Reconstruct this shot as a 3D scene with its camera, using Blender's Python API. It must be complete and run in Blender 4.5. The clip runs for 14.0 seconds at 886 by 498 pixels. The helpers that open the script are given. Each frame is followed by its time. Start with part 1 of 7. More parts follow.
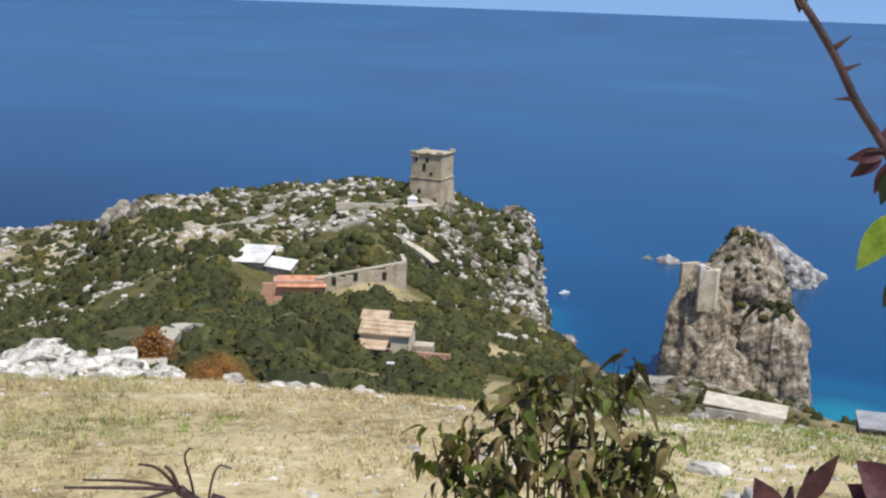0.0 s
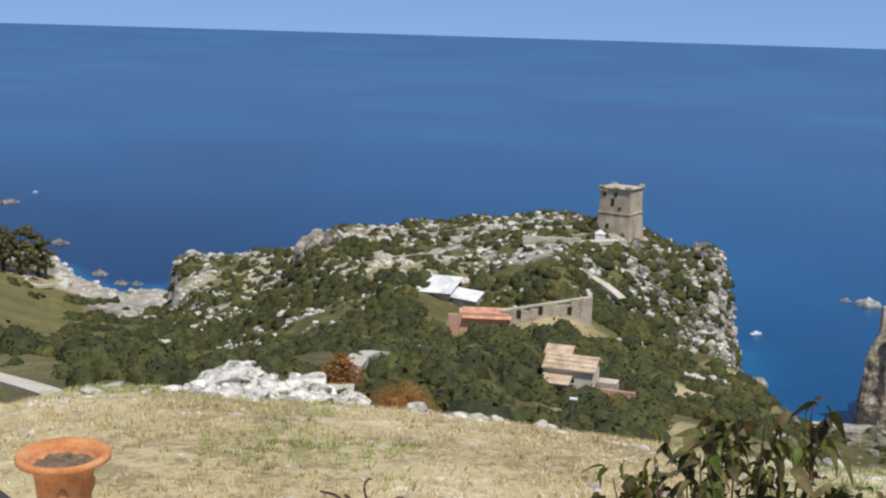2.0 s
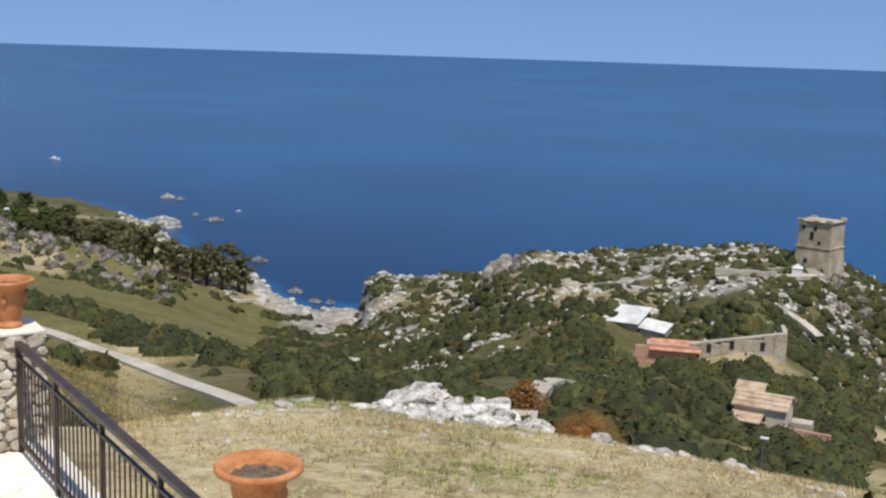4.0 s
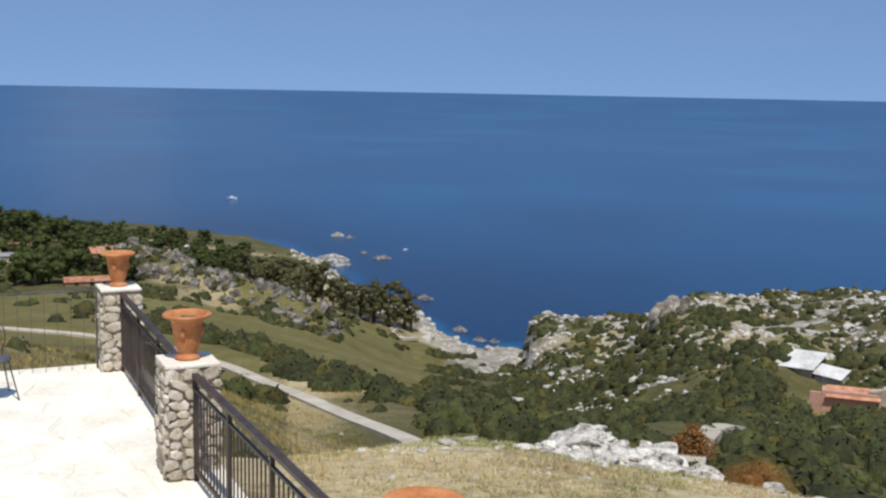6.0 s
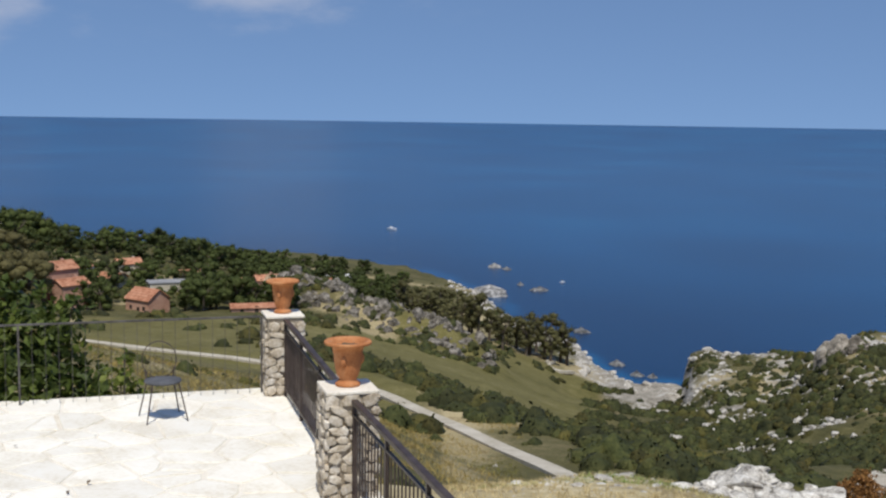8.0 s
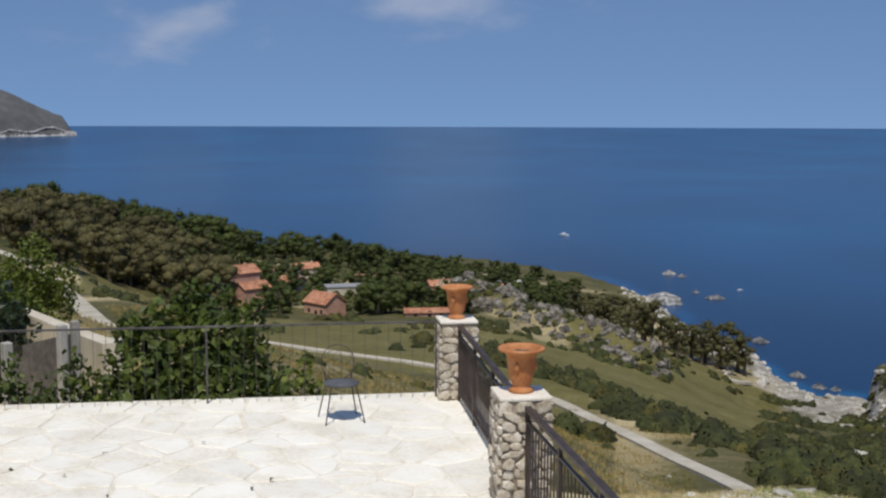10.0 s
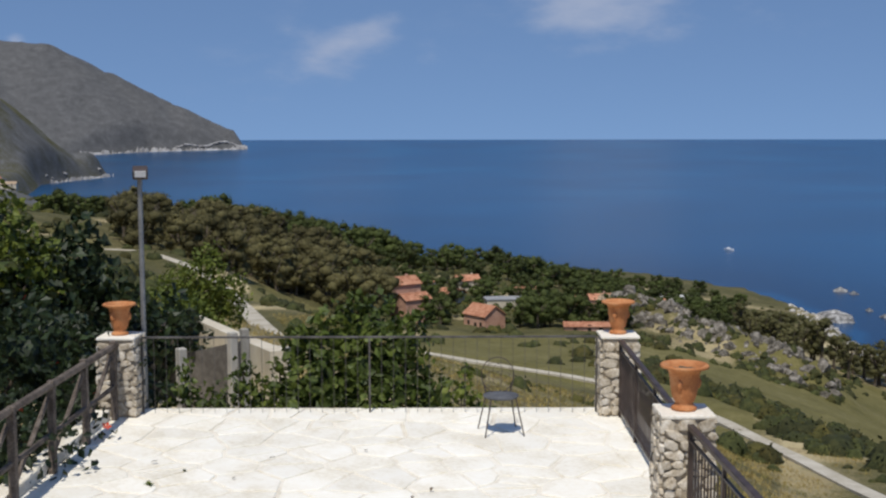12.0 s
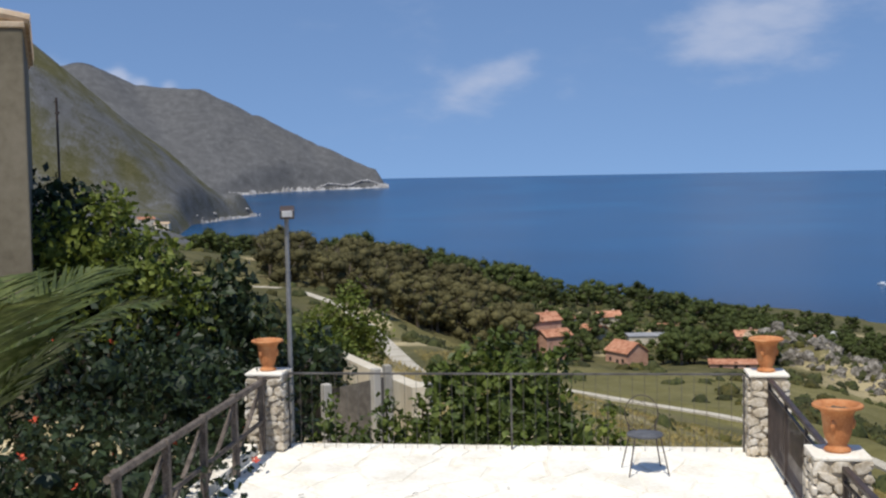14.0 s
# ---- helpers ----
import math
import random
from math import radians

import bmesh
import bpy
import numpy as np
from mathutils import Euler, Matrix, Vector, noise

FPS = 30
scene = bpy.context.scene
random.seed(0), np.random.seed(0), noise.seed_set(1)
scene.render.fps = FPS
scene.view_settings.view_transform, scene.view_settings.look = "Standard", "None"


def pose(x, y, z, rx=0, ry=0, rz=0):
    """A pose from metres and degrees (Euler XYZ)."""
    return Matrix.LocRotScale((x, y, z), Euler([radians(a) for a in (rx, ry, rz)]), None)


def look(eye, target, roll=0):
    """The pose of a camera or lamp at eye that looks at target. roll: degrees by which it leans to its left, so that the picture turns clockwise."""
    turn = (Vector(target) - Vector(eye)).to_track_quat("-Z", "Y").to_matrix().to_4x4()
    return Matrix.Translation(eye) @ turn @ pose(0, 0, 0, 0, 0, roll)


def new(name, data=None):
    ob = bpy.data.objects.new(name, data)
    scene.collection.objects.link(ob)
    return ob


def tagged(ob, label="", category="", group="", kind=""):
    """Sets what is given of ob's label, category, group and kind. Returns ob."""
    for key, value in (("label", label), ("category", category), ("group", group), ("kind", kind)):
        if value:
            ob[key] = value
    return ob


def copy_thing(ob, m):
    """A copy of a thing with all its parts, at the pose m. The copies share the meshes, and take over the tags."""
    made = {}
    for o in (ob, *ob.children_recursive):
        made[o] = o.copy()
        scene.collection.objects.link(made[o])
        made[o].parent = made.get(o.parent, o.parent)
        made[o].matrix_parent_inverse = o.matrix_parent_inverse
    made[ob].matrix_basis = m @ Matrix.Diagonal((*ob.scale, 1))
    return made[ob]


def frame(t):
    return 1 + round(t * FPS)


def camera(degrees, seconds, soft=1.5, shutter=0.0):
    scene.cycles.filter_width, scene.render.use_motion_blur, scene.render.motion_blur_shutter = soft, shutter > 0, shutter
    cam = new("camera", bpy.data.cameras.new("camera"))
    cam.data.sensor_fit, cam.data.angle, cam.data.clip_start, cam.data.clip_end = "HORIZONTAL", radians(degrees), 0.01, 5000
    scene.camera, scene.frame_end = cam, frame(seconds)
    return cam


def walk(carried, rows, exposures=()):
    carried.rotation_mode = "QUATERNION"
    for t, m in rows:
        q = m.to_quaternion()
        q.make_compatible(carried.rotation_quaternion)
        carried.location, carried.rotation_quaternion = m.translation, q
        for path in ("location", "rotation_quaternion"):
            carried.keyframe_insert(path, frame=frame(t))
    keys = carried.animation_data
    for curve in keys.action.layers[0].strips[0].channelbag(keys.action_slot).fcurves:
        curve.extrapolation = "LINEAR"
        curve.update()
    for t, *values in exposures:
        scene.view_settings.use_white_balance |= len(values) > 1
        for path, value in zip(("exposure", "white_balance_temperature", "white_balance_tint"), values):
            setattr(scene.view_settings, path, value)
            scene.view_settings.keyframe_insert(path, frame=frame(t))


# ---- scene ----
cam = camera(42.05, 14.0, soft=2.3)
PATH = [
    (0, pose(-0.000, 0.041, 3.534, 77.875, -2.099, 1.448)),
    (0.5, pose(0.006, 0.043, 3.533, 78.195, -2.116, 3.774)),
    (1, pose(0.012, 0.047, 3.534, 78.579, -2.020, 6.239)),
    (1.5, pose(0.007, 0.046, 3.535, 78.899, -1.797, 8.813)),
    (2, pose(0.004, 0.049, 3.538, 79.232, -1.686, 10.791)),
    (2.5, pose(-0.004, 0.046, 3.539, 79.435, -1.907, 12.629)),
    (3, pose(-0.007, 0.045, 3.540, 79.604, -1.968, 15.115)),
    (3.5, pose(-0.010, 0.045, 3.542, 79.853, -1.933, 17.695)),
    (4, pose(-0.016, 0.045, 3.543, 80.249, -1.806, 20.298)),
    (6.5, pose(-0.030, 0.054, 3.538, 82.463, -0.989, 30.376)),
    (7, pose(-0.032, 0.049, 3.538, 82.888, -0.980, 32.388)),
    (9.5, pose(-0.009, -0.014, 3.550, 83.686, -0.361, 42.529)),
    (10, pose(-0.005, -0.025, 3.556, 83.673, -0.187, 44.812)),
    (10.5, pose(0.000, -0.034, 3.556, 83.747, -0.292, 46.818)),
    (11, pose(0.004, -0.044, 3.561, 83.816, -0.406, 48.911)),
    (11.5, pose(0.007, -0.051, 3.560, 84.018, -0.138, 50.843)),
    (12, pose(0.008, -0.055, 3.566, 84.304, 0.089, 52.763)),
    (12.5, pose(0.010, -0.060, 3.569, 84.875, 0.200, 54.774)),
    (13, pose(0.016, -0.066, 3.570, 85.342, 0.343, 56.356)),
    (13.5, pose(0.019, -0.075, 3.573, 85.735, 0.589, 58.013)),
    (14, pose(0.027, -0.082, 3.576, 86.172, 1.024, 59.659)),
]
CLOUDS = [(59.2, 3.9, 1.5, 0.75), (57.6, 4.2, 1.3, 0.6), (56.1, 4.6, 1.3, 0.85), (53.6, 4.3, 0.8, 0.5), (46.8, 6.0, 2.0, 0.95), (44.6, 6.2, 2.0, 0.7), (42.2, 7.2, 2.2, 0.75), (78.4, 5.1, 0.6, 1.6), (77.3, 4.9, 0.55, 1.4), (76.2, 4.7, 0.5, 1.5), (75.2, 4.7, 0.55, 2.2), (74.2, 4.3, 0.5, 1.5), (72.9, 4.3, 0.4, 1.1), (71.9, 3.55, 0.5, 0.8), (71.2, 3.1, 0.4, 0.6), (62.5, 2.6, 2.0, 0.3), (37, 8.5, 3.0, 0.4), (62, 13, 6, 0.5), (45, 15, 8, 0.7), (120, 20, 14, 0.6), (-60, 25, 15, 0.5)]
walk(cam, PATH, [(0, 0.22), (2, 0.12), (4, 0.02), (7, -0.12), (10, -0.36), (11, -0.34), (12.5, -0.24), (14, -0.02)])

# ---- sky and sun ----
SUN_EL, SUN_AZ = radians(63), radians(140)     # azimuth clockwise from +y
world = bpy.data.worlds.new("sky")
scene.world = world
world.use_nodes = True
wn, wl = world.node_tree.nodes, world.node_tree.links
wn.clear()
w_out, w_bg, w_sky = wn.new("ShaderNodeOutputWorld"), wn.new("ShaderNodeBackground"), wn.new("ShaderNodeTexSky")
w_sky.sky_type, w_sky.sun_disc, w_sky.sun_elevation, w_sky.sun_rotation = "NISHITA", False, SUN_EL, SUN_AZ
w_sky.air_density, w_sky.dust_density, w_sky.ozone_density, w_sky.altitude = 1.0, 0.2, 3.4, 100
w_bg.inputs["Strength"].default_value = 0.135
w_geo, w_map = wn.new("ShaderNodeTexCoord"), wn.new("ShaderNodeMapping")
w_lift, w_unit = wn.new("ShaderNodeMapping"), wn.new("ShaderNodeVectorMath")
w_lift.inputs["Location"].default_value, w_unit.operation = (0, 0, 0.28), "NORMALIZE"      # clear air: no haze band along the horizon
wl.new(w_geo.outputs["Generated"], w_lift.inputs["Vector"])
wl.new(w_lift.outputs["Vector"], w_unit.inputs[0])
wl.new(w_unit.outputs["Vector"], w_sky.inputs["Vector"])
w_map.inputs["Scale"].default_value = (13, 13, 34)
w_noise = wn.new("ShaderNodeTexNoise")
w_noise.inputs["Scale"].default_value, w_noise.inputs["Detail"].default_value, w_noise.inputs["Roughness"].default_value = 1.3, 6, 0.55
wl.new(w_geo.outputs["Generated"], w_map.inputs["Vector"])
wl.new(w_map.outputs["Vector"], w_noise.inputs["Vector"])


def wmath(op, a, b):
    n = wn.new("ShaderNodeMath")
    n.operation = op
    for i, v in enumerate((a, b)):
        if isinstance(v, (int, float)):
            n.inputs[i].default_value = v
        elif v is not None:
            wl.new(v, n.inputs[i])
    return n.outputs[0]


# a few fair-weather clouds: yaw, height (degrees), spread, weight
cover_sum = None
for yaw, up, spread, weight in CLOUDS:
    d = wn.new("ShaderNodeVectorMath")
    d.operation = "DISTANCE"
    wl.new(w_geo.outputs["Generated"], d.inputs[0])
    d.inputs[1].default_value = (-math.sin(radians(yaw)) * math.cos(radians(up)), math.cos(radians(yaw)) * math.cos(radians(up)), math.sin(radians(up)))
    q = wmath("DIVIDE", d.outputs["Value"], radians(spread))
    blob = wmath("MULTIPLY", wmath("EXPONENT", wmath("MULTIPLY", wmath("MULTIPLY", q, q), -1.0), None), weight)
    cover_sum = blob if cover_sum is None else wmath("ADD", cover_sum, blob)
w_ramp = wn.new("ShaderNodeMapRange")
w_ramp.interpolation_type = "SMOOTHSTEP"
wl.new(wmath("ADD", wmath("MULTIPLY", cover_sum, 0.55), wmath("MULTIPLY", wmath("SUBTRACT", w_noise.outputs["Fac"], 0.5), 1.3)), w_ramp.inputs["Value"])
w_ramp.inputs["From Min"].default_value, w_ramp.inputs["From Max"].default_value, w_ramp.inputs["To Max"].default_value = 0.10, 1.0, 0.66
w_mix = wn.new("ShaderNodeMix")
w_mix.data_type = "RGBA"
wl.new(wmath("MULTIPLY", w_ramp.outputs["Result"], wmath("MINIMUM", wmath("MULTIPLY", cover_sum, 3.0), 1.0)), w_mix.inputs["Factor"])
w_air = wn.new("ShaderNodeMix")
w_air.data_type, w_air.blend_type = "RGBA", "MULTIPLY"
w_air.inputs["Factor"].default_value, w_air.inputs["B"].default_value = 1, (1.0, 1.03, 1.08, 1)      # deep southern blue
wl.new(w_sky.outputs["Color"], w_air.inputs["A"])
wl.new(w_air.outputs["Result"], w_mix.inputs["A"])
w_mix.inputs["B"].default_value = (3.9, 4.3, 5.4, 1)
wl.new(w_mix.outputs["Result"], w_bg.inputs["Color"])
wl.new(w_bg.outputs["Background"], w_out.inputs["Surface"])

sun = new("sun", bpy.data.lights.new("sun", "SUN"))
sun.data.energy, sun.data.angle, sun.data.color = 4.3, radians(0.53), (1.0, 0.96, 0.88)
sun_way = Vector((math.sin(SUN_AZ) * math.cos(SUN_EL), math.cos(SUN_AZ) * math.cos(SUN_EL), math.sin(SUN_EL)))
sun.matrix_world = look(sun_way * 60, (0, 0, 0))


# ---- materials ----
def material(name, stops, size=1.0, fine=12.0, rough=0.85, bump=0.3, bump_size=None, metal=0.0, specular=0.3, tint="", spread=0.0, thin=0.0):
    """thin: the share of light that leaves let through. stops: colours laid out over a coarse noise; fine: how much finer the second noise is; tint: an attribute that multiplies the colour; spread: random lightness per object."""
    m = bpy.data.materials.new(name)
    m.use_nodes = True
    n, l = m.node_tree.nodes, m.node_tree.links
    b = n["Principled BSDF"]
    coarse, grain, mix, ramp = n.new("ShaderNodeTexNoise"), n.new("ShaderNodeTexNoise"), n.new("ShaderNodeMath"), n.new("ShaderNodeValToRGB")
    pos = n.new("ShaderNodeNewGeometry")
    for tex, s in ((coarse, 1 / size), (grain, fine / size)):
        tex.inputs["Scale"].default_value, tex.inputs["Detail"].default_value, tex.inputs["Roughness"].default_value = s, 5, 0.6
        l.new(pos.outputs["Position"], tex.inputs["Vector"])
    mix.operation = "MULTIPLY_ADD"
    l.new(grain.outputs["Fac"], mix.inputs[0])
    mix.inputs[1].default_value = 0.6
    l.new(coarse.outputs["Fac"], mix.inputs[2])
    e = ramp.color_ramp.elements
    lo, hi = 0.6, 1.0
    e[0].position, e[1].position = lo, hi
    e[0].color, e[1].color = (*stops[0], 1), (*stops[-1], 1)
    for i, c in enumerate(stops[1:-1]):
        k = e.new(lo + (hi - lo) * (i + 1) / (len(stops) - 1))
        k.color = (*c, 1)
    l.new(mix.outputs[0], ramp.inputs["Fac"])
    colour = ramp.outputs["Color"]
    if tint:
        at, mul = n.new("ShaderNodeAttribute"), n.new("ShaderNodeMix")
        at.attribute_name = tint
        mul.data_type, mul.blend_type = "RGBA", "MULTIPLY"
        mul.inputs["Factor"].default_value = 1
        l.new(colour, mul.inputs["A"])
        l.new(at.outputs["Color"], mul.inputs["B"])
        colour = mul.outputs["Result"]
    if spread:
        info, mr, hsv = n.new("ShaderNodeObjectInfo"), n.new("ShaderNodeMapRange"), n.new("ShaderNodeHueSaturation")
        mr.inputs["To Min"].default_value, mr.inputs["To Max"].default_value = 1 - spread, 1 + spread
        l.new(info.outputs["Random"], mr.inputs["Value"])
        l.new(mr.outputs["Result"], hsv.inputs["Value"])
        l.new(colour, hsv.inputs["Color"])
        colour = hsv.outputs["Color"]
    l.new(colour, b.inputs["Base Color"])
    b.inputs["Roughness"].default_value, b.inputs["Metallic"].default_value, b.inputs["Specular IOR Level"].default_value = rough, metal, specular
    if thin:
        lit, both = n.new("ShaderNodeBsdfTranslucent"), n.new("ShaderNodeMixShader")
        l.new(colour, lit.inputs["Color"])
        both.inputs["Fac"].default_value = thin
        l.new(b.outputs["BSDF"], both.inputs[1])
        l.new(lit.outputs["BSDF"], both.inputs[2])
        l.new(both.outputs["Shader"], n["Material Output"].inputs["Surface"])
    if bump:
        bp = n.new("ShaderNodeBump")
        bp.inputs["Strength"].default_value, bp.inputs["Distance"].default_value = bump, bump_size or size * 0.06
        l.new(mix.outputs[0], bp.inputs["Height"])
        l.new(bp.outputs["Normal"], b.inputs["Normal"])
    return m


# ---- helpers for shapes ----
def value_noise(x, y, z=0.0):
    """Smooth noise in 0..1 at the places given as arrays."""
    x, y, z = np.broadcast_arrays(np.asarray(x, float), np.asarray(y, float), np.asarray(z, float))
    f = [np.floor(c) for c in (x, y, z)]
    i = [c.astype(np.int64) for c in f]
    u = [(c - g) * (c - g) * (3 - 2 * (c - g)) for c, g in zip((x, y, z), f)]

    def corner(a, b, c):
        h = ((i[0] + a) * 374761393 + (i[1] + b) * 668265263 + (i[2] + c) * 1274126177) & 0xFFFFFFFF
        h = ((h ^ (h >> 13)) * 1103515245) & 0xFFFFFFFF
        return ((h ^ (h >> 16)) & 0xFFFF) / 65535.0

    out = 0
    for a in (0, 1):
        for b in (0, 1):
            for c in (0, 1):
                out = out + corner(a, b, c) * (u[0] if a else 1 - u[0]) * (u[1] if b else 1 - u[1]) * (u[2] if c else 1 - u[2])
    return out


def fbm(x, y, z=0.0, octaves=4):
    total, amp, norm = 0, 1.0, 0
    for k in range(octaves):
        s = 2.03 ** k
        total, norm, amp = total + amp * value_noise(np.asarray(x) * s + 17.3 * k, np.asarray(y) * s - 9.1 * k, np.asarray(z) * s + 4.7 * k), norm + amp, amp * 0.5
    return total / norm - 0.5


def smooth(a, b, v):
    k = np.clip((v - a) / (b - a), 0, 1)
    return k * k * (3 - 2 * k)


def mesh_from(name, verts, faces, mat, flat=True, tint=None, attr="tint"):
    me = bpy.data.meshes.new(name)
    verts = np.asarray(verts, np.float32)
    faces = np.asarray(faces)
    me.vertices.add(len(verts))
    me.vertices.foreach_set("co", verts.ravel())
    k = faces.shape[1]
    me.loops.add(faces.size)
    me.loops.foreach_set("vertex_index", faces.ravel().astype(np.int32))
    me.polygons.add(len(faces))
    me.polygons.foreach_set("loop_start", np.arange(0, faces.size, k, dtype=np.int32))
    me.polygons.foreach_set("use_smooth", np.full(len(faces), not flat))
    me.update(calc_edges=True)
    if tint is not None:
        layer = me.color_attributes.new(attr, "FLOAT_COLOR", "POINT")
        layer.data.foreach_set("color", (tint if tint.shape[1] == 4 else np.c_[tint, np.ones(len(tint))]).astype(np.float32).ravel())
    me.materials.append(mat)
    me.validate()
    return me


def polar(yaw, r):
    return -r * math.sin(radians(yaw)), r * math.cos(radians(yaw))


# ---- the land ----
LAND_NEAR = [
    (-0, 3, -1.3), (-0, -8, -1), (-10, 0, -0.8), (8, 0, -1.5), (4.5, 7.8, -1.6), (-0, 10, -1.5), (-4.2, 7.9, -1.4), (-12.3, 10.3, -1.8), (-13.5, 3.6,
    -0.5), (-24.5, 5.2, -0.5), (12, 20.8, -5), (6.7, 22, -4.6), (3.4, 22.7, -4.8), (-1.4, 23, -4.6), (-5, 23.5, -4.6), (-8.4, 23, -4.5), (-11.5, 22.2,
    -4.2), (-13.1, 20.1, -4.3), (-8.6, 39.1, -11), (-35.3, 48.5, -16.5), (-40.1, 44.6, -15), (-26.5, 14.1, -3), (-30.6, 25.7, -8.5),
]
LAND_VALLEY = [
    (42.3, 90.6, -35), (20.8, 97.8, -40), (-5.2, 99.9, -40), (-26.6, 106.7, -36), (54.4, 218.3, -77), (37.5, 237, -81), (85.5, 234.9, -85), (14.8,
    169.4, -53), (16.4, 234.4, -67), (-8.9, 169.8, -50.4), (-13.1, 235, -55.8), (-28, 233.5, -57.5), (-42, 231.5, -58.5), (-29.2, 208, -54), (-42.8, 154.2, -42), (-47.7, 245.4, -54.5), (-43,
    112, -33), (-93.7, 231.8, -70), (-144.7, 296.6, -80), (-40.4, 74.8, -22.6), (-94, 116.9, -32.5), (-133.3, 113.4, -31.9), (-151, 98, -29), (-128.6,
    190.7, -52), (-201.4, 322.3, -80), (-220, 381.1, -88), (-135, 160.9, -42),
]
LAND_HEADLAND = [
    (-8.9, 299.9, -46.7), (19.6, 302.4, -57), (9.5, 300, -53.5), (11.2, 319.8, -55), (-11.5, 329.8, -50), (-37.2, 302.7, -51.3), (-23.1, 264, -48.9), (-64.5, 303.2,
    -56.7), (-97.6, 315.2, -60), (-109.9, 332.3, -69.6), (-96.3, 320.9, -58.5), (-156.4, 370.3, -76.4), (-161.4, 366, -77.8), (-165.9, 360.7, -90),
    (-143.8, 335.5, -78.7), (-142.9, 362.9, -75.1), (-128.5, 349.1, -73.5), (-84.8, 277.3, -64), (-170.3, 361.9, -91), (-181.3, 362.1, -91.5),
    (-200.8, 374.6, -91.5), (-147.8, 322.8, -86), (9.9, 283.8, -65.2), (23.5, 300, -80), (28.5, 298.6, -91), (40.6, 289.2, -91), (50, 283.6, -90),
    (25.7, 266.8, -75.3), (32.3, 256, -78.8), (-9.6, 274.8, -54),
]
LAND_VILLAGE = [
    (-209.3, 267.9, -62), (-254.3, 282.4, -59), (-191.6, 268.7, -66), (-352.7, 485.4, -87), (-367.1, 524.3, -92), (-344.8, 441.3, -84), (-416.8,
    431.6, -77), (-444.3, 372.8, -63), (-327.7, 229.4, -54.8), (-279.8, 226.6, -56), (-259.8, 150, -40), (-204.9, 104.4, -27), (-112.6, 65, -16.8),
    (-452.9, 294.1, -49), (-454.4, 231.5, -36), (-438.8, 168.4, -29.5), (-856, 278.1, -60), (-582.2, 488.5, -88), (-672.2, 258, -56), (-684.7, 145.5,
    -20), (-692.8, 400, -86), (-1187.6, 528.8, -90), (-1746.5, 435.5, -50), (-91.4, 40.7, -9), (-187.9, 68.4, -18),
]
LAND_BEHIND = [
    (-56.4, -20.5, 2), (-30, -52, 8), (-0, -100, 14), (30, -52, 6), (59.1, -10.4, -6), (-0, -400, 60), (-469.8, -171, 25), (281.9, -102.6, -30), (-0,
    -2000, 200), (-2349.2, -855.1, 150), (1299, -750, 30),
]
COAST = [
    (405.7, 108.7), (229.8, 192.8), (145, 251.1), (101.9, 252.2), (89.8, 268.4), (80.5, 280.7), (63.4, 298.3), (46.4, 306), (34.5, 305), (30.2,
    317), (30.7, 340), (32.7, 373.6), (-0, 392), (-40.2, 382.9), (-81.5, 383.4), (-113.4, 371), (-148.7, 387.4), (-174.3, 395.3), (-187.8, 404.5), (-188.5,
    386.5), (-208.5, 398.8), (-239.8, 427.3), (-270.1, 444.3), (-301.7, 471.8), (-352.3, 534.3), (-383.3, 555.6), (-451.4, 599), (-569.6, 589.9),
    (-709.2, 554.1), (-860, 500), (-1000, 420), (-1350, 440), (-1750, 540), (-2330, 765), (-2480, 880), (-2652, 1043), (-2760, 1030), (-2790, 950), (-3172.2, 909.6),
    (-3687.5, 1269.7), (-3820.1, 1621.5), (-3789.5, 1989.5), (-3995.2, 2070.9), (-4449, 2169.9), (-4874.8, -859.6), (-2249.8, -2681.2), (-0, -3500),
    (1928.4, -2298.1), (1127.6, -410.4),
]
RIDGE_NEAR = [
    (-2653, 1040, -95), (-2646, 1003, -71), (-2664, 954, -42), (-2718.1, 857, -1.4), (-2759.2, 713.6, 118), (-2750.4, 524.7, 268.2), (-2734.9, 287.5, 463.7), (-2689.7, -235.3, 577.5),
]
RIDGE_FAR = [
    (-3833.8, 2012.8, -53.1), (-3895.1, 1959, 18.8), (-4034.7, 1804.8, 107.7), (-4219.8, 1619.8, 232.5), (-4369.9, 1436.7, 349.4), (-4466.9, 1255.6,
    352.4), (-4583.2, 1041.3, 464.4), (-4713.7, 662.5, 503.8),
]

SEA = -96.5


def sea_height(r):
    """The sea's surface; far out it lifts a little, to reach the horizon within the sheet's end."""
    return SEA + 76 * np.clip((np.asarray(r, float) - 2600) / 2300, 0, 1) ** 1.6


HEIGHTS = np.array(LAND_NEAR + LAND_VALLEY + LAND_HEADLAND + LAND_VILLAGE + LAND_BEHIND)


def warp(x, y):
    r = np.maximum(np.hypot(x, y), 0.1)
    s = np.log(1 + r / 15) / r
    return np.stack([x * s, y * s], -1)


def kernel(a, b):
    return np.sqrt(((a[:, None, :] - b[None, :, :]) ** 2).sum(-1) + 0.004)


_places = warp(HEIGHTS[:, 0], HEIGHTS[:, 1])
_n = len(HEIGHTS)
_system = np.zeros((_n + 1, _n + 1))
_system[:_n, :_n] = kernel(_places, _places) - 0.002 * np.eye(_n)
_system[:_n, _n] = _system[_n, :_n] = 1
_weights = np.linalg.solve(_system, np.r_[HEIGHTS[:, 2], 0])


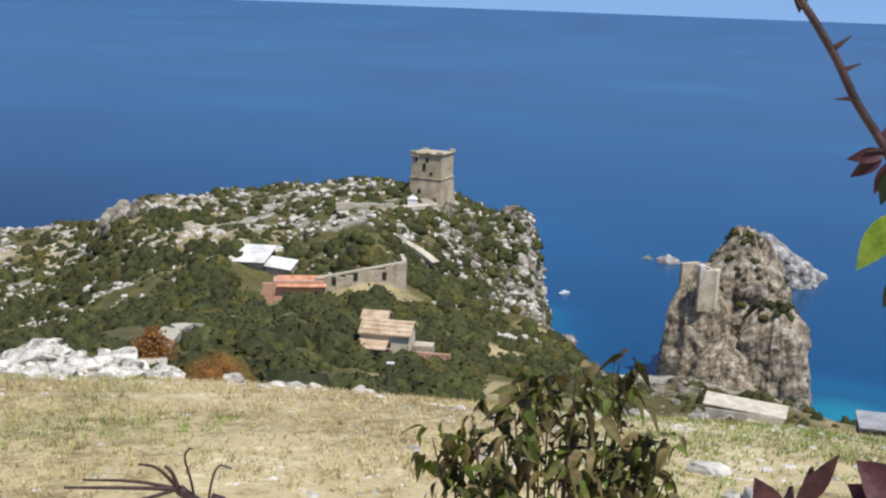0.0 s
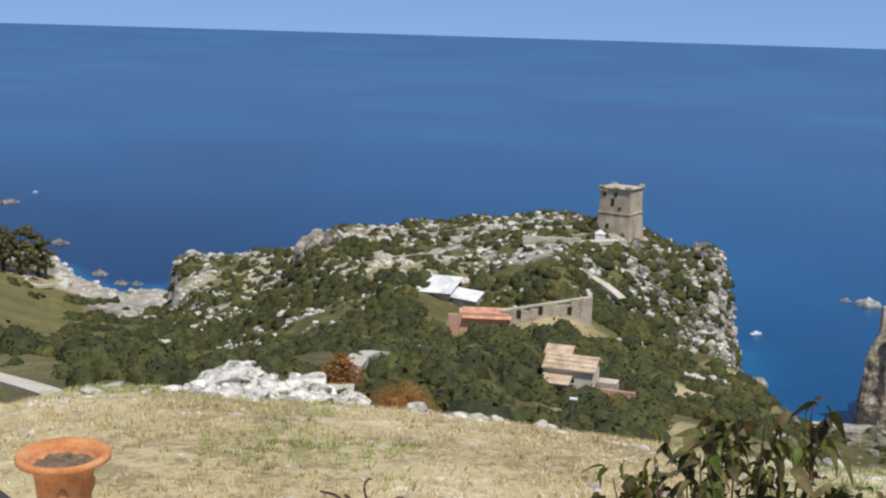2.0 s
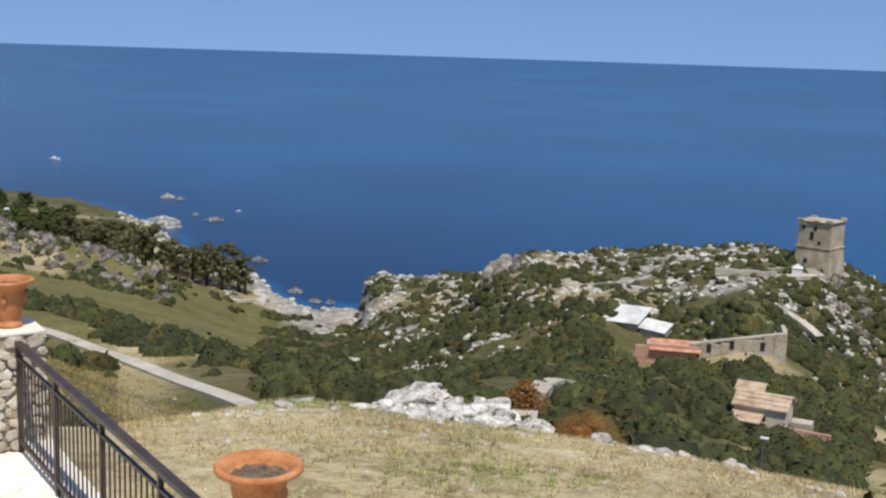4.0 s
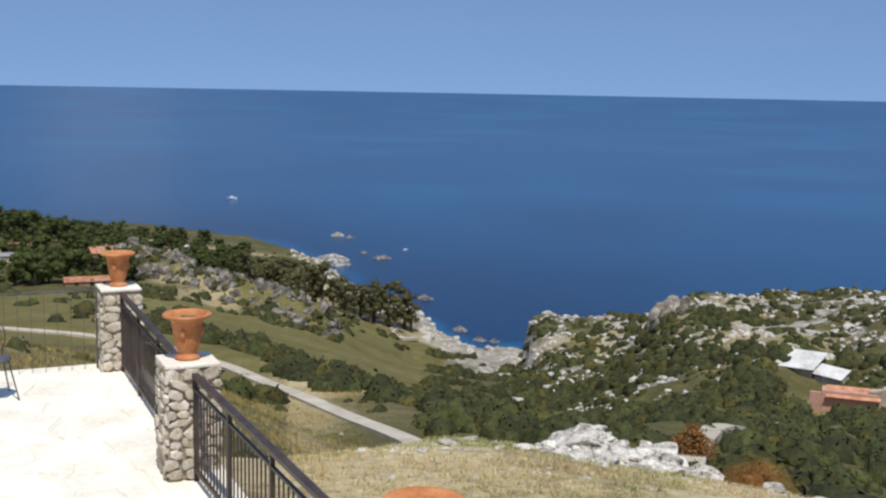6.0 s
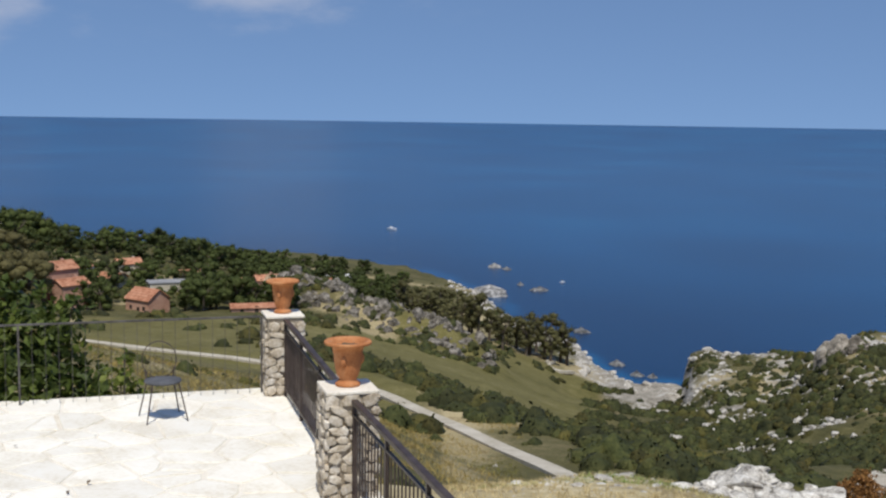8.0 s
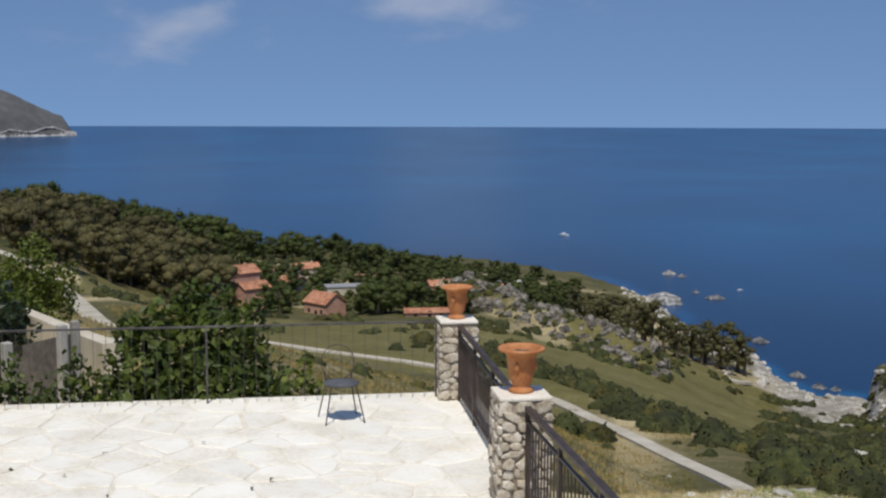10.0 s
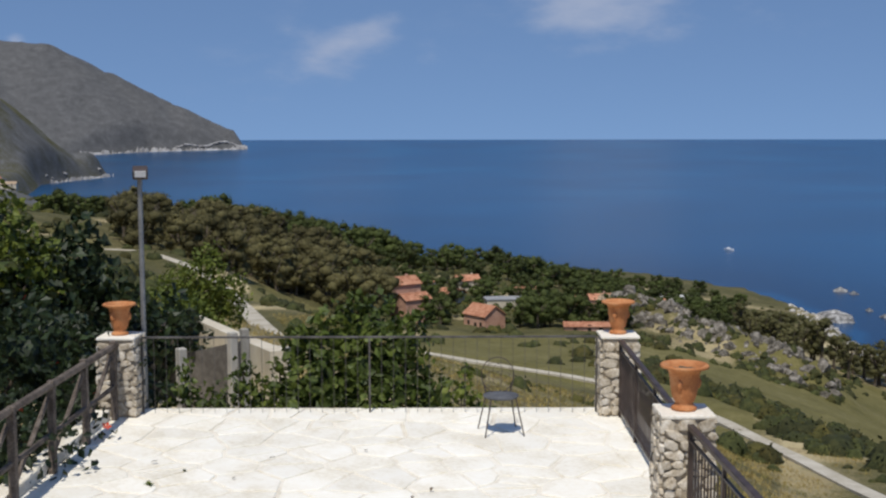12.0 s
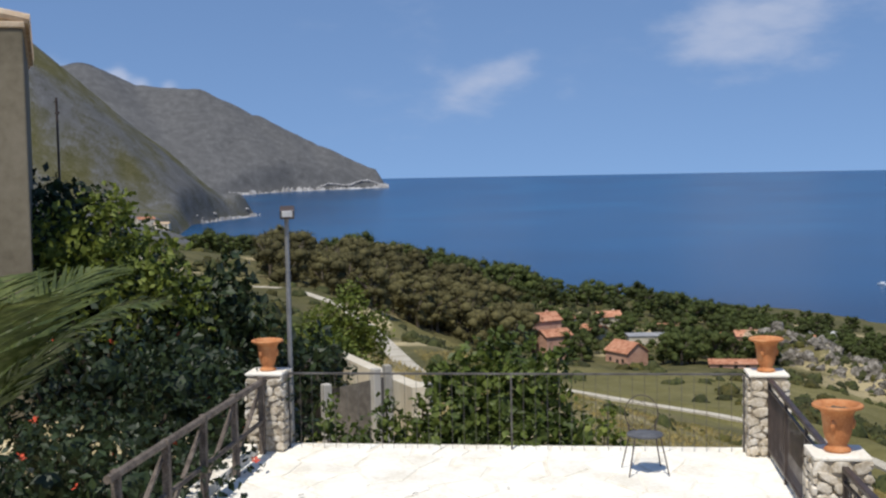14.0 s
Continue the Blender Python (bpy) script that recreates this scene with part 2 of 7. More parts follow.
def shore_distance(x, y):
    """Metres inland from the coast; negative at sea."""
    pts = np.array(COAST)
    best, inside = np.full(x.shape, 1e9), np.zeros(x.shape, bool)
    for (ax, ay), (bx, by) in zip(pts, np.roll(pts, -1, 0)):
        dx, dy = bx - ax, by - ay
        k = np.clip(((x - ax) * dx + (y - ay) * dy) / (dx * dx + dy * dy), 0, 1)
        best = np.minimum(best, np.hypot(x - ax - k * dx, y - ay - k * dy))
        cross = (ay > y) != (by > y)
        inside ^= cross & (x < dx * (y - ay) / (dy if abs(dy) > 1e-9 else 1e-9) + ax)
    return np.where(inside, best, -best)


def ridge(x, y, line, slope, soft):
    best = np.full(x.shape, -1e3)
    for a, b in zip(line[:-1], line[1:]):
        a, b = np.array(a), np.array(b)
        d = b - a
        k = np.clip(((x - a[0]) * d[0] + (y - a[1]) * d[1]) / (d[0] ** 2 + d[1] ** 2), 0, 1)
        gap = np.hypot(x - a[0] - k * d[0], y - a[1] - k * d[1])
        best = np.maximum(best, a[2] + k * d[2] - slope * (np.sqrt(gap * gap + soft * soft) - soft))
    return best


ROAD = [polar(26.5, 75), polar(28.4, 85), polar(31, 99), polar(35, 124), polar(38.8, 150), polar(42, 164), polar(46, 172), polar(52, 177), polar(57, 180), polar(61, 190)]
ROAD_Z = [-22.4, -24.0, -26.9, -30.8, -33.6, -33.6, -33.0, -31.5, -29.0, -27.0]
LANE = [polar(60.7, 85), polar(61.7, 105), polar(62.7, 150), polar(63.4, 215), polar(64.9, 240), polar(67.3, 265), polar(70, 285), polar(74, 300)]
LANE_Z = [-12.1, -14.2, -18.7, -25.5, -23.8, -22.4, -23.4, -24.0]
CRAGS = [polar(43.5, 388), polar(39.5, 355), polar(35.2, 328)]


def along(x, y, line, heights):
    """Distance to a line of the plan, and the height of its nearest place."""
    best, high = np.full(np.shape(x), 1e9), np.zeros(np.shape(x))
    for (ax, ay), (bx, by), h0, h1 in zip(line, line[1:], heights, heights[1:]):
        dx, dy = bx - ax, by - ay
        k = np.clip(((x - ax) * dx + (y - ay) * dy) / (dx * dx + dy * dy), 0, 1)
        d = np.hypot(x - ax - k * dx, y - ay - k * dy)
        high = np.where(d < best, h0 + k * (h1 - h0), high)
        best = np.minimum(best, d)
    return best, high


def land_height(x, y):
    """Height of the land at places given as arrays."""
    x, y = np.asarray(x, float), np.asarray(y, float)
    shape = x.shape
    x, y = x.ravel(), y.ravel()
    r = np.hypot(x, y)
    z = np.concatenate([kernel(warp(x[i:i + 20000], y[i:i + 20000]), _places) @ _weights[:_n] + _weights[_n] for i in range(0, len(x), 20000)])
    sd = shore_distance(x, y)
    rough = np.clip((r - 20) * 0.012, 0.06, 3.2)
    z = z + rough * 1.1 * fbm(x / (3 + r * 0.03), y / (3 + r * 0.03)) + 0.12 * fbm(x / 1.3, y / 1.3)
    # broken limestone on the headland and along the shore
    stony = smooth(215, 260, r) * (1 - smooth(420, 520, r)) * smooth(-40, 60, x * 0 + 60 - np.abs(x + 60) * 0.6)
    z = z + stony * 2.2 * np.maximum(0, fbm(x / 7, y / 7, 3.0) + 0.05) * 2
    d_crag = along(x, y, CRAGS, [0, 0, 0])[0]
    z = z + np.exp(-(d_crag / 13) ** 2) * (7 + 10 * fbm(x / 6, y / 6, 8.0))
    yaw = np.degrees(np.arctan2(-x, y)) + 0.5 * fbm(x / 9, y / 9, 13.0)
    cove = smooth(23.75, 24.15, yaw) * smooth(31, 29, yaw) * smooth(345, 372, r) * smooth(480, 450, r)
    z = z + cove * (np.minimum(z, -91 + 3 * smooth(27, 30, yaw)) - z)
    bluff = smooth(24.05, 23.7, yaw) * smooth(21.6, 22.4, yaw) * smooth(383, 396, r) * smooth(428, 418, r)
    z = z + bluff * (np.maximum(z, -77.5 + 2.5 * fbm(x / 4, y / 4, 5.0)) - z)
    d_road, z_road = along(x, y, ROAD, ROAD_Z)
    z = z + (z_road - z) * smooth(16, 3, d_road)
    d_lane, z_lane = along(x, y, LANE, LANE_Z)
    z = z + (z_lane - z) * smooth(12, 3, d_lane)
    far = np.maximum(ridge(x, y, RIDGE_NEAR, 0.95, 90), ridge(x, y, RIDGE_FAR, 0.62, 40)) + 50 * fbm(x / 420, y / 420) * smooth(1500, 3000, r) + 22 * fbm(x / 90, y / 90) * smooth(1500, 3000, r)
    z = np.where(r > 1500, np.maximum(z, far), z)
    edge = 11 + 0.012 * np.maximum(r - 500, 0)
    wob = sd + np.minimum(9, 0.02 * r) * 2.2 * fbm(x / (0.05 * r + 4), y / (0.05 * r + 4), 7.0)
    base = sea_height(r) - 9
    z = base + (np.maximum(z, base + 7) - base) * smooth(-4, edge, wob)
    return z.reshape(shape)


def land_at(x, y):
    return float(land_height(np.array([x]), np.array([y]))[0])


def grow(start, end, ratio):
    return start * ratio ** np.arange(int(math.log(end / start) / math.log(ratio)))


yaws = np.radians(np.concatenate([np.arange(-27, 88, 0.2), np.arange(88, 333, 3.5)]))
radii = np.concatenate([grow(0.8, 140, 1.03), grow(140, 470, 1.0085), grow(470, 2400, 1.024), np.arange(2400, 3000, 24), grow(3000, 3600, 1.02), np.arange(3600, 4400, 22), grow(4400, 4940, 1.012), [4940]])
gx, gy = -np.sin(yaws)[:, None] * radii, np.cos(yaws)[:, None] * radii
gz = land_height(gx, gy)
ny, nr = gx.shape
index = np.arange(ny * nr).reshape(ny, nr)
quads = np.stack([index, np.roll(index, -1, 0)], 0)
quads = np.stack([quads[0][:, :-1], quads[0][:, 1:], quads[1][:, 1:], quads[1][:, :-1]], -1).reshape(-1, 4)[:, ::-1]
wet = (gz < sea_height(np.hypot(gx, gy)) - 6.5).ravel()
quads = quads[~wet[quads].all(1)]
used = np.unique(quads)
remap = np.full(ny * nr, -1)
remap[used] = np.arange(len(used))
quads = remap[quads]
lx, ly, lz = gx.ravel()[used], gy.ravel()[used], gz.ravel()[used]
lr = np.hypot(lx, ly)
lyaw = np.degrees(np.arctan2(-lx, ly))
def surface_mix(name, attr, sets, rough=0.95, bump=0.5, bump_distance=0.15):
    """A ground material: each channel of the attribute weighs one pair of colours, at two scales of noise."""
    m = bpy.data.materials.new(name)
    m.use_nodes = True
    n, l = m.node_tree.nodes, m.node_tree.links
    b, at, sep, pos = n["Principled BSDF"], n.new("ShaderNodeAttribute"), n.new("ShaderNodeSeparateColor"), n.new("ShaderNodeNewGeometry")
    at.attribute_name = attr
    l.new(at.outputs["Color"], sep.inputs["Color"])
    noises = []
    for s in (0.035, 0.3, 2.2, 11.0):
        t = n.new("ShaderNodeTexNoise")
        t.inputs["Scale"].default_value, t.inputs["Detail"].default_value, t.inputs["Roughness"].default_value = s, 6, 0.65
        l.new(pos.outputs["Position"], t.inputs["Vector"])
        noises.append(t.outputs["Fac"])

    def math_node(op, a, c):
        k = n.new("ShaderNodeMath")
        k.operation = op
        for i, v in enumerate((a, c)):
            if isinstance(v, float):
                k.inputs[i].default_value = v
            else:
                l.new(v, k.inputs[i])
        return k.outputs[0]

    def blend(f, a, c):
        k = n.new("ShaderNodeMix")
        k.data_type = "RGBA"
        l.new(f, k.inputs["Factor"])
        for key, v in (("A", a), ("B", c)):
            if isinstance(v, tuple):
                k.inputs[key].default_value = (*v, 1)
            else:
                l.new(v, k.inputs[key])
        return k.outputs["Result"]

    def sharpen(v, lo, hi):
        k = n.new("ShaderNodeMapRange")
        k.interpolation_type = "SMOOTHSTEP"
        l.new(v, k.inputs["Value"])
        k.inputs["From Min"].default_value, k.inputs["From Max"].default_value = lo, hi
        return k.outputs["Result"]

    big = math_node("ADD", math_node("MULTIPLY", noises[0], 0.45), math_node("MULTIPLY", noises[1], 0.55))
    small = math_node("ADD", math_node("MULTIPLY", noises[2], 0.55), math_node("MULTIPLY", noises[3], 0.45))
    both = math_node("ADD", math_node("MULTIPLY", big, 0.5), math_node("MULTIPLY", small, 0.5))
    colour = None
    for i, (dark, mid, light) in enumerate(sets):
        c = blend(sharpen(both, 0.51, 0.575), blend(sharpen(both, 0.42, 0.5), dark, mid), light)
        if colour is None:
            colour = c
        else:
            edge = math_node("ADD", sep.outputs[i - 1] if i < 4 else at.outputs["Alpha"], math_node("MULTIPLY", math_node("SUBTRACT", both, 0.5), 2.2))
            colour = blend(sharpen(edge, 0.35, 0.65), colour, c)
    l.new(colour, b.inputs["Base Color"])
    b.inputs["Roughness"].default_value, b.inputs["Specular IOR Level"].default_value = rough, 0.2
    bp = n.new("ShaderNodeBump")
    bp.inputs["Strength"].default_value, bp.inputs["Distance"].default_value = bump, bump_distance
    l.new(both, bp.inputs["Height"])
    l.new(bp.outputs["Normal"], b.inputs["Normal"])
    return m


# what covers the ground: dry grass, green, bare limestone, grey for far mountains in haze, grazed meadow
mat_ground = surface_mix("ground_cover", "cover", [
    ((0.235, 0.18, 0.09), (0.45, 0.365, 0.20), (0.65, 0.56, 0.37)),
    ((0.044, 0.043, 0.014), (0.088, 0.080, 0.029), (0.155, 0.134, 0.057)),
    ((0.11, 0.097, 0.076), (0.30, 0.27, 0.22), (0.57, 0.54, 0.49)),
    # neutral grey that puts distance haze into the colour of far slopes
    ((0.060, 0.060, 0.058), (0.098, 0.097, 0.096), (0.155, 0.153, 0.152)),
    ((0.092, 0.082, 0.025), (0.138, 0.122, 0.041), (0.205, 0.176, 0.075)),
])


def lawn_at(x, y):
    """How far a place is grazed meadow: by the village, and above the shore."""
    r, yaw = np.hypot(x, y), np.degrees(np.arctan2(-x, y))
    village = smooth(54, 55.5, yaw) * smooth(63.0, 61.8, yaw) * smooth(150, 180, r) * smooth(308, 292, r)
    shore = smooth(27, 29, yaw) * smooth(39.5, 37.5, yaw) * smooth(205, 235, r) * smooth(425, 400, r)
    fields = 0.75 * smooth(36, 38, yaw) * smooth(55, 53, yaw) * smooth(120, 150, r) * smooth(330, 300, r)
    return np.maximum(np.maximum(village, shore), fields)


def cover_at(x, y, z, steep):
    r = np.hypot(x, y)
    yaw = np.degrees(np.arctan2(-x, y))
    n1, n2 = fbm(x / 26, y / 26, 1.0), fbm(x / 9, y / 9, 2.0)
    green = smooth(27, 45, r) * (0.62 + 1.3 * n1)
    green = green + (1 - smooth(27, 45, r)) * (-0.08 + 0.6 * n1 + 0.3 * smooth(6, -10, yaw) * smooth(16, 24, r))
    meadow = np.maximum(smooth(31, 36, yaw) * (1 - smooth(150, 330, r)) * (1 - smooth(53, 57, yaw)), smooth(24, 28, yaw) * smooth(43, 40, yaw) * smooth(140, 190, r) * smooth(460, 420, r))
    green = green * (1 - 0.45 * meadow) + 0.1 * meadow
    green = np.where((yaw > 36) & (r > 60) & (r < 620), green + 0.12, green)
    green = green + 0.14 * smooth(90, 130, r) * smooth(29, 26, yaw) * (r < 620)
    rock = smooth(0.75, 1.3, steep) * (1 - 0.85 * smooth(600, 900, r)) + smooth(240, 275, r) * (1 - smooth(420, 500, r)) * smooth(26, 22, yaw) * (0.30 + 1.6 * n2)
    above = z - sea_height(r)
    rock = np.maximum(rock, smooth(13, 4, above) * (0.75 + n2) * (r < 1500) )
    rock = np.where((r > 560) & (r < 1500), np.minimum(rock, 0.15), rock)
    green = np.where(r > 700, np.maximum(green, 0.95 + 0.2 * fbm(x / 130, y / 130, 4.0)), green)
    # greyer with distance: the haze is painted into the cover
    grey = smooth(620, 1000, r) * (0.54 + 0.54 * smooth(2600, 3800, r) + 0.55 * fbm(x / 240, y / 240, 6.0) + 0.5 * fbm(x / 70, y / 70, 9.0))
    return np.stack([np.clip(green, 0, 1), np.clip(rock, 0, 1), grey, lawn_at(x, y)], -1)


step = 0.006 * lr + 0.3
sx = (land_height(lx + step, ly) - lz) / step
sy = (land_height(lx, ly + step) - lz) / step
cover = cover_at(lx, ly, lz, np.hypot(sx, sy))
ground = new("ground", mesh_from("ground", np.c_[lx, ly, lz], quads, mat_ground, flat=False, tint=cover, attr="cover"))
tagged(ground, "sloping coastal land of dry grass, scrub and pale limestone", "ground", kind="structure")


# ---- the sea ----
def sea_material():
    m = bpy.data.materials.new("sea_water")
    m.use_nodes = True
    n, l = m.node_tree.nodes, m.node_tree.links
    b, at, pos, mp = n["Principled BSDF"], n.new("ShaderNodeAttribute"), n.new("ShaderNodeNewGeometry"), n.new("ShaderNodeMapping")
    at.attribute_name = "shallow"
    big, wave, ramp, add = n.new("ShaderNodeTexNoise"), n.new("ShaderNodeTexNoise"), n.new("ShaderNodeValToRGB"), n.new("ShaderNodeMath")
    l.new(pos.outputs["Position"], mp.inputs["Vector"])
    mp.inputs["Scale"].default_value = (1, 1, 1)
    big.inputs["Scale"].default_value, big.inputs["Detail"].default_value = 0.0035, 6
    wave.inputs["Scale"].default_value, wave.inputs["Detail"].default_value = 0.35, 3
    l.new(mp.outputs["Vector"], big.inputs["Vector"])
    l.new(mp.outputs["Vector"], wave.inputs["Vector"])
    sep = n.new("ShaderNodeSeparateColor")
    l.new(at.outputs["Color"], sep.inputs["Color"])
    add.operation = "MULTIPLY_ADD"
    l.new(big.outputs["Fac"], add.inputs[0])
    add.inputs[1].default_value = 0.35
    l.new(sep.outputs[0], add.inputs[2])
    e = ramp.color_ramp.elements
    e[0].position, e[0].color = 0.02, SEA_INSHORE
    e[1].position, e[1].color = 1.1, (0.015, 0.25, 0.29, 1)
    for p, c in ((0.17, SEA_DEEP[0]), (0.27, SEA_DEEP[1]), (0.5, (0.005, 0.075, 0.16, 1)), (0.75, (0.008, 0.16, 0.25, 1))):
        k = e.new(p)
        k.color = c
    l.new(add.outputs[0], ramp.inputs["Fac"])
    l.new(ramp.outputs["Color"], b.inputs["Base Color"])
    b.inputs["Roughness"].default_value, b.inputs["IOR"].default_value, b.inputs["Specular IOR Level"].default_value = 0.23, 1.33, SEA_GLOSS
    bp = n.new("ShaderNodeBump")
    bp.inputs["Strength"].default_value, bp.inputs["Distance"].default_value = 0.25, 0.5
    l.new(wave.outputs["Fac"], bp.inputs["Height"])
    l.new(bp.outputs["Normal"], b.inputs["Normal"])
    return m


SEA_DEEP = ((0.0014, 0.050, 0.136, 1), (0.0026, 0.080, 0.186, 1))
SEA_INSHORE = (0.0010, 0.024, 0.074, 1)
SEA_GLOSS = 0.34
s_yaw = np.radians(np.concatenate([np.arange(-40, 95, 0.6), np.arange(95, 320, 5)]))
s_rad = np.concatenate([grow(150, 900, 1.02), grow(900, 4930, 1.05), [4935]])
wx, wy = -np.sin(s_yaw)[:, None] * s_rad, np.cos(s_yaw)[:, None] * s_rad
wr = np.hypot(wx, wy)
s_idx = np.arange(wx.size).reshape(wx.shape)
nxt = np.roll(s_idx, -1, 0)
s_quads = np.stack([s_idx[:, :-1], nxt[:, :-1], nxt[:, 1:], s_idx[:, 1:]], -1).reshape(-1, 4)
off_shore = -shore_distance(wx.ravel(), wy.ravel())
sx0, sy0 = polar(-19.5, 300)
lagoon = np.exp(-((wx.ravel() - sx0) ** 2 + (wy.ravel() - sy0) ** 2) / 20 ** 2)
shallow = np.clip(np.exp(-np.maximum(off_shore, 0) / 9) * 0.12 * (1 + 1.2 * fbm(wx.ravel() / 15, wy.ravel() / 15)) + 0.62 * lagoon, 0, 1) * (wr.ravel() < 560)
w_yaw = np.degrees(np.arctan2(-wx, wy)).ravel()
# the water is a darker blue near the shore, from headland to village
shallow = shallow - 0.15 * np.exp(-np.maximum(off_shore - 20, 0) / 190) * smooth(2, 12, w_yaw) * smooth(66, 50, w_yaw) * (off_shore > 6)
sea = new("sea", mesh_from("sea", np.c_[wx.ravel(), wy.ravel(), sea_height(wr).ravel()], s_quads, sea_material(), flat=False, tint=np.stack([shallow] * 3, -1), attr="shallow"))
tagged(sea, "calm deep blue sea, turquoise in the shallows", "sea", kind="structure")


# ---- parts of things ----
def part(name, data, parent=None, mat=None, at=None, label=""):
    """Links a bmesh or a mesh as one object under parent."""
    if isinstance(data, bmesh.types.BMesh):
        me = bpy.data.meshes.new(name)
        data.to_mesh(me)
        data.free()
        if mat:
            me.materials.append(mat)
        data = me
    ob = new(name, data)
    if parent is not None:
        ob.parent = parent
    if at is not None:
        ob.matrix_local = at
    if label:
        ob["label"] = label
    return ob


def box(bm, sx, sy, sz, m=Matrix(), bevel=0.0):
    """Adds a box that stands on its base's centre."""
    made = bmesh.ops.create_cube(bm, size=1, matrix=m @ Matrix.Translation((0, 0, sz / 2)) @ Matrix.Diagonal((sx, sy, sz, 1)))
    if bevel:
        edges = list({e for v in made["verts"] for e in v.link_edges})
        bmesh.ops.bevel(bm, geom=edges, offset=bevel, segments=2, affect="EDGES", profile=0.6)
    return bm


def boxed(sx, sy, sz, m=Matrix(), bevel=0.0):
    return box(bmesh.new(), sx, sy, sz, m, bevel)


def rod(bm, a, b, r0, r1=None, seg=8):
    a, b = Vector(a), Vector(b)
    d = b - a
    m = Matrix.Translation((a + b) / 2) @ d.to_track_quat("Z", "Y").to_matrix().to_4x4()
    bmesh.ops.create_cone(bm, cap_ends=True, segments=seg, radius1=r0, radius2=r0 if r1 is None else r1, depth=d.length, matrix=m)
    return bm


def lathe(profile, seg=28):
    """A turned shape from (radius, height) pairs."""
    bm = bmesh.new()
    rings = [[bm.verts.new((r * math.cos(2 * math.pi * i / seg), r * math.sin(2 * math.pi * i / seg), z)) for i in range(seg)] for r, z in profile]
    for a, b in zip(rings, rings[1:]):
        for i in range(seg):
            bm.faces.new((a[i], a[(i + 1) % seg], b[(i + 1) % seg], b[i])).smooth = True
    bm.faces.new(rings[0][::-1])
    bm.faces.new(rings[-1])
    bmesh.ops.recalc_face_normals(bm, faces=bm.faces[:])
    return bm


def thing(name, label, category, at=Matrix(), group="", kind=""):
    ob = new(name)
    ob.empty_display_size = 0.2
    ob.matrix_world = at
    return tagged(ob, label, category, group, kind)


def turned(x, y, z, way):
    """A pose whose x axis runs along way."""
    return pose(x, y, z, 0, 0, math.degrees(math.atan2(way[1], way[0])))


# ---- materials of the place ----
mat_limestone = material("limestone", [(0.055, 0.047, 0.035), (0.17, 0.145, 0.11), (0.38, 0.34, 0.29)], size=2.2, fine=7, bump=0.9, bump_size=0.5)
mat_crag_grey = material("grey_crag", [(0.04, 0.035, 0.026), (0.15, 0.13, 0.10), (0.37, 0.335, 0.285)], size=1.8, fine=6, bump=1.0, bump_size=0.4)
mat_pale_rock = material("pale_rock", [(0.13, 0.115, 0.09), (0.44, 0.405, 0.35), (0.68, 0.645, 0.58)], size=0.9, fine=7, bump=0.9, bump_size=0.08)
mat_stack = material("ochre_cliff", [(0.05, 0.045, 0.035), (0.17, 0.14, 0.10), (0.36, 0.295, 0.21), (0.54, 0.49, 0.42)], size=2.2, fine=5, bump=1.0, bump_size=0.8)
mat_tower = material("tower_masonry", [(0.30, 0.235, 0.155), (0.42, 0.34, 0.23), (0.53, 0.45, 0.33)], size=3, fine=8, bump=0.5, bump_size=0.2)
mat_ruin = material("ruin_masonry", [(0.27, 0.22, 0.155), (0.42, 0.355, 0.265), (0.54, 0.475, 0.375)], size=3, fine=8, bump=0.6, bump_size=0.2)
mat_plaster = material("cream_plaster", [(0.48, 0.41, 0.30), (0.58, 0.51, 0.39), (0.66, 0.60, 0.48)], size=3, fine=10, bump=0.15, bump_size=0.03)
mat_pink = material("pink_plaster", [(0.42, 0.22, 0.15), (0.52, 0.30, 0.21), (0.58, 0.36, 0.26)], size=4, fine=9, bump=0.15)
mat_white = material("white_roofing", [(0.44, 0.42, 0.38), (0.60, 0.585, 0.55), (0.70, 0.685, 0.65)], size=4, fine=8, bump=0.2)
mat_tile = material("terracotta_tiles", [(0.30, 0.12, 0.065), (0.46, 0.21, 0.12), (0.55, 0.30, 0.19)], size=1.5, fine=7, bump=0.4, spread=0.12)
mat_old_tile = material("bleached_tiles", [(0.30, 0.20, 0.12), (0.45, 0.33, 0.22), (0.56, 0.45, 0.32)], size=1.5, fine=7, bump=0.5)
mat_grey_roof = material("grey_roof", [(0.20, 0.20, 0.20), (0.28, 0.28, 0.29), (0.35, 0.35, 0.35)], size=3, fine=8, bump=0.2)
mat_opening = material("dark_opening", [(0.02, 0.018, 0.015), (0.035, 0.03, 0.025)], size=1, bump=0.1)
mat_concrete = material("weathered_concrete", [(0.30, 0.28, 0.24), (0.42, 0.39, 0.34), (0.50, 0.47, 0.42)], size=2.5, fine=12, bump=0.3, bump_size=0.04)
mat_track = material("pale_track", [(0.34, 0.29, 0.21), (0.46, 0.41, 0.32), (0.55, 0.50, 0.41)], size=4, fine=10, bump=0.4, bump_size=0.1)
mat_maquis = material("maquis_leaves", [(0.024, 0.030, 0.007), (0.043, 0.050, 0.012), (0.074, 0.076, 0.021)], size=1.2, fine=5, bump=0.8, bump_size=0.3, tint="tint", rough=0.8)
mat_wood_leaf = material("tree_leaves", [(0.041, 0.054, 0.012), (0.071, 0.089, 0.021), (0.108, 0.128, 0.034)], size=2.5, fine=5, bump=0.4, bump_size=0.2, spread=0.35, rough=0.75, thin=0.35)
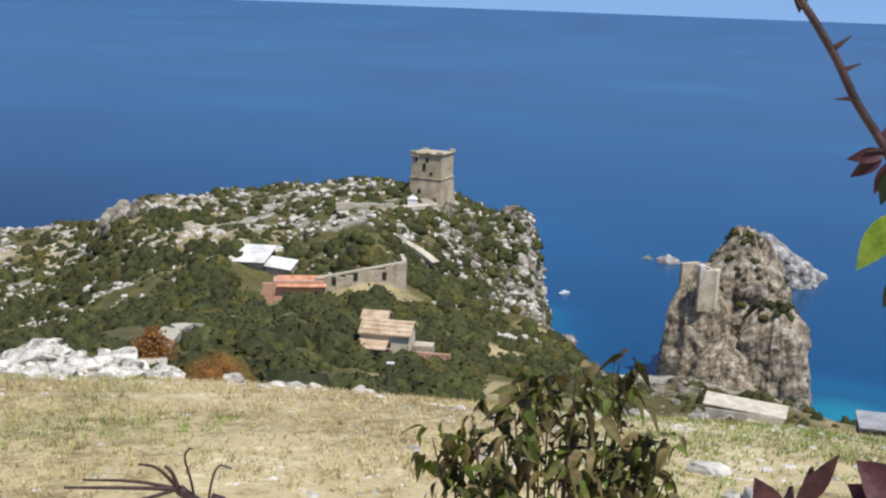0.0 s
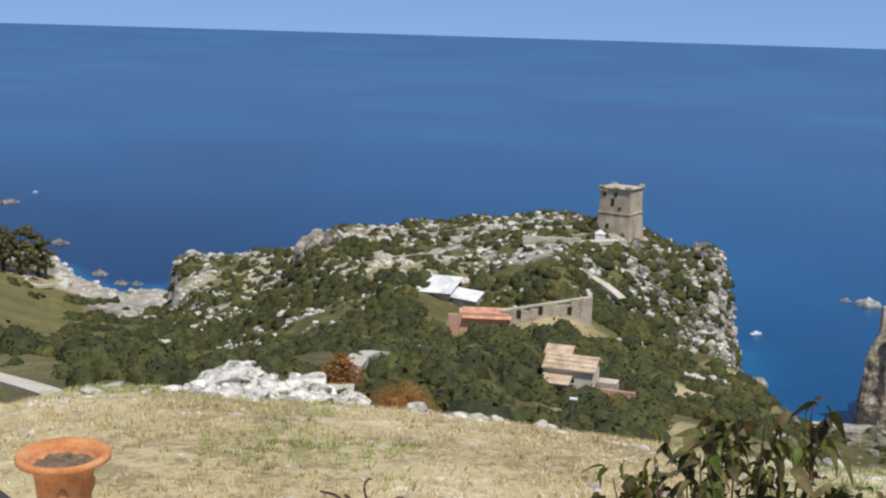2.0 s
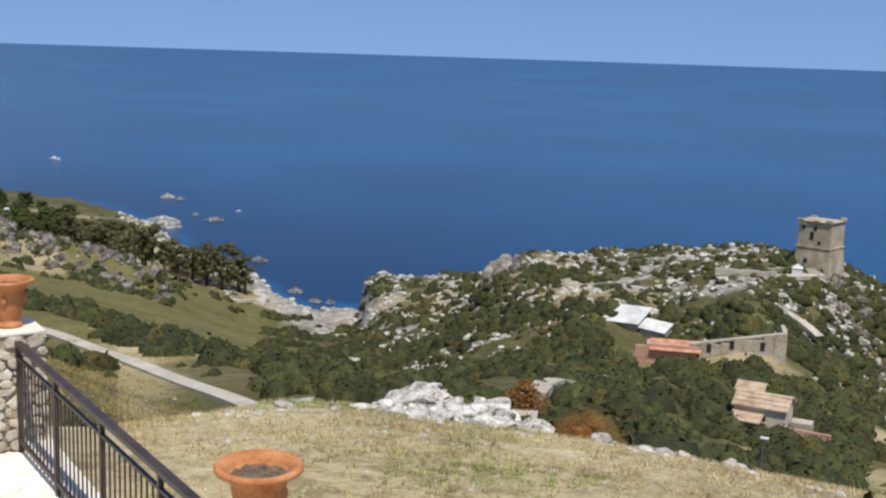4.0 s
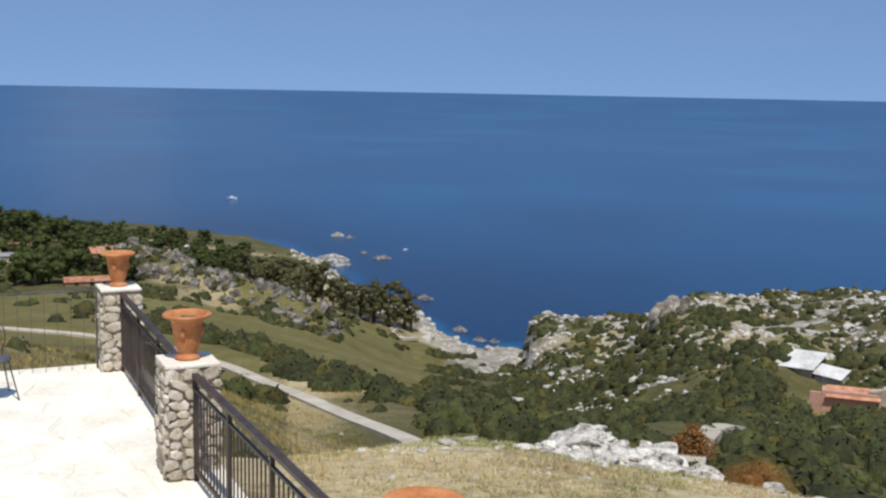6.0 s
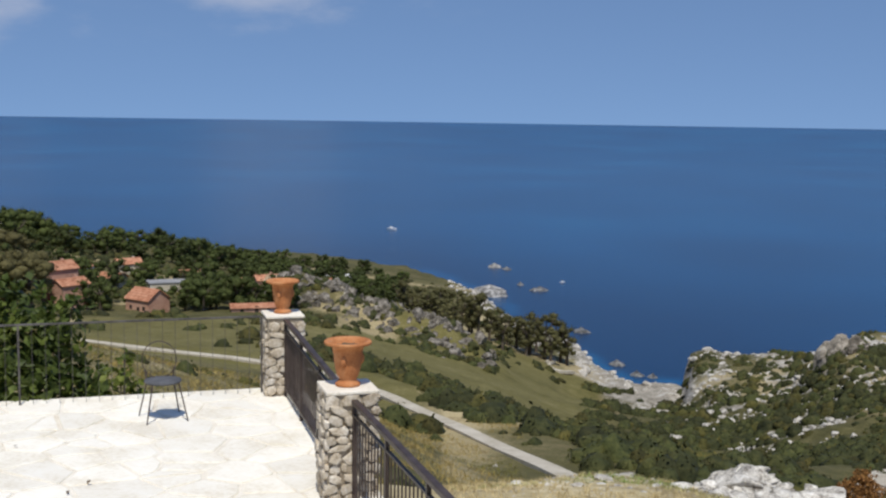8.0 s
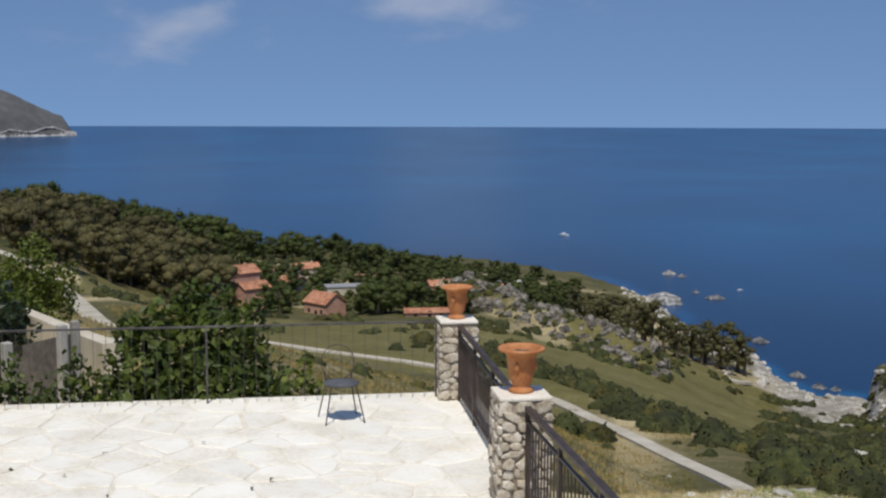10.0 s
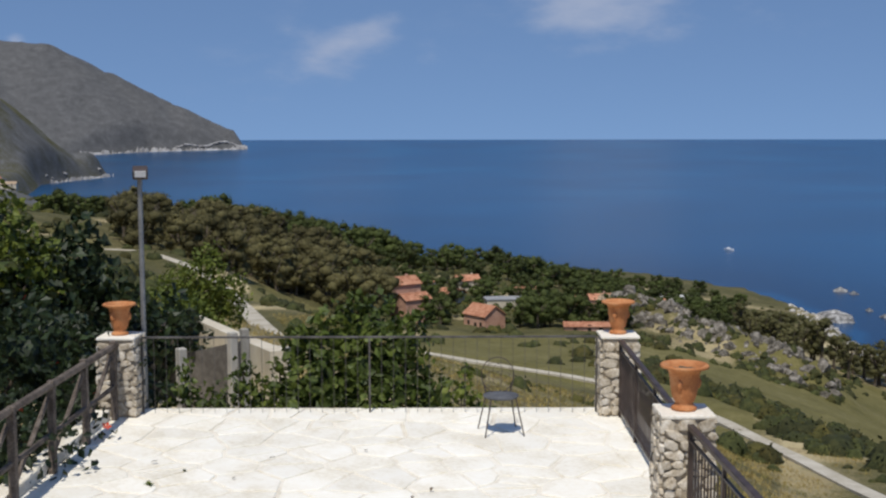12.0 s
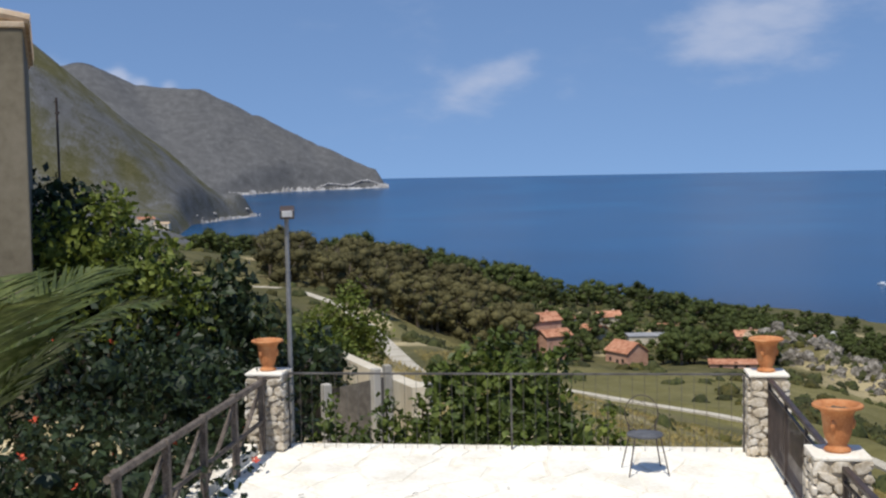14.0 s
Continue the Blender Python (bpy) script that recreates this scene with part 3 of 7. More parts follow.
mat_brown_leaf = material("tamarisk_leaves", [(0.082, 0.073, 0.028), (0.130, 0.114, 0.045), (0.178, 0.155, 0.064)], size=2.5, fine=5, bump=0.4, bump_size=0.2, spread=0.3, thin=0.35)
mat_tamarisk = material("feathery_leaves", [(0.085, 0.082, 0.030), (0.135, 0.126, 0.049), (0.190, 0.172, 0.075)], size=2.5, fine=5, bump=0.4, bump_size=0.2, spread=0.25, thin=0.4)
mat_bark = material("bark", [(0.05, 0.035, 0.022), (0.11, 0.085, 0.06), (0.17, 0.14, 0.11)], size=0.6, fine=8, bump=0.8, bump_size=0.05)
mat_spurge = material("rusty_spurge", [(0.10, 0.04, 0.012), (0.24, 0.11, 0.03), (0.34, 0.18, 0.05)], size=0.5, fine=5, bump=0.5, bump_size=0.05)
mat_boat = material("boat_white", [(0.70, 0.70, 0.70), (0.80, 0.80, 0.80)], size=1, bump=0.0, rough=0.4)
mat_metal = material("galvanised_pole", [(0.18, 0.18, 0.18), (0.28, 0.28, 0.28)], size=0.5, bump=0.1, rough=0.5, metal=0.6)


# ---- loose nature: rocks, shrubs and trees ----
def ico(level):
    bm = bmesh.new()
    bmesh.ops.create_icosphere(bm, subdivisions=level, radius=1)
    v = np.array([p.co[:] for p in bm.verts])
    f = np.array([[q.index for q in t.verts] for t in bm.faces])
    bm.free()
    return v, f


def rock_shape(seed, level=2, rugged=0.55):
    v, f = ico(level)
    k = seed * 7.31
    d = 1 + rugged * 1.5 * fbm(v[:, 0] * 1.1 + k, v[:, 1] * 1.1 - k, v[:, 2] * 1.1, 4)
    v = v * d[:, None]
    for i in range(5):   # broken faces
        n = np.array([math.sin(seed * 3.1 + i * 2.4), math.cos(seed * 1.7 + i * 1.9), 0.9 * math.sin(seed + i * 1.3)])
        n /= np.linalg.norm(n)
        over = np.maximum(v @ n - 0.72, 0)
        v = v - 0.85 * over[:, None] * n
    return v, f


def broken_stone(seed, level=3):
    """A stone with flat broken faces and slightly worn edges."""
    rng_s = np.random.default_rng(seed)
    v, f = ico(level)
    for i in range(11):
        n = rng_s.normal(size=3)
        n /= np.linalg.norm(n)
        v = v - np.maximum(v @ n - rng_s.uniform(0.42, 0.8), 0)[:, None] * n
    k = seed * 3.3
    return v * (1 + 0.28 * fbm(v[:, 0] * 1.6 + k, v[:, 1] * 1.6, v[:, 2] * 1.6, 3) + 0.13 * fbm(v[:, 0] * 6 + k, v[:, 1] * 6, v[:, 2] * 6, 2))[:, None], f


def leaf_cards(points, normals, size, rng, long=1.6):
    """Small folded leaves (two triangles each) at the points."""
    n = len(points)
    a = rng.normal(size=(n, 3)) * 0.8 + normals
    a /= np.linalg.norm(a, axis=1)[:, None]
    b = np.cross(a, rng.normal(size=(n, 3)))
    b /= np.linalg.norm(b, axis=1)[:, None]
    c = np.cross(a, b)
    s = size * rng.uniform(0.6, 1.3, (n, 1))
    tip, side = points + b * s * long, c * s * 0.5
    mid = points + b * s * long * 0.5 + a * s * 0.12
    v = np.stack([points, mid + side, tip, mid - side], 1).reshape(-1, 3)
    i = np.arange(n)[:, None] * 4
    return v, np.concatenate([i + [0, 1, 2], i + [0, 2, 3]], 0)


def shrub_shape(seed, level, leaves, size):
    """A rounded, lumpy bush: the upper part of a closed crown, with leaf sprays standing out of it."""
    rng = np.random.default_rng(seed)
    v, f = ico(level)
    k = seed * 5.77
    d = 0.80 + 1.05 * fbm(v[:, 0] * 1.3 + k, v[:, 1] * 1.3, v[:, 2] * 1.3 - k, 3) + 0.8 * fbm(v[:, 0] * 3.2 + k, v[:, 1] * 3.2, v[:, 2] * 3.2, 2)
    f = f[v[f][:, :, 2].max(1) > -0.25]
    v = v * d[:, None]
    v[:, 2] = np.where(v[:, 2] < 0, v[:, 2] * 0.6, v[:, 2])
    tri = v[f[rng.integers(0, len(f), leaves)]]
    w = rng.dirichlet((1, 1, 1), leaves)
    base = (tri * w[:, :, None]).sum(1)
    out = np.cross(tri[:, 1] - tri[:, 0], tri[:, 2] - tri[:, 0])
    out /= np.linalg.norm(out, axis=1)[:, None] + 1e-9
    out = np.where((out * base).sum(1)[:, None] < 0, -out, out)
    lv, lf = leaf_cards(base + out * rng.uniform(-0.03, 0.13, (leaves, 1)), out * 1.1, size, rng)
    return np.r_[v, lv], np.r_[f, lf + len(v)]


def strewn(name, shapes, x, y, z, size, flat, mat, label, category, rng, tints=None, is_flat=True):
    """One mesh of many turned and scaled shapes: what nobody would count."""
    vs, fs, ts, base = [], [], [], 0
    turn, which = rng.uniform(0, 2 * math.pi, len(x)), rng.integers(0, len(shapes), len(x))
    for i in range(len(x)):
        v, f = shapes[which[i]]
        c, s = math.cos(turn[i]), math.sin(turn[i])
        sx, sz = size[i], size[i] * flat[i]
        vs.append(np.c_[(v[:, 0] * c - v[:, 1] * s) * sx + x[i], (v[:, 0] * s + v[:, 1] * c) * sx + y[i], v[:, 2] * sz + z[i]])
        fs.append(f + base)
        base += len(v)
        if tints is not None:
            ts.append(np.repeat(tints[i][None], len(v), 0))
    me = mesh_from(name, np.concatenate(vs), np.concatenate(fs), mat, flat=is_flat, tint=np.concatenate(ts) if tints is not None else None)
    return tagged(new(name, me), label, category, kind="stuff")


def sector(rng, n, yaw0, yaw1, r0, r1):
    yaw, r = np.radians(rng.uniform(yaw0, yaw1, n)), np.sqrt(rng.uniform(r0 * r0, r1 * r1, n))
    return -np.sin(yaw) * r, np.cos(yaw) * r


def polyline_distance(x, y, pts):
    best = np.full(np.shape(x), 1e9)
    for (ax, ay), (bx, by) in zip(pts, pts[1:]):
        dx, dy = bx - ax, by - ay
        k = np.clip(((x - ax) * dx + (y - ay) * dy) / (dx * dx + dy * dy), 0, 1)
        best = np.minimum(best, np.hypot(x - ax - k * dx, y - ay - k * dy))
    return best


# ways and yards that stay clear of scrub
PATH_TOWER = [(-31, 279), (-22, 283), (-14, 288), (-9, 292)]
PATH_SLOPE = [(-24, 272), (-17, 270), (-10, 268), (-6, 262)]
HOUSE_AT, RUIN_LINE = (-11.4, 170), [(-40, 232), (-12, 236)]


def clear_ground(x, y):
    d = np.minimum(polyline_distance(x, y, ROAD), polyline_distance(x, y, LANE))
    d = np.minimum(d, np.minimum(polyline_distance(x, y, PATH_TOWER), polyline_distance(x, y, PATH_SLOPE)) + 1)
    d = np.minimum(d, polyline_distance(x, y, RUIN_LINE) - 4)
    # strip before the ruin, kept clear to fit the camera's view of it
    d = np.minimum(d, polyline_distance(x, y, [(-37, 226), (-11, 229)]) - 1)
    d = np.minimum(d, np.hypot(x + 45, y - 243) - 5)
    d = np.minimum(d, np.hypot(x - HOUSE_AT[0], y - HOUSE_AT[1]) - 5)
    return d


rng = np.random.default_rng(11)
mid_shrubs = [shrub_shape(20 + i, 2, 66, 0.13) for i in range(9)]
far_shrubs = [shrub_shape(40 + i, 2, 45, 0.15) for i in range(6)]
rocks_fine, rocks_mid, rocks_far = [rock_shape(i, 3) for i in range(5)], [broken_stone(10 + i, 2) for i in range(8)], [rock_shape(30 + i, 1) for i in range(6)]


def shrub_tints(n):
    warm, light = rng.uniform(0, 1, n), rng.uniform(0.6, 1.35, n)
    olive = (warm > 0.82)
    return np.stack([light * (1 + 0.28 * olive + 0.1 * warm), light * (1 + 0.1 * olive), light * (1 - 0.1 * olive)], -1)


def plant(name, n, zone, size, keep, shapes, label, squat=(0.7, 1.1)):
    x, y = sector(rng, n, *zone)
    sd = shore_distance(x, y)
    ok = (sd > 8) & (clear_ground(x, y) > 2.5) & (rng.uniform(0, 1, n) < keep(x, y))
    x, y = x[ok], y[ok]
    z = land_height(x, y)
    ok = z > sea_height(np.hypot(x, y)) + 4
    x, y, z = x[ok], y[ok], z[ok]
    s = rng.uniform(size[0], size[1], len(x)) * rng.uniform(0.7, 1.25, len(x))
    return strewn(name, shapes, x, y, z - 0.1 * s, s, rng.uniform(*squat, len(x)), mat_maquis, label, "shrubs", rng, shrub_tints(len(x)), is_flat=False)


def wooded(a, b, scale, seed):
    return lambda x, y: smooth(a, b, fbm(x / scale, y / scale, seed))


plant("valley_scrub", 3900, (12.5, 29, 95, 400), (1.0, 2.7), lambda x, y: smooth(-0.12, 0.06, fbm(x / 22, y / 22, 3.3)) * (1 - 0.8 * smooth(320, 350, np.hypot(x, y)) * (np.degrees(np.arctan2(-x, y)) < 24)), mid_shrubs, "dense dark green scrub covering the valley floor")
plant("grove_scrub", 1000, (-1, 13.5, 110, 262), (1.7, 3.6), wooded(-0.22, -0.06, 15, 5.1), mid_shrubs, "dark green carob and olive thicket round the farmhouse")
plant("grove_undergrowth", 1500, (-1, 16, 105, 262), (0.5, 1.3), lambda x, y: 0.85 + 0 * x, far_shrubs, "low scrub growing between the trees of the valley")
plant("slope_scrub", 1200, (-9, 4.5, 120, 292), (0.9, 2.5), wooded(-0.1, 0.1, 16, 8.2), mid_shrubs, "green scrub on the slope below the cliff")
plant("headland_scrub", 2600, (-4, 24, 232, 400), (0.6, 2.0), wooded(-0.12, 0.06, 13, 1.7), mid_shrubs, "low dark scrub between pale rocks on the headland")
plant("roadside_scrub", 2100, (27, 43, 120, 330), (1.2, 2.5), lambda x, y: smooth(0.0, 0.16, 0.5 * fbm(x / 22, y / 22, 6.6) + 0.22 * smooth(46, 26, np.abs(polyline_distance(x, y, ROAD) - 34)) - 0.2 * lawn_at(x, y)), mid_shrubs, "olive green scrub beyond the coast road")
plant("shore_scrub", 700, (26, 44, 330, 640), (1.2, 2.8), wooded(0.0, 0.16, 30, 9.4), far_shrubs, "low green scrub by the shore")
plant("village_scrub", 3000, (41, 76, 150, 620), (1.3, 2.9), lambda x, y: smooth(-0.02, 0.12, fbm(x / 30, y / 30, 2.9)) * (1 - 0.9 * lawn_at(x, y)), far_shrubs, "dark green hedges and scrub among the houses")
plant("meadow_scrub", 260, (30, 52, 45, 130), (0.5, 1.1), wooded(0.02, 0.16, 14, 4.2), mid_shrubs, "low bushes in the rough meadow")
plant("bank_scrub", 700, (-26, 26, 30, 110), (0.8, 1.9), wooded(-0.1, 0.05, 12, 4.9), mid_shrubs, "green bushes on the steep bank below the field")
plant("cove_scrub", 750, (-24, -7, 120, 285), (1.0, 2.2), wooded(-0.05, 0.1, 15, 7.9), mid_shrubs, "green bushes on the slope above the cove")
plant("hill_scrub", 1500, (62, 90, 600, 1700), (3, 6), wooded(-0.1, 0.1, 60, 3.9), far_shrubs, "grey green scrub on the distant hillside", (0.4, 0.7))


def strew_rocks(name, n, zone, size, keep, shapes, mat, label, sink=0.25, squat=(0.5, 0.9), shore=-3):
    x, y = sector(rng, n, *zone)
    ok = (shore_distance(x, y) > shore) & (clear_ground(x, y) > 1.5) & (rng.uniform(0, 1, n) < keep(x, y))
    x, y = x[ok], y[ok]
    s = size[0] + (size[1] - size[0]) * rng.uniform(0, 1, len(x)) ** 2.5
    return strewn(name, shapes, x, y, land_height(x, y) - sink * s * 0.4, s, rng.uniform(*squat, len(x)), mat, label, "rocks", rng)


strew_rocks("headland_rocks", 6600, (-4.3, 25, 236, 420), (0.35, 1.8), wooded(-0.1, 0.14, 11, 21.0), rocks_mid, mat_pale_rock, "pale broken limestone outcrops on the headland")
strew_rocks("cliff_face_rocks", 1100, (-6.2, 1.5, 266, 322), (0.4, 1.5), wooded(-0.1, 0.15, 9, 29.0), rocks_mid, mat_pale_rock, "white limestone blocks on the cliff face")
plant("cliff_scrub", 240, (-5, 1.5, 264, 318), (0.8, 1.9), wooded(-0.1, 0.1, 12, 31.0), mid_shrubs, "green scrub growing on the cliff")
strew_rocks("cliff_rocks", 800, (-6.0, 1, 268, 316), (0.5, 2.2), wooded(-0.2, 0.1, 10, 23.0), rocks_mid, mat_limestone, "rugged limestone crags along the cliff edge", squat=(0.6, 1.2))
strew_rocks("shore_rocks", 3000, (21.5, 36, 370, 690), (0.8, 3.4), lambda x, y: smooth(30, 6, shore_distance(x, y)), rocks_mid, mat_pale_rock, "white boulders along the shore")
strew_rocks("ridge_rocks", 1500, (33.5, 45, 300, 410), (0.6, 3.0), lambda x, y: smooth(26, 6, polyline_distance(x, y, CRAGS)), rocks_mid, mat_crag_grey, "grey crags of a low rocky ridge", squat=(0.7, 1.2))
strew_rocks("valley_rocks", 420, (-8, 34, 60, 240), (0.3, 1.2), wooded(0.0, 0.2, 20, 25.0), rocks_mid, mat_pale_rock, "scattered pale rocks in the scrub")
strew_rocks("knob_rocks", 60, (15.6, 17.7, 320, 334), (0.8, 3.0), lambda x, y: 1.0 + 0 * x, rocks_mid, mat_limestone, "dark crag standing up on the headland", squat=(0.9, 1.5))
strew_rocks("bluff_rocks", 420, (-14, -5.5, 90, 290), (0.7, 3.2), wooded(-0.15, 0.1, 16, 41.0), rocks_mid, mat_limestone, "rough brown rocks on the bluff above the cove")
plant("tower_scrub", 90, (-2.8, 4.8, 280, 306), (0.9, 2.2), wooded(-0.15, 0.05, 8, 17.0), mid_shrubs, "dark bushes round the foot of the tower")
plant("knoll_scrub", 14, (-1.5, 0.5, 297, 304), (1.6, 2.7), lambda x, y: 1.0 + 0 * x, mid_shrubs, "large dark bushes beside the tower")
plant("crag_scrub", 950, (33.5, 45, 305, 400), (0.9, 2.0), wooded(-0.05, 0.1, 12, 18.0), mid_shrubs, "dark scrub among the crags of the ridge")
plant("lane_scrub", 420, (58, 73, 55, 165), (0.5, 1.5), wooded(-0.02, 0.12, 12, 14.0), mid_shrubs, "green bushes along the lane")
strew_rocks("field_pebbles", 8000, (-26, 33, 7.5, 24), (0.008, 0.035), wooded(-0.2, 0.2, 1.5, 33.0), rocks_far, mat_pale_rock, "small pale pebbles scattered over the field", sink=0.4, squat=(0.4, 0.7))
strew_rocks("field_stones", 4200, (-26, 33, 7.5, 27), (0.012, 0.11), wooded(-0.2, 0.2, 2.5, 27.0), rocks_far, mat_pale_rock, "loose white stones lying in dry grass", sink=0.5, squat=(0.35, 0.7))
strew_rocks("slope_stones", 900, (-26, 4, 7.5, 22), (0.03, 0.17), wooded(-0.1, 0.2, 2.0, 35.0), rocks_mid, mat_pale_rock, "white stones scattered over the green part of the field", sink=0.5, squat=(0.35, 0.7))
strew_rocks("field_edge_stones", 230, (-26, 34, 21.5, 25), (0.04, 0.26), lambda x, y: 0.2 + 0.8 * smooth(0.0, 0.1, fbm(x / 2, y / 2)), rocks_mid, mat_pale_rock, "row of white stones along the field's edge", squat=(0.4, 0.8))


def far_band(name, yaw0, yaw1, first, height, label):
    """A broken pale band along the water's edge of far land."""
    vs = []
    a = np.arange(yaw0, yaw1, 0.03)
    for yaw in a:
        r = np.arange(first, 4900, 6.0)
        x, y = -np.sin(np.radians(yaw)) * r, np.cos(np.radians(yaw)) * r
        z, hit = sea_height(r), shore_distance(x, y) > 4
        if hit[0] or not hit.any():
            continue
        i = int(np.argmax(hit))
        n = fbm(np.array([yaw * 4.0, yaw * 17.0]), np.array([1.0, 2.0]), 5.0)
        h = height * max(0.25, 1 + 2.2 * n[0] + 1.3 * n[1])
        ux, uy = x[i] / r[i], y[i] / r[i]
        foot = z[i] - 3
        for back, up in ((-22, 0), (-14, 0.45 * h), (-2, 0.9 * h), (14, h), (30, -6)):
            w = 5 * float(fbm(np.array([yaw * 23.0]), np.array([up * 0.3]), 2.0)[0])
            vs.append((x[i] + ux * (back + w), y[i] + uy * (back + w), foot + up))
    k = 5
    idx = np.arange(len(vs)).reshape(-1, k)
    f = np.stack([idx[:-1, :-1], idx[1:, :-1], idx[1:, 1:], idx[:-1, 1:]], -1).reshape(-1, 4)
    return tagged(new(name, mesh_from(name, np.array(vs), f, mat_far_rock)), label, "shore", kind="structure")


mat_far_rock = material("far_shore_rock", [(0.16, 0.15, 0.145), (0.30, 0.29, 0.28), (0.46, 0.45, 0.44)], size=30, fine=5, bump=0.5, bump_size=3)
far_band("far_shore", 62.3, 70.2, 3300, 11, "pale rocky shoreline at the foot of the far mountain")
far_band("cape_shore", 68.7, 71.6, 2250, 7, "pale rocky shoreline at the foot of the cape")
cut_yaw = np.arange(62.6, 66.6, 0.025)
cut = []
for yaw in cut_yaw:
    r = np.arange(3300, 4800, 5.0)
    rx, ry = -np.sin(np.radians(yaw)) * r, np.cos(np.radians(yaw)) * r
    level = -26 + 9 * math.sin(yaw * 3.1) - 12 * abs(yaw - 64)
    over = land_height(rx, ry) > level
    if over.any():
        k = int(np.argmax(over))
        cut.append((rx[k], ry[k], level))
cut = np.array(cut)
strewn("road_cutting", rocks_far, cut[:, 0], cut[:, 1], cut[:, 2], rng.uniform(4, 11, len(cut)), rng.uniform(0.3, 0.6, len(cut)), mat_far_rock, "pale rubble of a road cutting on the far mountain", "rubble", rng)
strew_rocks("cape_rocks", 420, (64, 72, 1500, 2900), (4, 12), lambda x, y: smooth(40, 10, shore_distance(x, y)), rocks_far, mat_far_rock, "pale rocks along the water at the foot of the cape", squat=(0.3, 0.55))


def limbs(seed, height, spread):
    """A tapered trunk with forked limbs."""
    rnd = random.Random(seed)
    bm = bmesh.new()
    fork = Vector((rnd.uniform(-0.2, 0.2), rnd.uniform(-0.2, 0.2), height * 0.42))
    rod(bm, (0, 0, -0.6), fork, height * 0.045, height * 0.03, 7)
    for i in range(5):
        a = i * 1.26 + rnd.uniform(-0.3, 0.3)
        tip = fork + Vector((math.cos(a) * spread * 0.55, math.sin(a) * spread * 0.55, height * rnd.uniform(0.2, 0.4)))
        rod(bm, fork, tip, height * 0.022, height * 0.008, 5)
    return bm


def crown_mesh(seed, height, spread, mat, leaf, count, low=0.35):
    rng_c = np.random.default_rng(seed)
    vs, fs, base = [], [], 0
    iv, jf = ico(1)
    for i in range(22):
        a, d = rng_c.uniform(0, 6.28), spread * rng_c.uniform(0.1, 0.85)
        c = np.array([math.cos(a) * d, math.sin(a) * d, height * rng_c.uniform(low + 0.12, 0.92)])
        c[2] -= 0.25 * d
        s = spread * rng_c.uniform(0.17, 0.36) * np.array([1, 1, 0.8])
        k = seed + i * 3.7
        d_v = iv * (0.8 + 0.8 * fbm(iv[:, 0] * 1.7 + k, iv[:, 1] * 1.7, iv[:, 2] * 1.7, 2))[:, None] * s + c
        vs.append(d_v)
        fs.append(jf + base)
        base += len(iv)
        out = rng_c.normal(size=(count, 3))
        out /= np.linalg.norm(out, axis=1)[:, None]
        lv, lf = leaf_cards(c + out * s * rng_c.uniform(0.75, 1.3, (count, 1)), out * 1.0, leaf * 0.7, rng_c, 1.3)
        vs.append(lv)
        fs.append(lf + base)
        base += len(lv)
    return mesh_from("crown", np.concatenate(vs), np.concatenate(fs), mat, flat=False)


def tree(name, label, seed, height, spread, mat, leaf=0.38, count=46, group="", low=0.35):
    top = thing(name, label, "tree", group=group)
    part("trunk", limbs(seed, height, spread), top, mat_bark)
    part("crown", crown_mesh(seed, height, spread, mat, leaf, count, low), top)
    return top


def spread_trees(kinds, spots, group, rnd):
    for i, (x, y, s) in enumerate(spots):
        ob = kinds[i % len(kinds)]
        m = pose(x, y, land_at(x, y) - 0.15, 0, 0, rnd.uniform(0, 360))
        if not ob.get("placed"):
            ob["placed"] = 1
            ob.scale = (s, s, s)
            ob.matrix_basis = m @ Matrix.Diagonal((s, s, s, 1))
            made = ob
        else:
            made = copy_thing(ob, m)
            made.scale = (s, s, s)


rnd = random.Random(5)
pines = [tree("village_tree", "dark green broad-crowned tree among the village houses", 60 + i, 7.5, 4.2, mat_wood_leaf, group="village trees", low=0.1) for i in range(4)]
spots = []
while len(spots) < 180:
    yaw, r = rnd.uniform(41.5, 72), rnd.uniform(330, 640)
    x, y = polar(yaw, r)
    if float(fbm(np.array([x / 60]), np.array([y / 60]), 12.0)[0]) + (0.1 if r > 420 else 0) < -0.02 or min(float(polyline_distance(np.array([x]), np.array([y]), LANE)[0]), 99) < 6:
        continue
    if min(abs(yaw - hy) * r * 0.0175 + max(0, r - hr) * 0.6 + max(0, hr - r) * 0.25 for hy, hr in ((54.9, 352), (50.8, 350), (51.5, 450), (49.7, 410), (48.6, 430), (44.9, 420), (61.1, 480), (57.9, 500))) < 6:
        continue
    if yaw < 46 and r > 590 - (46 - yaw) * 12:
        continue
    spots.append((x, y, rnd.uniform(1.0, 1.55)))
spots += [(*polar(rnd.uniform(38.2, 46.5), rnd.uniform(425, 670)), rnd.uniform(0.8, 1.25)) for i in range(90)]
spots += [(*polar(55.5 + 0.36 * i + rnd.uniform(-0.15, 0.15), rnd.uniform(470, 545)), rnd.uniform(1.35, 1.95)) for i in range(28)]
spread_trees(pines, spots, "village trees", rnd)
tams = [tree("tamarisk_tree", "brownish green feathery tree above the shore", 80 + i, 9.0, 2.7, mat_tamarisk, leaf=0.3, group="shore trees", low=0.14) for i in range(3)]
spots = [(*polar(29.9 + 0.36 * i + rnd.uniform(-0.15, 0.15), 424 + 10 * math.sin(i * 1.9) + rnd.uniform(-4, 6)), rnd.uniform(1.4, 2.1)) for i in range(19)]
spots += [(*polar(35.4 + rnd.uniform(0, 3.0), rnd.uniform(395, 440)), rnd.uniform(1.2, 1.8)) for i in range(14)]
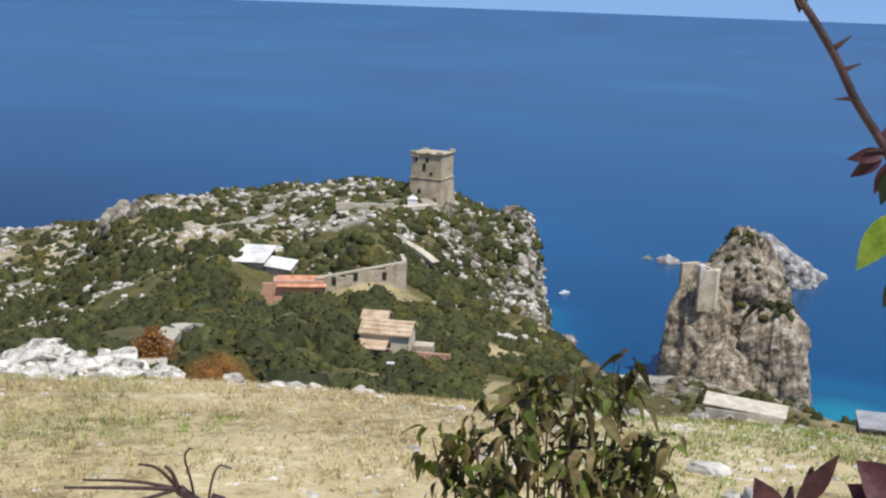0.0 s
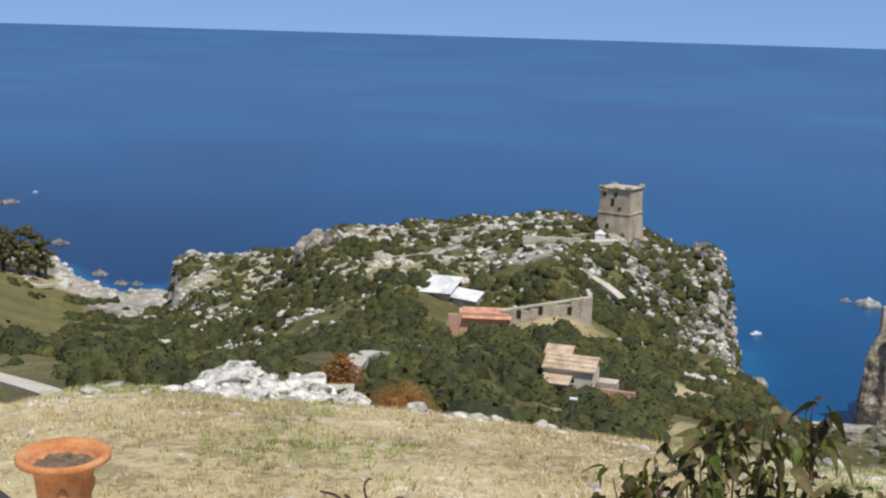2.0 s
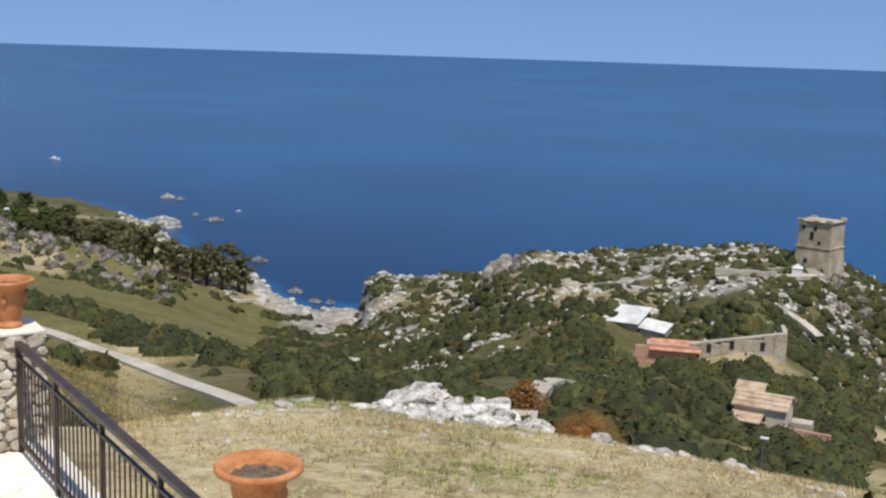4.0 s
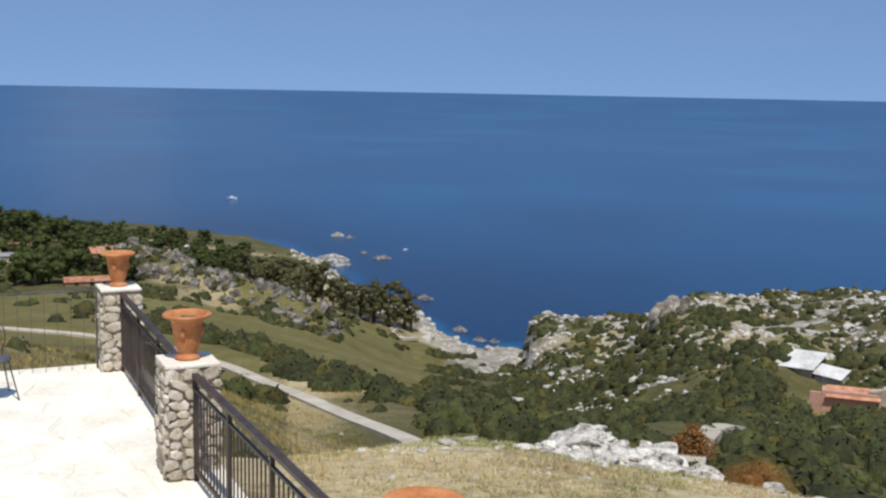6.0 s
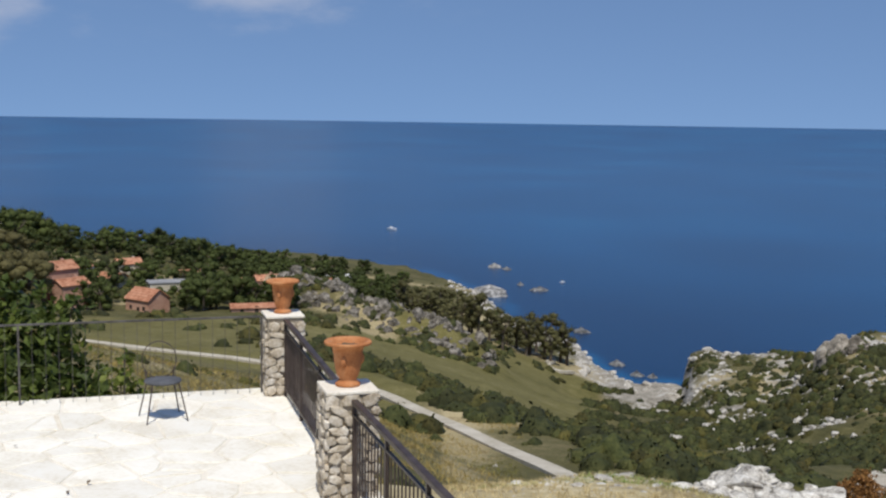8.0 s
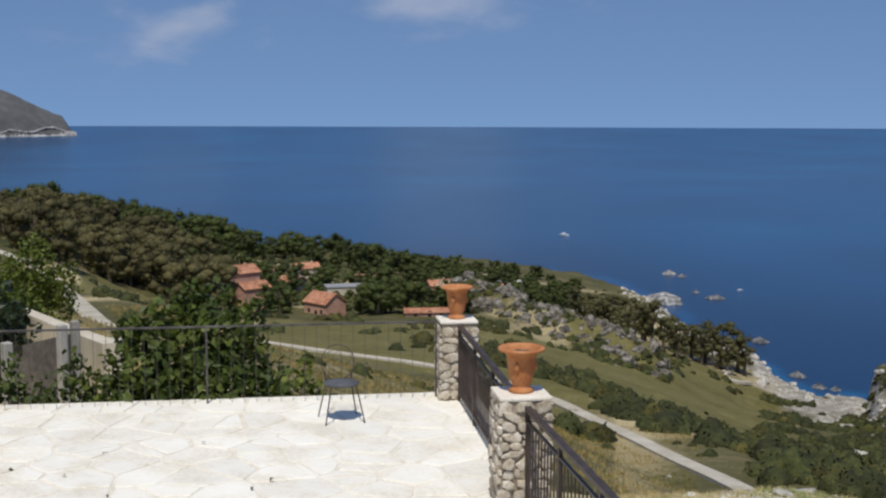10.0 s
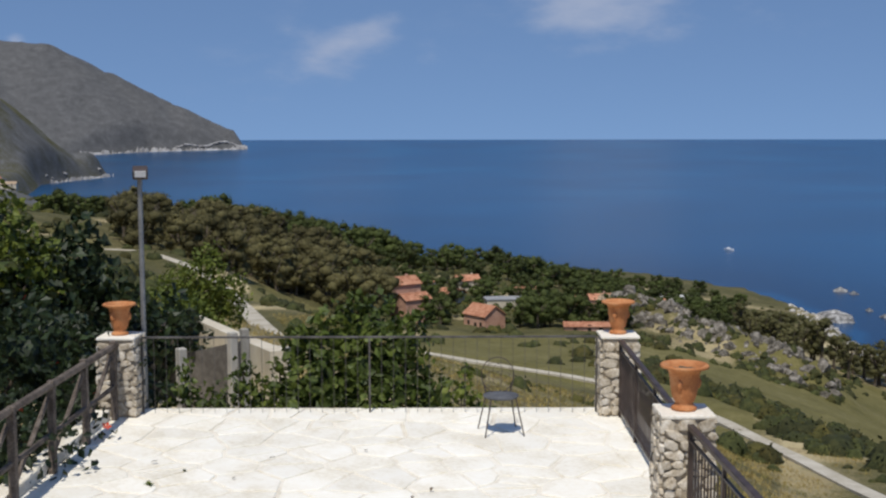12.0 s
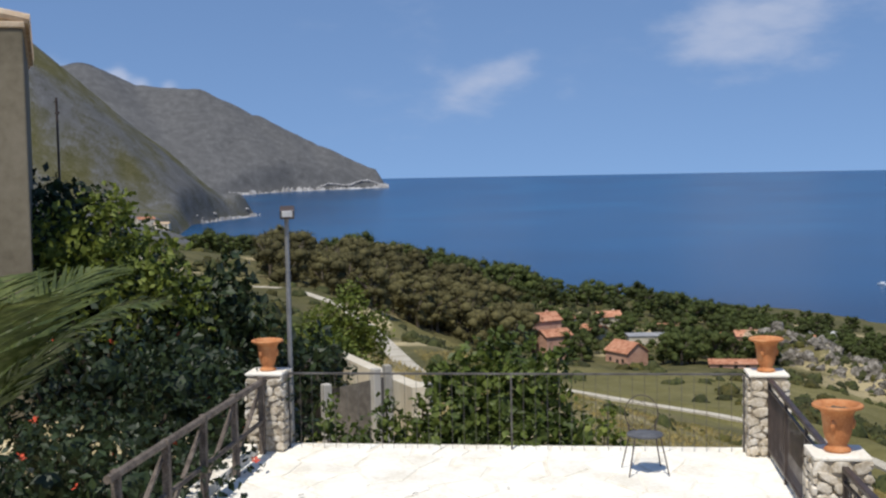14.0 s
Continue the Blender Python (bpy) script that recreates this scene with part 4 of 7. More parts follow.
spread_trees(tams, spots, "shore trees", rnd)
greys = [tree("eucalyptus_tree", "tall greyish brown tree in a hillside wood", 90 + i, 8.5, 4.4, mat_brown_leaf, leaf=0.36, group="hillside wood", low=0.08) for i in range(3)]
spots = []
while len(spots) < 135:
    yaw, r = rnd.uniform(55.5, 68.5), rnd.uniform(270, 430)
    if yaw < 62.5 and r < 300:
        continue
    spots.append((*polar(yaw, r), rnd.uniform(1.0, 1.75)))
spread_trees(greys, spots, "hillside wood", rnd)


# ---- roads and ways ----
def ribbon(name, line, width, mat, label, lift=0.12, step=2.5, thick=0.25, kerb=0.0):
    """A paved strip along a line of the plan, laid on the land."""
    pts = [np.array(line[0], float)]
    for a, b in zip(line, line[1:]):
        a, b = np.array(a, float), np.array(b, float)
        n = max(1, int(np.linalg.norm(b - a) / step))
        pts += [a + (b - a) * (i + 1) / n for i in range(n)]
    pts = np.array(pts)
    for i in range(4):
        pts[1:-1] = (pts[:-2] + 2 * pts[1:-1] + pts[2:]) / 4
    d = np.gradient(pts, axis=0)
    d /= np.linalg.norm(d, axis=1)[:, None]
    side = np.c_[-d[:, 1], d[:, 0]] * width / 2
    z = land_height(pts[:, 0], pts[:, 1])
    z = np.convolve(np.pad(z, 4, mode="edge"), np.ones(9) / 9, "valid") + lift
    rows = [np.c_[pts + side, z - thick * 4], np.c_[pts + side, z + kerb], np.c_[pts + side * 0.93, z + kerb], np.c_[pts + side * 0.92, z], np.c_[pts - side, z], np.c_[pts - side, z - thick * 4]]
    n, k = len(pts), len(rows)
    idx = np.arange(n * k).reshape(k, n)
    f = np.concatenate([np.stack([idx[j, :-1], idx[j, 1:], idx[j + 1, 1:], idx[j + 1, :-1]], -1) for j in range(k - 1)])
    return tagged(new(name, mesh_from(name, np.concatenate(rows), f[:, ::-1], mat)), label, "road", kind="structure")


ribbon("coast_road", ROAD, 2.1, mat_track, "pale concrete coast road with a low kerb", lift=0.1, kerb=0.12)
ribbon("village_lane", LANE, 2.0, mat_track, "pale dusty lane leading to the village", lift=0.1)
ribbon("sandy_yard", [polar(69.5, 33), polar(67.5, 35), polar(65.4, 38)], 7.0, mat_track, "bare sandy yard beside the lane", lift=0.1)
ribbon("tower_track", PATH_TOWER, 3.0, mat_track, "stony track on the headland", lift=0.6)
ribbon("slope_track", PATH_SLOPE, 2.2, mat_track, "pale stony footpath on the slope", lift=0.5)
ribbon("farm_track", [polar(15.8, 108), polar(15.4, 135), polar(14.2, 160), polar(12.2, 178), polar(11.6, 190)], 3.0, mat_track, "pale farm track through the scrub", lift=0.8)
ribbon("shore_track", [polar(29.6, 412), polar(30.2, 405), polar(30.9, 408), polar(31.0, 416), polar(30.2, 420), polar(32.6, 428)], 2.6, mat_track, "pale curved track above the shore", lift=0.7)


# ---- rock masses in the sea ----
mat_islet = material("islet_rock", [(0.06, 0.055, 0.05), (0.22, 0.21, 0.195), (0.55, 0.535, 0.505)], size=3.0, fine=7, bump=0.9, bump_size=0.4)
def rock_column(x, y, foot, top, r_foot, r_top, seed, stretch=1.0, seg=84, rings=54):
    """One rugged stump of rock: rings with ribs, ledges and a broken top."""
    a = np.linspace(0, 2 * math.pi, seg, endpoint=False)
    k = np.linspace(0, 1, rings)
    aa, kk = np.meshgrid(a, k)
    rad = r_foot + (r_top - r_foot) * kk ** 1.3
    z = foot + (top - foot) * kk
    ca, sa = np.cos(aa), np.sin(aa)
    ribs = fbm(ca * 3.2 + seed, sa * 3.2, z / 26, 4) * 0.55 + fbm(ca * rad / 3.5, sa * rad / 3.5 + seed, z / 4, 4) * 0.32 + fbm(ca * rad / 1.3, sa * rad / 1.3 + seed, z / 1.6, 3) * 0.12
    rad = rad * (1 + ribs) * np.sqrt(1 - (0.93 * smooth(0.62, 1.0, kk)) ** 2)
    z = z + (kk > 0.55) * (fbm(ca * 2 + seed * 2, sa * 2, kk * 2, 4)) * (top - foot) * 0.10 * smooth(0.55, 1, kk)
    vx, vy = x + rad * ca * stretch, y + rad * sa
    v = np.stack([vx, vy, z], -1).reshape(-1, 3)
    idx = np.arange(seg * rings).reshape(rings, seg)
    nx = np.roll(idx, -1, 1)
    f = np.stack([idx[:-1], nx[:-1], nx[1:], idx[1:]], -1).reshape(-1, 4)
    tri = np.concatenate([f[:, [0, 1, 2]], f[:, [0, 2, 3]]])
    cap = len(v)
    lift = z[-1].mean() + 0.8
    v = np.r_[v, [[x, y, lift]]]
    tri = np.r_[tri, np.stack([idx[-1], nx[-1], np.full(seg, cap)], -1)]
    return v, tri


def rock_mass(name, columns, mat, label, category="rock"):
    if len(columns) > 1:
        top = thing(name, label, category, pose(columns[0][0], columns[0][1], SEA))
        at = top.matrix_world.translation
        for c in columns:
            v, f = rock_column(*c)
            part("crag", mesh_from("crag", v - np.array(at), f, mat), top)
        return top
    vs, fs, base = [], [], 0
    for c in columns:
        v, f = rock_column(*c)
        vs.append(v)
        fs.append(f + base)
        base += len(v)
    return tagged(new(name, mesh_from(name, np.concatenate(vs), np.concatenate(fs), mat)), label, category)


rock_mass("sea_stack", [
    (*polar(-13.9, 320), SEA - 6, -54.5, 15.5, 8.5, 3.0),
    (*polar(-12.0, 311), SEA - 6, -63.5, 11.0, 6.2, 8.0),
    (*polar(-15.7, 306), SEA - 6, -70.0, 11.0, 7.5, 12.0),
    (*polar(-13.6, 302), SEA - 6, -80.0, 13.0, 5.0, 15.0),
    (*polar(-14.8, 320), SEA - 6, -57.0, 10.0, 6.5, 22.0),
], mat_stack, "tall ochre limestone sea stack with scrub in its clefts", "sea stack")
rock_mass("rocky_islet", [
    (*polar(-14.9, 448), SEA - 4, -79, 15, 9, 31.0), (*polar(-15.8, 450), SEA - 4, -85, 13, 9, 33.0), (*polar(-16.6, 455), SEA - 4, -90.5, 10, 7, 35.0), (*polar(-17.3, 462), SEA - 4, -93.5, 6, 4, 37.0),
], mat_islet, "low white rocky islet tapering into the sea", "islet")
mat_crag = material("headland_crag", [(0.10, 0.088, 0.068), (0.27, 0.235, 0.185), (0.47, 0.43, 0.365)], size=2.4, fine=6, bump=0.9, bump_size=0.4)
rock_mass("cliff_buttress", [
    (*polar(-2.7, 311), SEA - 4, -61.5, 9.0, 7.5, 61.0), (*polar(-3.25, 304), SEA - 4, -66, 4.6, 3.4, 63.0), (*polar(-3.8, 297), SEA - 4, -76, 4.4, 2.6, 65.0), (*polar(-4.45, 294), SEA - 4, -83, 4.0, 2.0, 67.0), (*polar(-5.0, 293), SEA - 4, -89, 3.6, 1.6, 68.0), (*polar(-2.2, 300), SEA + 8, -66, 5.0, 3.6, 69.0),
], mat_crag, "steep ochre and white limestone cliff below the tower", "cliff")
rock_mass("bluff_crag", [
    (*polar(23.35, 404), SEA - 4, -77.0, 5.2, 4.4, 71.0), (*polar(22.7, 398), SEA - 2, -76.5, 5.0, 3.8, 73.0), (*polar(21.9, 396), SEA + 2, -76.0, 5.5, 4.0, 75.0),
], mat_crag, "sheer broken limestone end of the headland", "cliff")
rock_mass("knob_crag", [
    (*polar(17.45, 331), -70, -57.0, 3.4, 2.8, 77.0), (*polar(16.8, 331), -70, -54.8, 5.0, 4.2, 79.0), (*polar(15.9, 330), -70, -56.0, 4.2, 3.2, 81.0),
], mat_crag, "dark grey crag standing up from the headland", "crag")
mat_sea_rock = material("dark_sea_rock", [(0.04, 0.04, 0.04), (0.12, 0.12, 0.117), (0.34, 0.335, 0.32)], size=2.0, fine=7, bump=0.9, bump_size=0.3)
for name, yaw, r, size, h, seed in (("islet", -10.3, 466, 4.5, 4.2, 41), ("islet", -9.3, 470, 2.5, 1.5, 42), ("islet", 33.6, 770, 4.0, 3.6, 43), ("islet", 33.0, 760, 3.0, 2.2, 44), ("islet", 32.3, 690, 2.4, 2.0, 45),
                                    ("islet", 31.3, 670, 4.6, 2.8, 46), ("islet", 31.6, 668, 3.0, 2.0, 47), ("islet", 33.8, 648, 9.0, 8.5, 48), ("islet", 34.4, 652, 6.0, 4.5, 49), ("islet", 29.2, 540, 3.6, 3.0, 50), ("islet", 27.4, 470, 3, 2.6, 51), ("islet", 26.4, 452, 2.6, 2.2, 52), ("islet", 25.6, 450, 2.2, 1.8, 53)):
    x, y = polar(yaw, r)
    rock_mass(name, [(x, y, SEA - 3, SEA + h * 0.62, size * 1.1, size * 0.7, float(seed), 1.3, 36, 18)], mat_islet if seed in (43, 48, 41, 49) else mat_sea_rock, "small weathered limestone rock standing in the sea", "islet")["group"] = "rocks in the sea"
stack_skin = np.concatenate([rock_column(*polar(-13.9, 320), SEA - 6, -54.5, 15.5, 8.5, 3.0)[0], rock_column(*polar(-15.7, 306), SEA - 6, -70.0, 11.0, 7.5, 12.0)[0]])
stack_skin = stack_skin[(stack_skin[:, 2] > -74) & (stack_skin[:, 1] < 318)]
sv = stack_skin[rng.integers(0, len(stack_skin), 165)]
sv = np.c_[sv - [0, 0, 0.3], rng.uniform(0.5, 1.7, len(sv))]
low = np.array([(*polar(yaw, r), land_at(*polar(yaw, r)), s) for yaw, r, s in ((-11.9, 280, 2.6), (-12.4, 284, 2.2), (-12.9, 278, 2.4), (-11.2, 286, 2.0), (-13.6, 282, 1.6))])
sv = np.r_[sv, low]
strewn("stack_scrub", mid_shrubs, sv[:, 0], sv[:, 1], sv[:, 2], sv[:, 3], np.full(len(sv), 0.8), mat_maquis, "green scrub clinging to the sea stack", "shrubs", rng, shrub_tints(len(sv)) * 0.9, is_flat=False)


# ---- the watch tower ----
def hexa(bm, lo, hi, z0, z1):
    """A block with a foot lo = (half x, half y) and a top hi."""
    v = [bm.verts.new((sx * h[0], sy * h[1], z)) for h, z in ((lo, z0), (hi, z1)) for sx, sy in ((-1, -1), (1, -1), (1, 1), (-1, 1))]
    for f in ((3, 2, 1, 0), (4, 5, 6, 7), (0, 1, 5, 4), (1, 2, 6, 5), (2, 3, 7, 6), (3, 0, 4, 7)):
        bm.faces.new([v[i] for i in f])
    return bm


def watch_tower(at):
    top = thing("watch_tower", "square weathered sandstone watch tower with a battered base", "tower", at)
    bm = hexa(bmesh.new(), (5.0, 4.6), (4.4, 4.05), -3, 4.9)
    part("battered_base", bm, top, mat_tower)
    part("string_course", hexa(bmesh.new(), (4.6, 4.25), (4.6, 4.25), 4.9, 5.25), top, mat_tower)
    part("upper_wall", hexa(bmesh.new(), (4.3, 3.95), (4.25, 3.9), 5.25, 11.1), top, mat_tower)
    part("cornice", hexa(bmesh.new(), (4.35, 4.0), (4.7, 4.35), 11.1, 11.6), top, mat_tower)
    for sx, sy, w, d, h in ((-1, -1, 1.5, 0.7, 0.5), (1, -1, 1.8, 0.7, 0.65), (0.1, -1, 1.6, 0.7, 0.35), (1, 1, 1.4, 0.7, 0.7), (-1, 1, 1.4, 0.7, 0.4)):
        part("parapet_block", boxed(w, d, h, pose(sx * (4.6 - w / 2), sy * (4.3 - d / 2), 11.6), 0.08), top, mat_tower)
    for x, y, z, w, h in ((-0.6, -1, 7.0, 0.9, 1.9), (0.2, -1, 9.4, 0.8, 1.1), (-2.9, -1, 9.3, 0.7, 1.0), (-1.6, -1, 1.2, 0.8, 1.0), (1.4, -1, 6.0, 0.7, 0.8)):
        face = 4.02 if z > 5 else 4.5
        part("window", boxed(w, 0.3, h, pose(x, y * face + 0.12, z), 0.04), top, mat_opening, label="deep dark window opening")
    for i in range(3):
        part("corbel", boxed(0.35, 0.6, 0.5, pose(-4.0 + i * 0.8, -4.15, 10.6), 0.04), top, mat_tower)
    return top


tx, ty = polar(1.68, 302)
watch_tower(pose(tx, ty, land_at(tx, ty) - 0.2, 0, 0, -22))
shrine = thing("shrine", "small white plastered shrine below the tower", "shrine", pose(*polar(2.62, 290), land_at(*polar(2.62, 290)) - 0.2))
part("wall", boxed(2.4, 2.0, 2.3, Matrix(), 0.05), shrine, mat_white)
part("roof", hexa(bmesh.new(), (1.35, 1.15), (0.2, 0.2), 2.3, 3.3), shrine, mat_white)
rx0, ry0 = polar(5.0, 284)
terrace_wall = thing("terrace_wall", "long low pale stone wall on the headland", "wall", turned(rx0, ry0, land_at(rx0, ry0) - 0.6, (1, 0.1)))
for i in range(7):
    part("wall_block", boxed(2.05, 0.7, 1.9 + 0.12 * math.sin(i * 2.2), pose(-6.2 + 2.06 * i, 0, 0), 0.08), terrace_wall, mat_track)


# ---- houses ----
def gable_roof(w, d, h, over=0.4, thick=0.22):
    bm = bmesh.new()
    x, y = w / 2 + over, d / 2 + over
    prof = [(-y, 0), (0, h), (y, 0), (y, -thick), (0, h - thick), (-y, -thick)]
    rows = [[bm.verts.new((s * x, a, b)) for a, b in prof] for s in (-1, 1)]
    for i in range(6):
        bm.faces.new((rows[0][i], rows[0][(i + 1) % 6], rows[1][(i + 1) % 6], rows[1][i]))
    for r in rows:
        bm.faces.new(r)
    bmesh.ops.recalc_face_normals(bm, faces=bm.faces[:])
    return bm


def gable_end(w, d, h, s):
    bm = bmesh.new()
    if s:
        v = [bm.verts.new((s * (w / 2 - k), a, b)) for k in (0, 0.25) for a, b in ((-d / 2, 0), (d / 2, 0), (0, h - 0.1))]
        bm.faces.new(v[:3]), bm.faces.new(v[3:][::-1])
        for i in range(3):
            bm.faces.new((v[i], v[(i + 1) % 3], v[3 + (i + 1) % 3], v[3 + i]))
    bmesh.ops.recalc_face_normals(bm, faces=bm.faces[:])
    return bm


def house(name, label, at, w, d, h, rise, wall_mat, roof_mat, windows, chimney=False):
    top = thing(name, label, "house", at)
    part("wall", boxed(w, d, h + 3, pose(0, 0, -3), 0.05), top, wall_mat)
    if rise:
        part("roof", gable_roof(w, d, rise), top, roof_mat, pose(0, 0, h + 0.2))
        for s in (-1, 1):
            part("gable", gable_end(w, d, rise, s), top, wall_mat, pose(0, 0, h))
        for i in range(int(d / 2 / 0.9) * 2):    # rows of tiles
            side, row = (-1 if i % 2 else 1), i // 2
            k = (row + 0.5) * 0.9
            y = side * k
            part("roof_batten", boxed(w + 0.85, 0.2, 0.09, pose(0, y, h + 0.2 + rise * (1 - k / (d / 2 + 0.4)), math.degrees(-side * math.atan2(rise, d / 2 + 0.4)))), top, roof_mat)
    else:
        part("roof", boxed(w + 0.5, d + 0.5, 0.35, pose(0, 0, h)), top, roof_mat)
    for x, z, ww, hh in windows:
        win = part("window", boxed(ww, 0.12, hh, pose(x, -d / 2 - 0.02, z)), top, mat_opening, label="dark window")
        part("sill", boxed(ww + 0.3, 0.3, 0.12, pose(x, -d / 2 - 0.1, z - 0.12)), win, wall_mat)
    if chimney:
        part("chimney", boxed(0.7, 0.7, 1.5, pose(w * 0.25, 0.4, h + rise * 0.6), 0.05), top, wall_mat)
    return top


VILLAGE = [  # yaw, distance, turn to the view, width, depth, wall height, roof rise, walls, roof
    (54.95, 352, 35, 11, 7, 10.5, 2.2, mat_pink, mat_tile), (54.3, 344, 35, 9, 6, 7.4, 1.8, mat_pink, mat_tile), (50.7, 346, -50, 10, 8, 4.2, 3.0, mat_pink, mat_tile), (51.6, 448, 20, 9, 6, 4.0, 2.0, mat_plaster, mat_tile),
    (49.7, 408, 10, 14, 8, 3.2, 0, mat_plaster, mat_grey_roof), (48.7, 430, 20, 9, 6, 3.8, 1.6, mat_plaster, mat_tile), (45.0, 425, 15, 8, 7, 5.0, 1.8, mat_pink, mat_tile), (44.0, 400, -20, 13, 7, 3.0, 1.8, mat_plaster, mat_old_tile),
    (42.6, 395, 5, 11, 6, 3.0, 1.5, mat_pink, mat_tile), (61.2, 476, -25, 12, 7, 4.5, 2.0, mat_plaster, mat_tile), (63.8, 478, 20, 6, 5, 4.5, 1.5, mat_plaster, mat_tile), (57.9, 495, 10, 10, 6, 4.5, 1.2, mat_white, mat_old_tile),
    (53.7, 435, 50, 7, 5, 3.0, 1.4, mat_white, mat_tile), (52.3, 415, -30, 8, 6, 3.2, 1.7, mat_plaster, mat_tile), (41.4, 560, 10, 15, 7, 3.6, 0, mat_white, mat_white), (46.6, 415, 30, 8, 6, 3.0, 1.6, mat_plaster, mat_tile),
    (45.6, 335, 5, 13, 5, 1.6, 1.0, mat_pink, mat_tile),
    (74.2, 1500, 20, 22, 14, 9, 3, mat_plaster, mat_tile), (73.4, 1450, -10, 18, 12, 7, 3, mat_plaster, mat_old_tile), (75.6, 1550, 5, 16, 12, 7, 3, mat_plaster, mat_tile)]
for yaw, r, turn, w, d, h, rise, wm, rm in VILLAGE:
    x, y = polar(yaw, r)
    pane = [(-w * 0.27, h * 0.3, 1.0, 1.3), (w * 0.05, 0.1, 1.1, 2.1), (w * 0.3, h * 0.3, 1.0, 1.3)]
    tone = {mat_pink: "pink plastered", mat_plaster: "cream plastered", mat_white: "white plastered"}[wm]
    roof_word = {mat_tile: "terracotta tiled roof", mat_old_tile: "bleached tile roof", mat_grey_roof: "flat grey roof", mat_white: "flat white roof"}[rm]
    house("village_house", f"{tone} village house with a {roof_word}", pose(x, y, land_at(x, y) - 0.3, 0, 0, yaw + turn), w, d, h, rise, wm, rm, pane, chimney=rise > 1.7)["group"] = "village houses"

hx, hy = HOUSE_AT
hz = land_at(hx, hy)
farm = house("farmhouse", "stone farmhouse with bleached tile roof among trees", pose(hx + 0.5, hy + 1, hz, 0, 0, -8), 7.4, 5.5, 3.6, 1.5, mat_plaster, mat_old_tile, [(0.6, 1.6, 0.7, 0.8), (-2.4, 1.4, 0.8, 1.0)])
part("rear_wing", boxed(3.6, 3.6, 7.8, pose(-2.6, 3.2, -3), 0.05), farm, mat_plaster)
part("rear_roof", gable_roof(3.6, 3.6, 0.9), farm, mat_old_tile, pose(-2.6, 3.2, 4.9))
part("porch_roof", boxed(4.6, 3.0, 0.2, pose(-1.6, -4.1, 2.3, 14)), farm, mat_old_tile)
for sx in (-3.6, 0.4):
    part("porch_post", boxed(0.25, 0.25, 5.2, pose(sx, -5.2, -3)), farm, mat_plaster)
part("yard_wall", boxed(6.0, 0.4, 3.9, pose(7.0, -1.2, -3), 0.05), farm, mat_pink)
part("shed", boxed(3.0, 2.4, 4.5, pose(5.4, 1.2, -3), 0.05), farm, mat_ruin)

# the roofless warehouse with a strip of red roof
w0, w1 = Vector((*RUIN_LINE[0], 0)), Vector((*RUIN_LINE[1], 0))
ruin = thing("ruined_warehouse", "long roofless stone warehouse, part of it under red tiles", "ruin", turned(w0.x, w0.y, land_at(-26, 233) - 0.2, w1 - w0))
span = (w1 - w0).length
for i in range(9):
    k = i / 9
    part("wall_bay", boxed(span / 9 * 0.66, 0.9, 5.4 + 4.0 * k + 0.4 * math.sin(i * 1.9), pose(span * (0.34 + 0.66 * (k + 0.055)), 0, -3), 0.12), ruin, mat_ruin)
for x, z in ((13.5, 1.4), (18, 2.4), (24, 2.6)):
    part("opening", boxed(0.9, 0.3, 1.7, pose(x, -0.42, z)), ruin, mat_opening, label="dark gap of a window")
part("wall_cap", boxed(span * 0.66, 1.3, 0.3, pose(span * 0.67, 0.2, 4.35, 0, -11)), ruin, mat_track)
part("end_wall", boxed(0.9, 8, 9.4, pose(span, 4, -3), 0.12), ruin, mat_ruin)
part("red_shed_wall", boxed(10.5, 4.0, 5.2, pose(6.2, 1.4, -3), 0.05), ruin, mat_pink)
part("red_shed_roof", boxed(10.2, 4.4, 0.25, pose(6.8, 0.6, 1.75, 20)), ruin, mat_tile, label="pinkish red tiled lean-to roof")
part("yard_wall", boxed(2.2, 0.6, 5.0, pose(-0.2, -1.2, -3), 0.1), ruin, mat_pink)
ex, ey = polar(10.8, 254)
barn = thing("white_roofed_barn", "low barn with a broad white sheet roof", "barn", pose(ex, ey, land_at(ex, ey) - 1.0, 0, 0, -12))
part("wall", boxed(9.6, 6.8, 4.1, pose(0, 0.3, -3), 0.05), barn, mat_ruin)
part("roof", boxed(10.6, 8.2, 0.22, pose(0, 0, 2.3, 17, -2)), barn, mat_white, label="white sheet roof")
part("ridge_sheet", boxed(10.6, 2.2, 0.2, pose(0, 4.9, 3.15, -12, -2)), barn, mat_white)
part("side_roof", boxed(6.4, 5.0, 0.2, pose(8.2, -1.2, 1.0, 15, 4)), barn, mat_white, label="lower white sheet roof")
part("side_wall", boxed(5.8, 4.2, 3.2, pose(8.2, -1.0, -3), 0.05), barn, mat_ruin)

# ruin on the stack, and the boathouse on the slope below
fx, fy = polar(-12.15, 303)
fort = thing("ruined_fort", "roofless ruined fort wall of pale stone on the sea stack", "ruin", pose(fx, fy, -76, 0, 0, 22))
part("front_wall", boxed(4.6, 1.2, 11.2, pose(0.4, 0, 2), 0.25), fort, mat_ruin)
part("side_wall", boxed(1.2, 8.0, 13.2, pose(2.9, 4.0, 0), 0.15), fort, mat_ruin)
# lighter plaster than the other walls: the sunlit right face is in its colour
part("buttress", boxed(3.2, 1.4, 10.6, pose(4.0, 0.6, 2.4, 0, 0, 42), 0.15), fort, mat_plaster)
part("rear_wall", boxed(5.6, 1.2, 13.6, pose(0.2, 7.4, 0), 0.15), fort, mat_ruin)
part("parapet_block", boxed(1.8, 1.2, 1.4, pose(-0.9, 0, 13.2), 0.12), fort, mat_white)
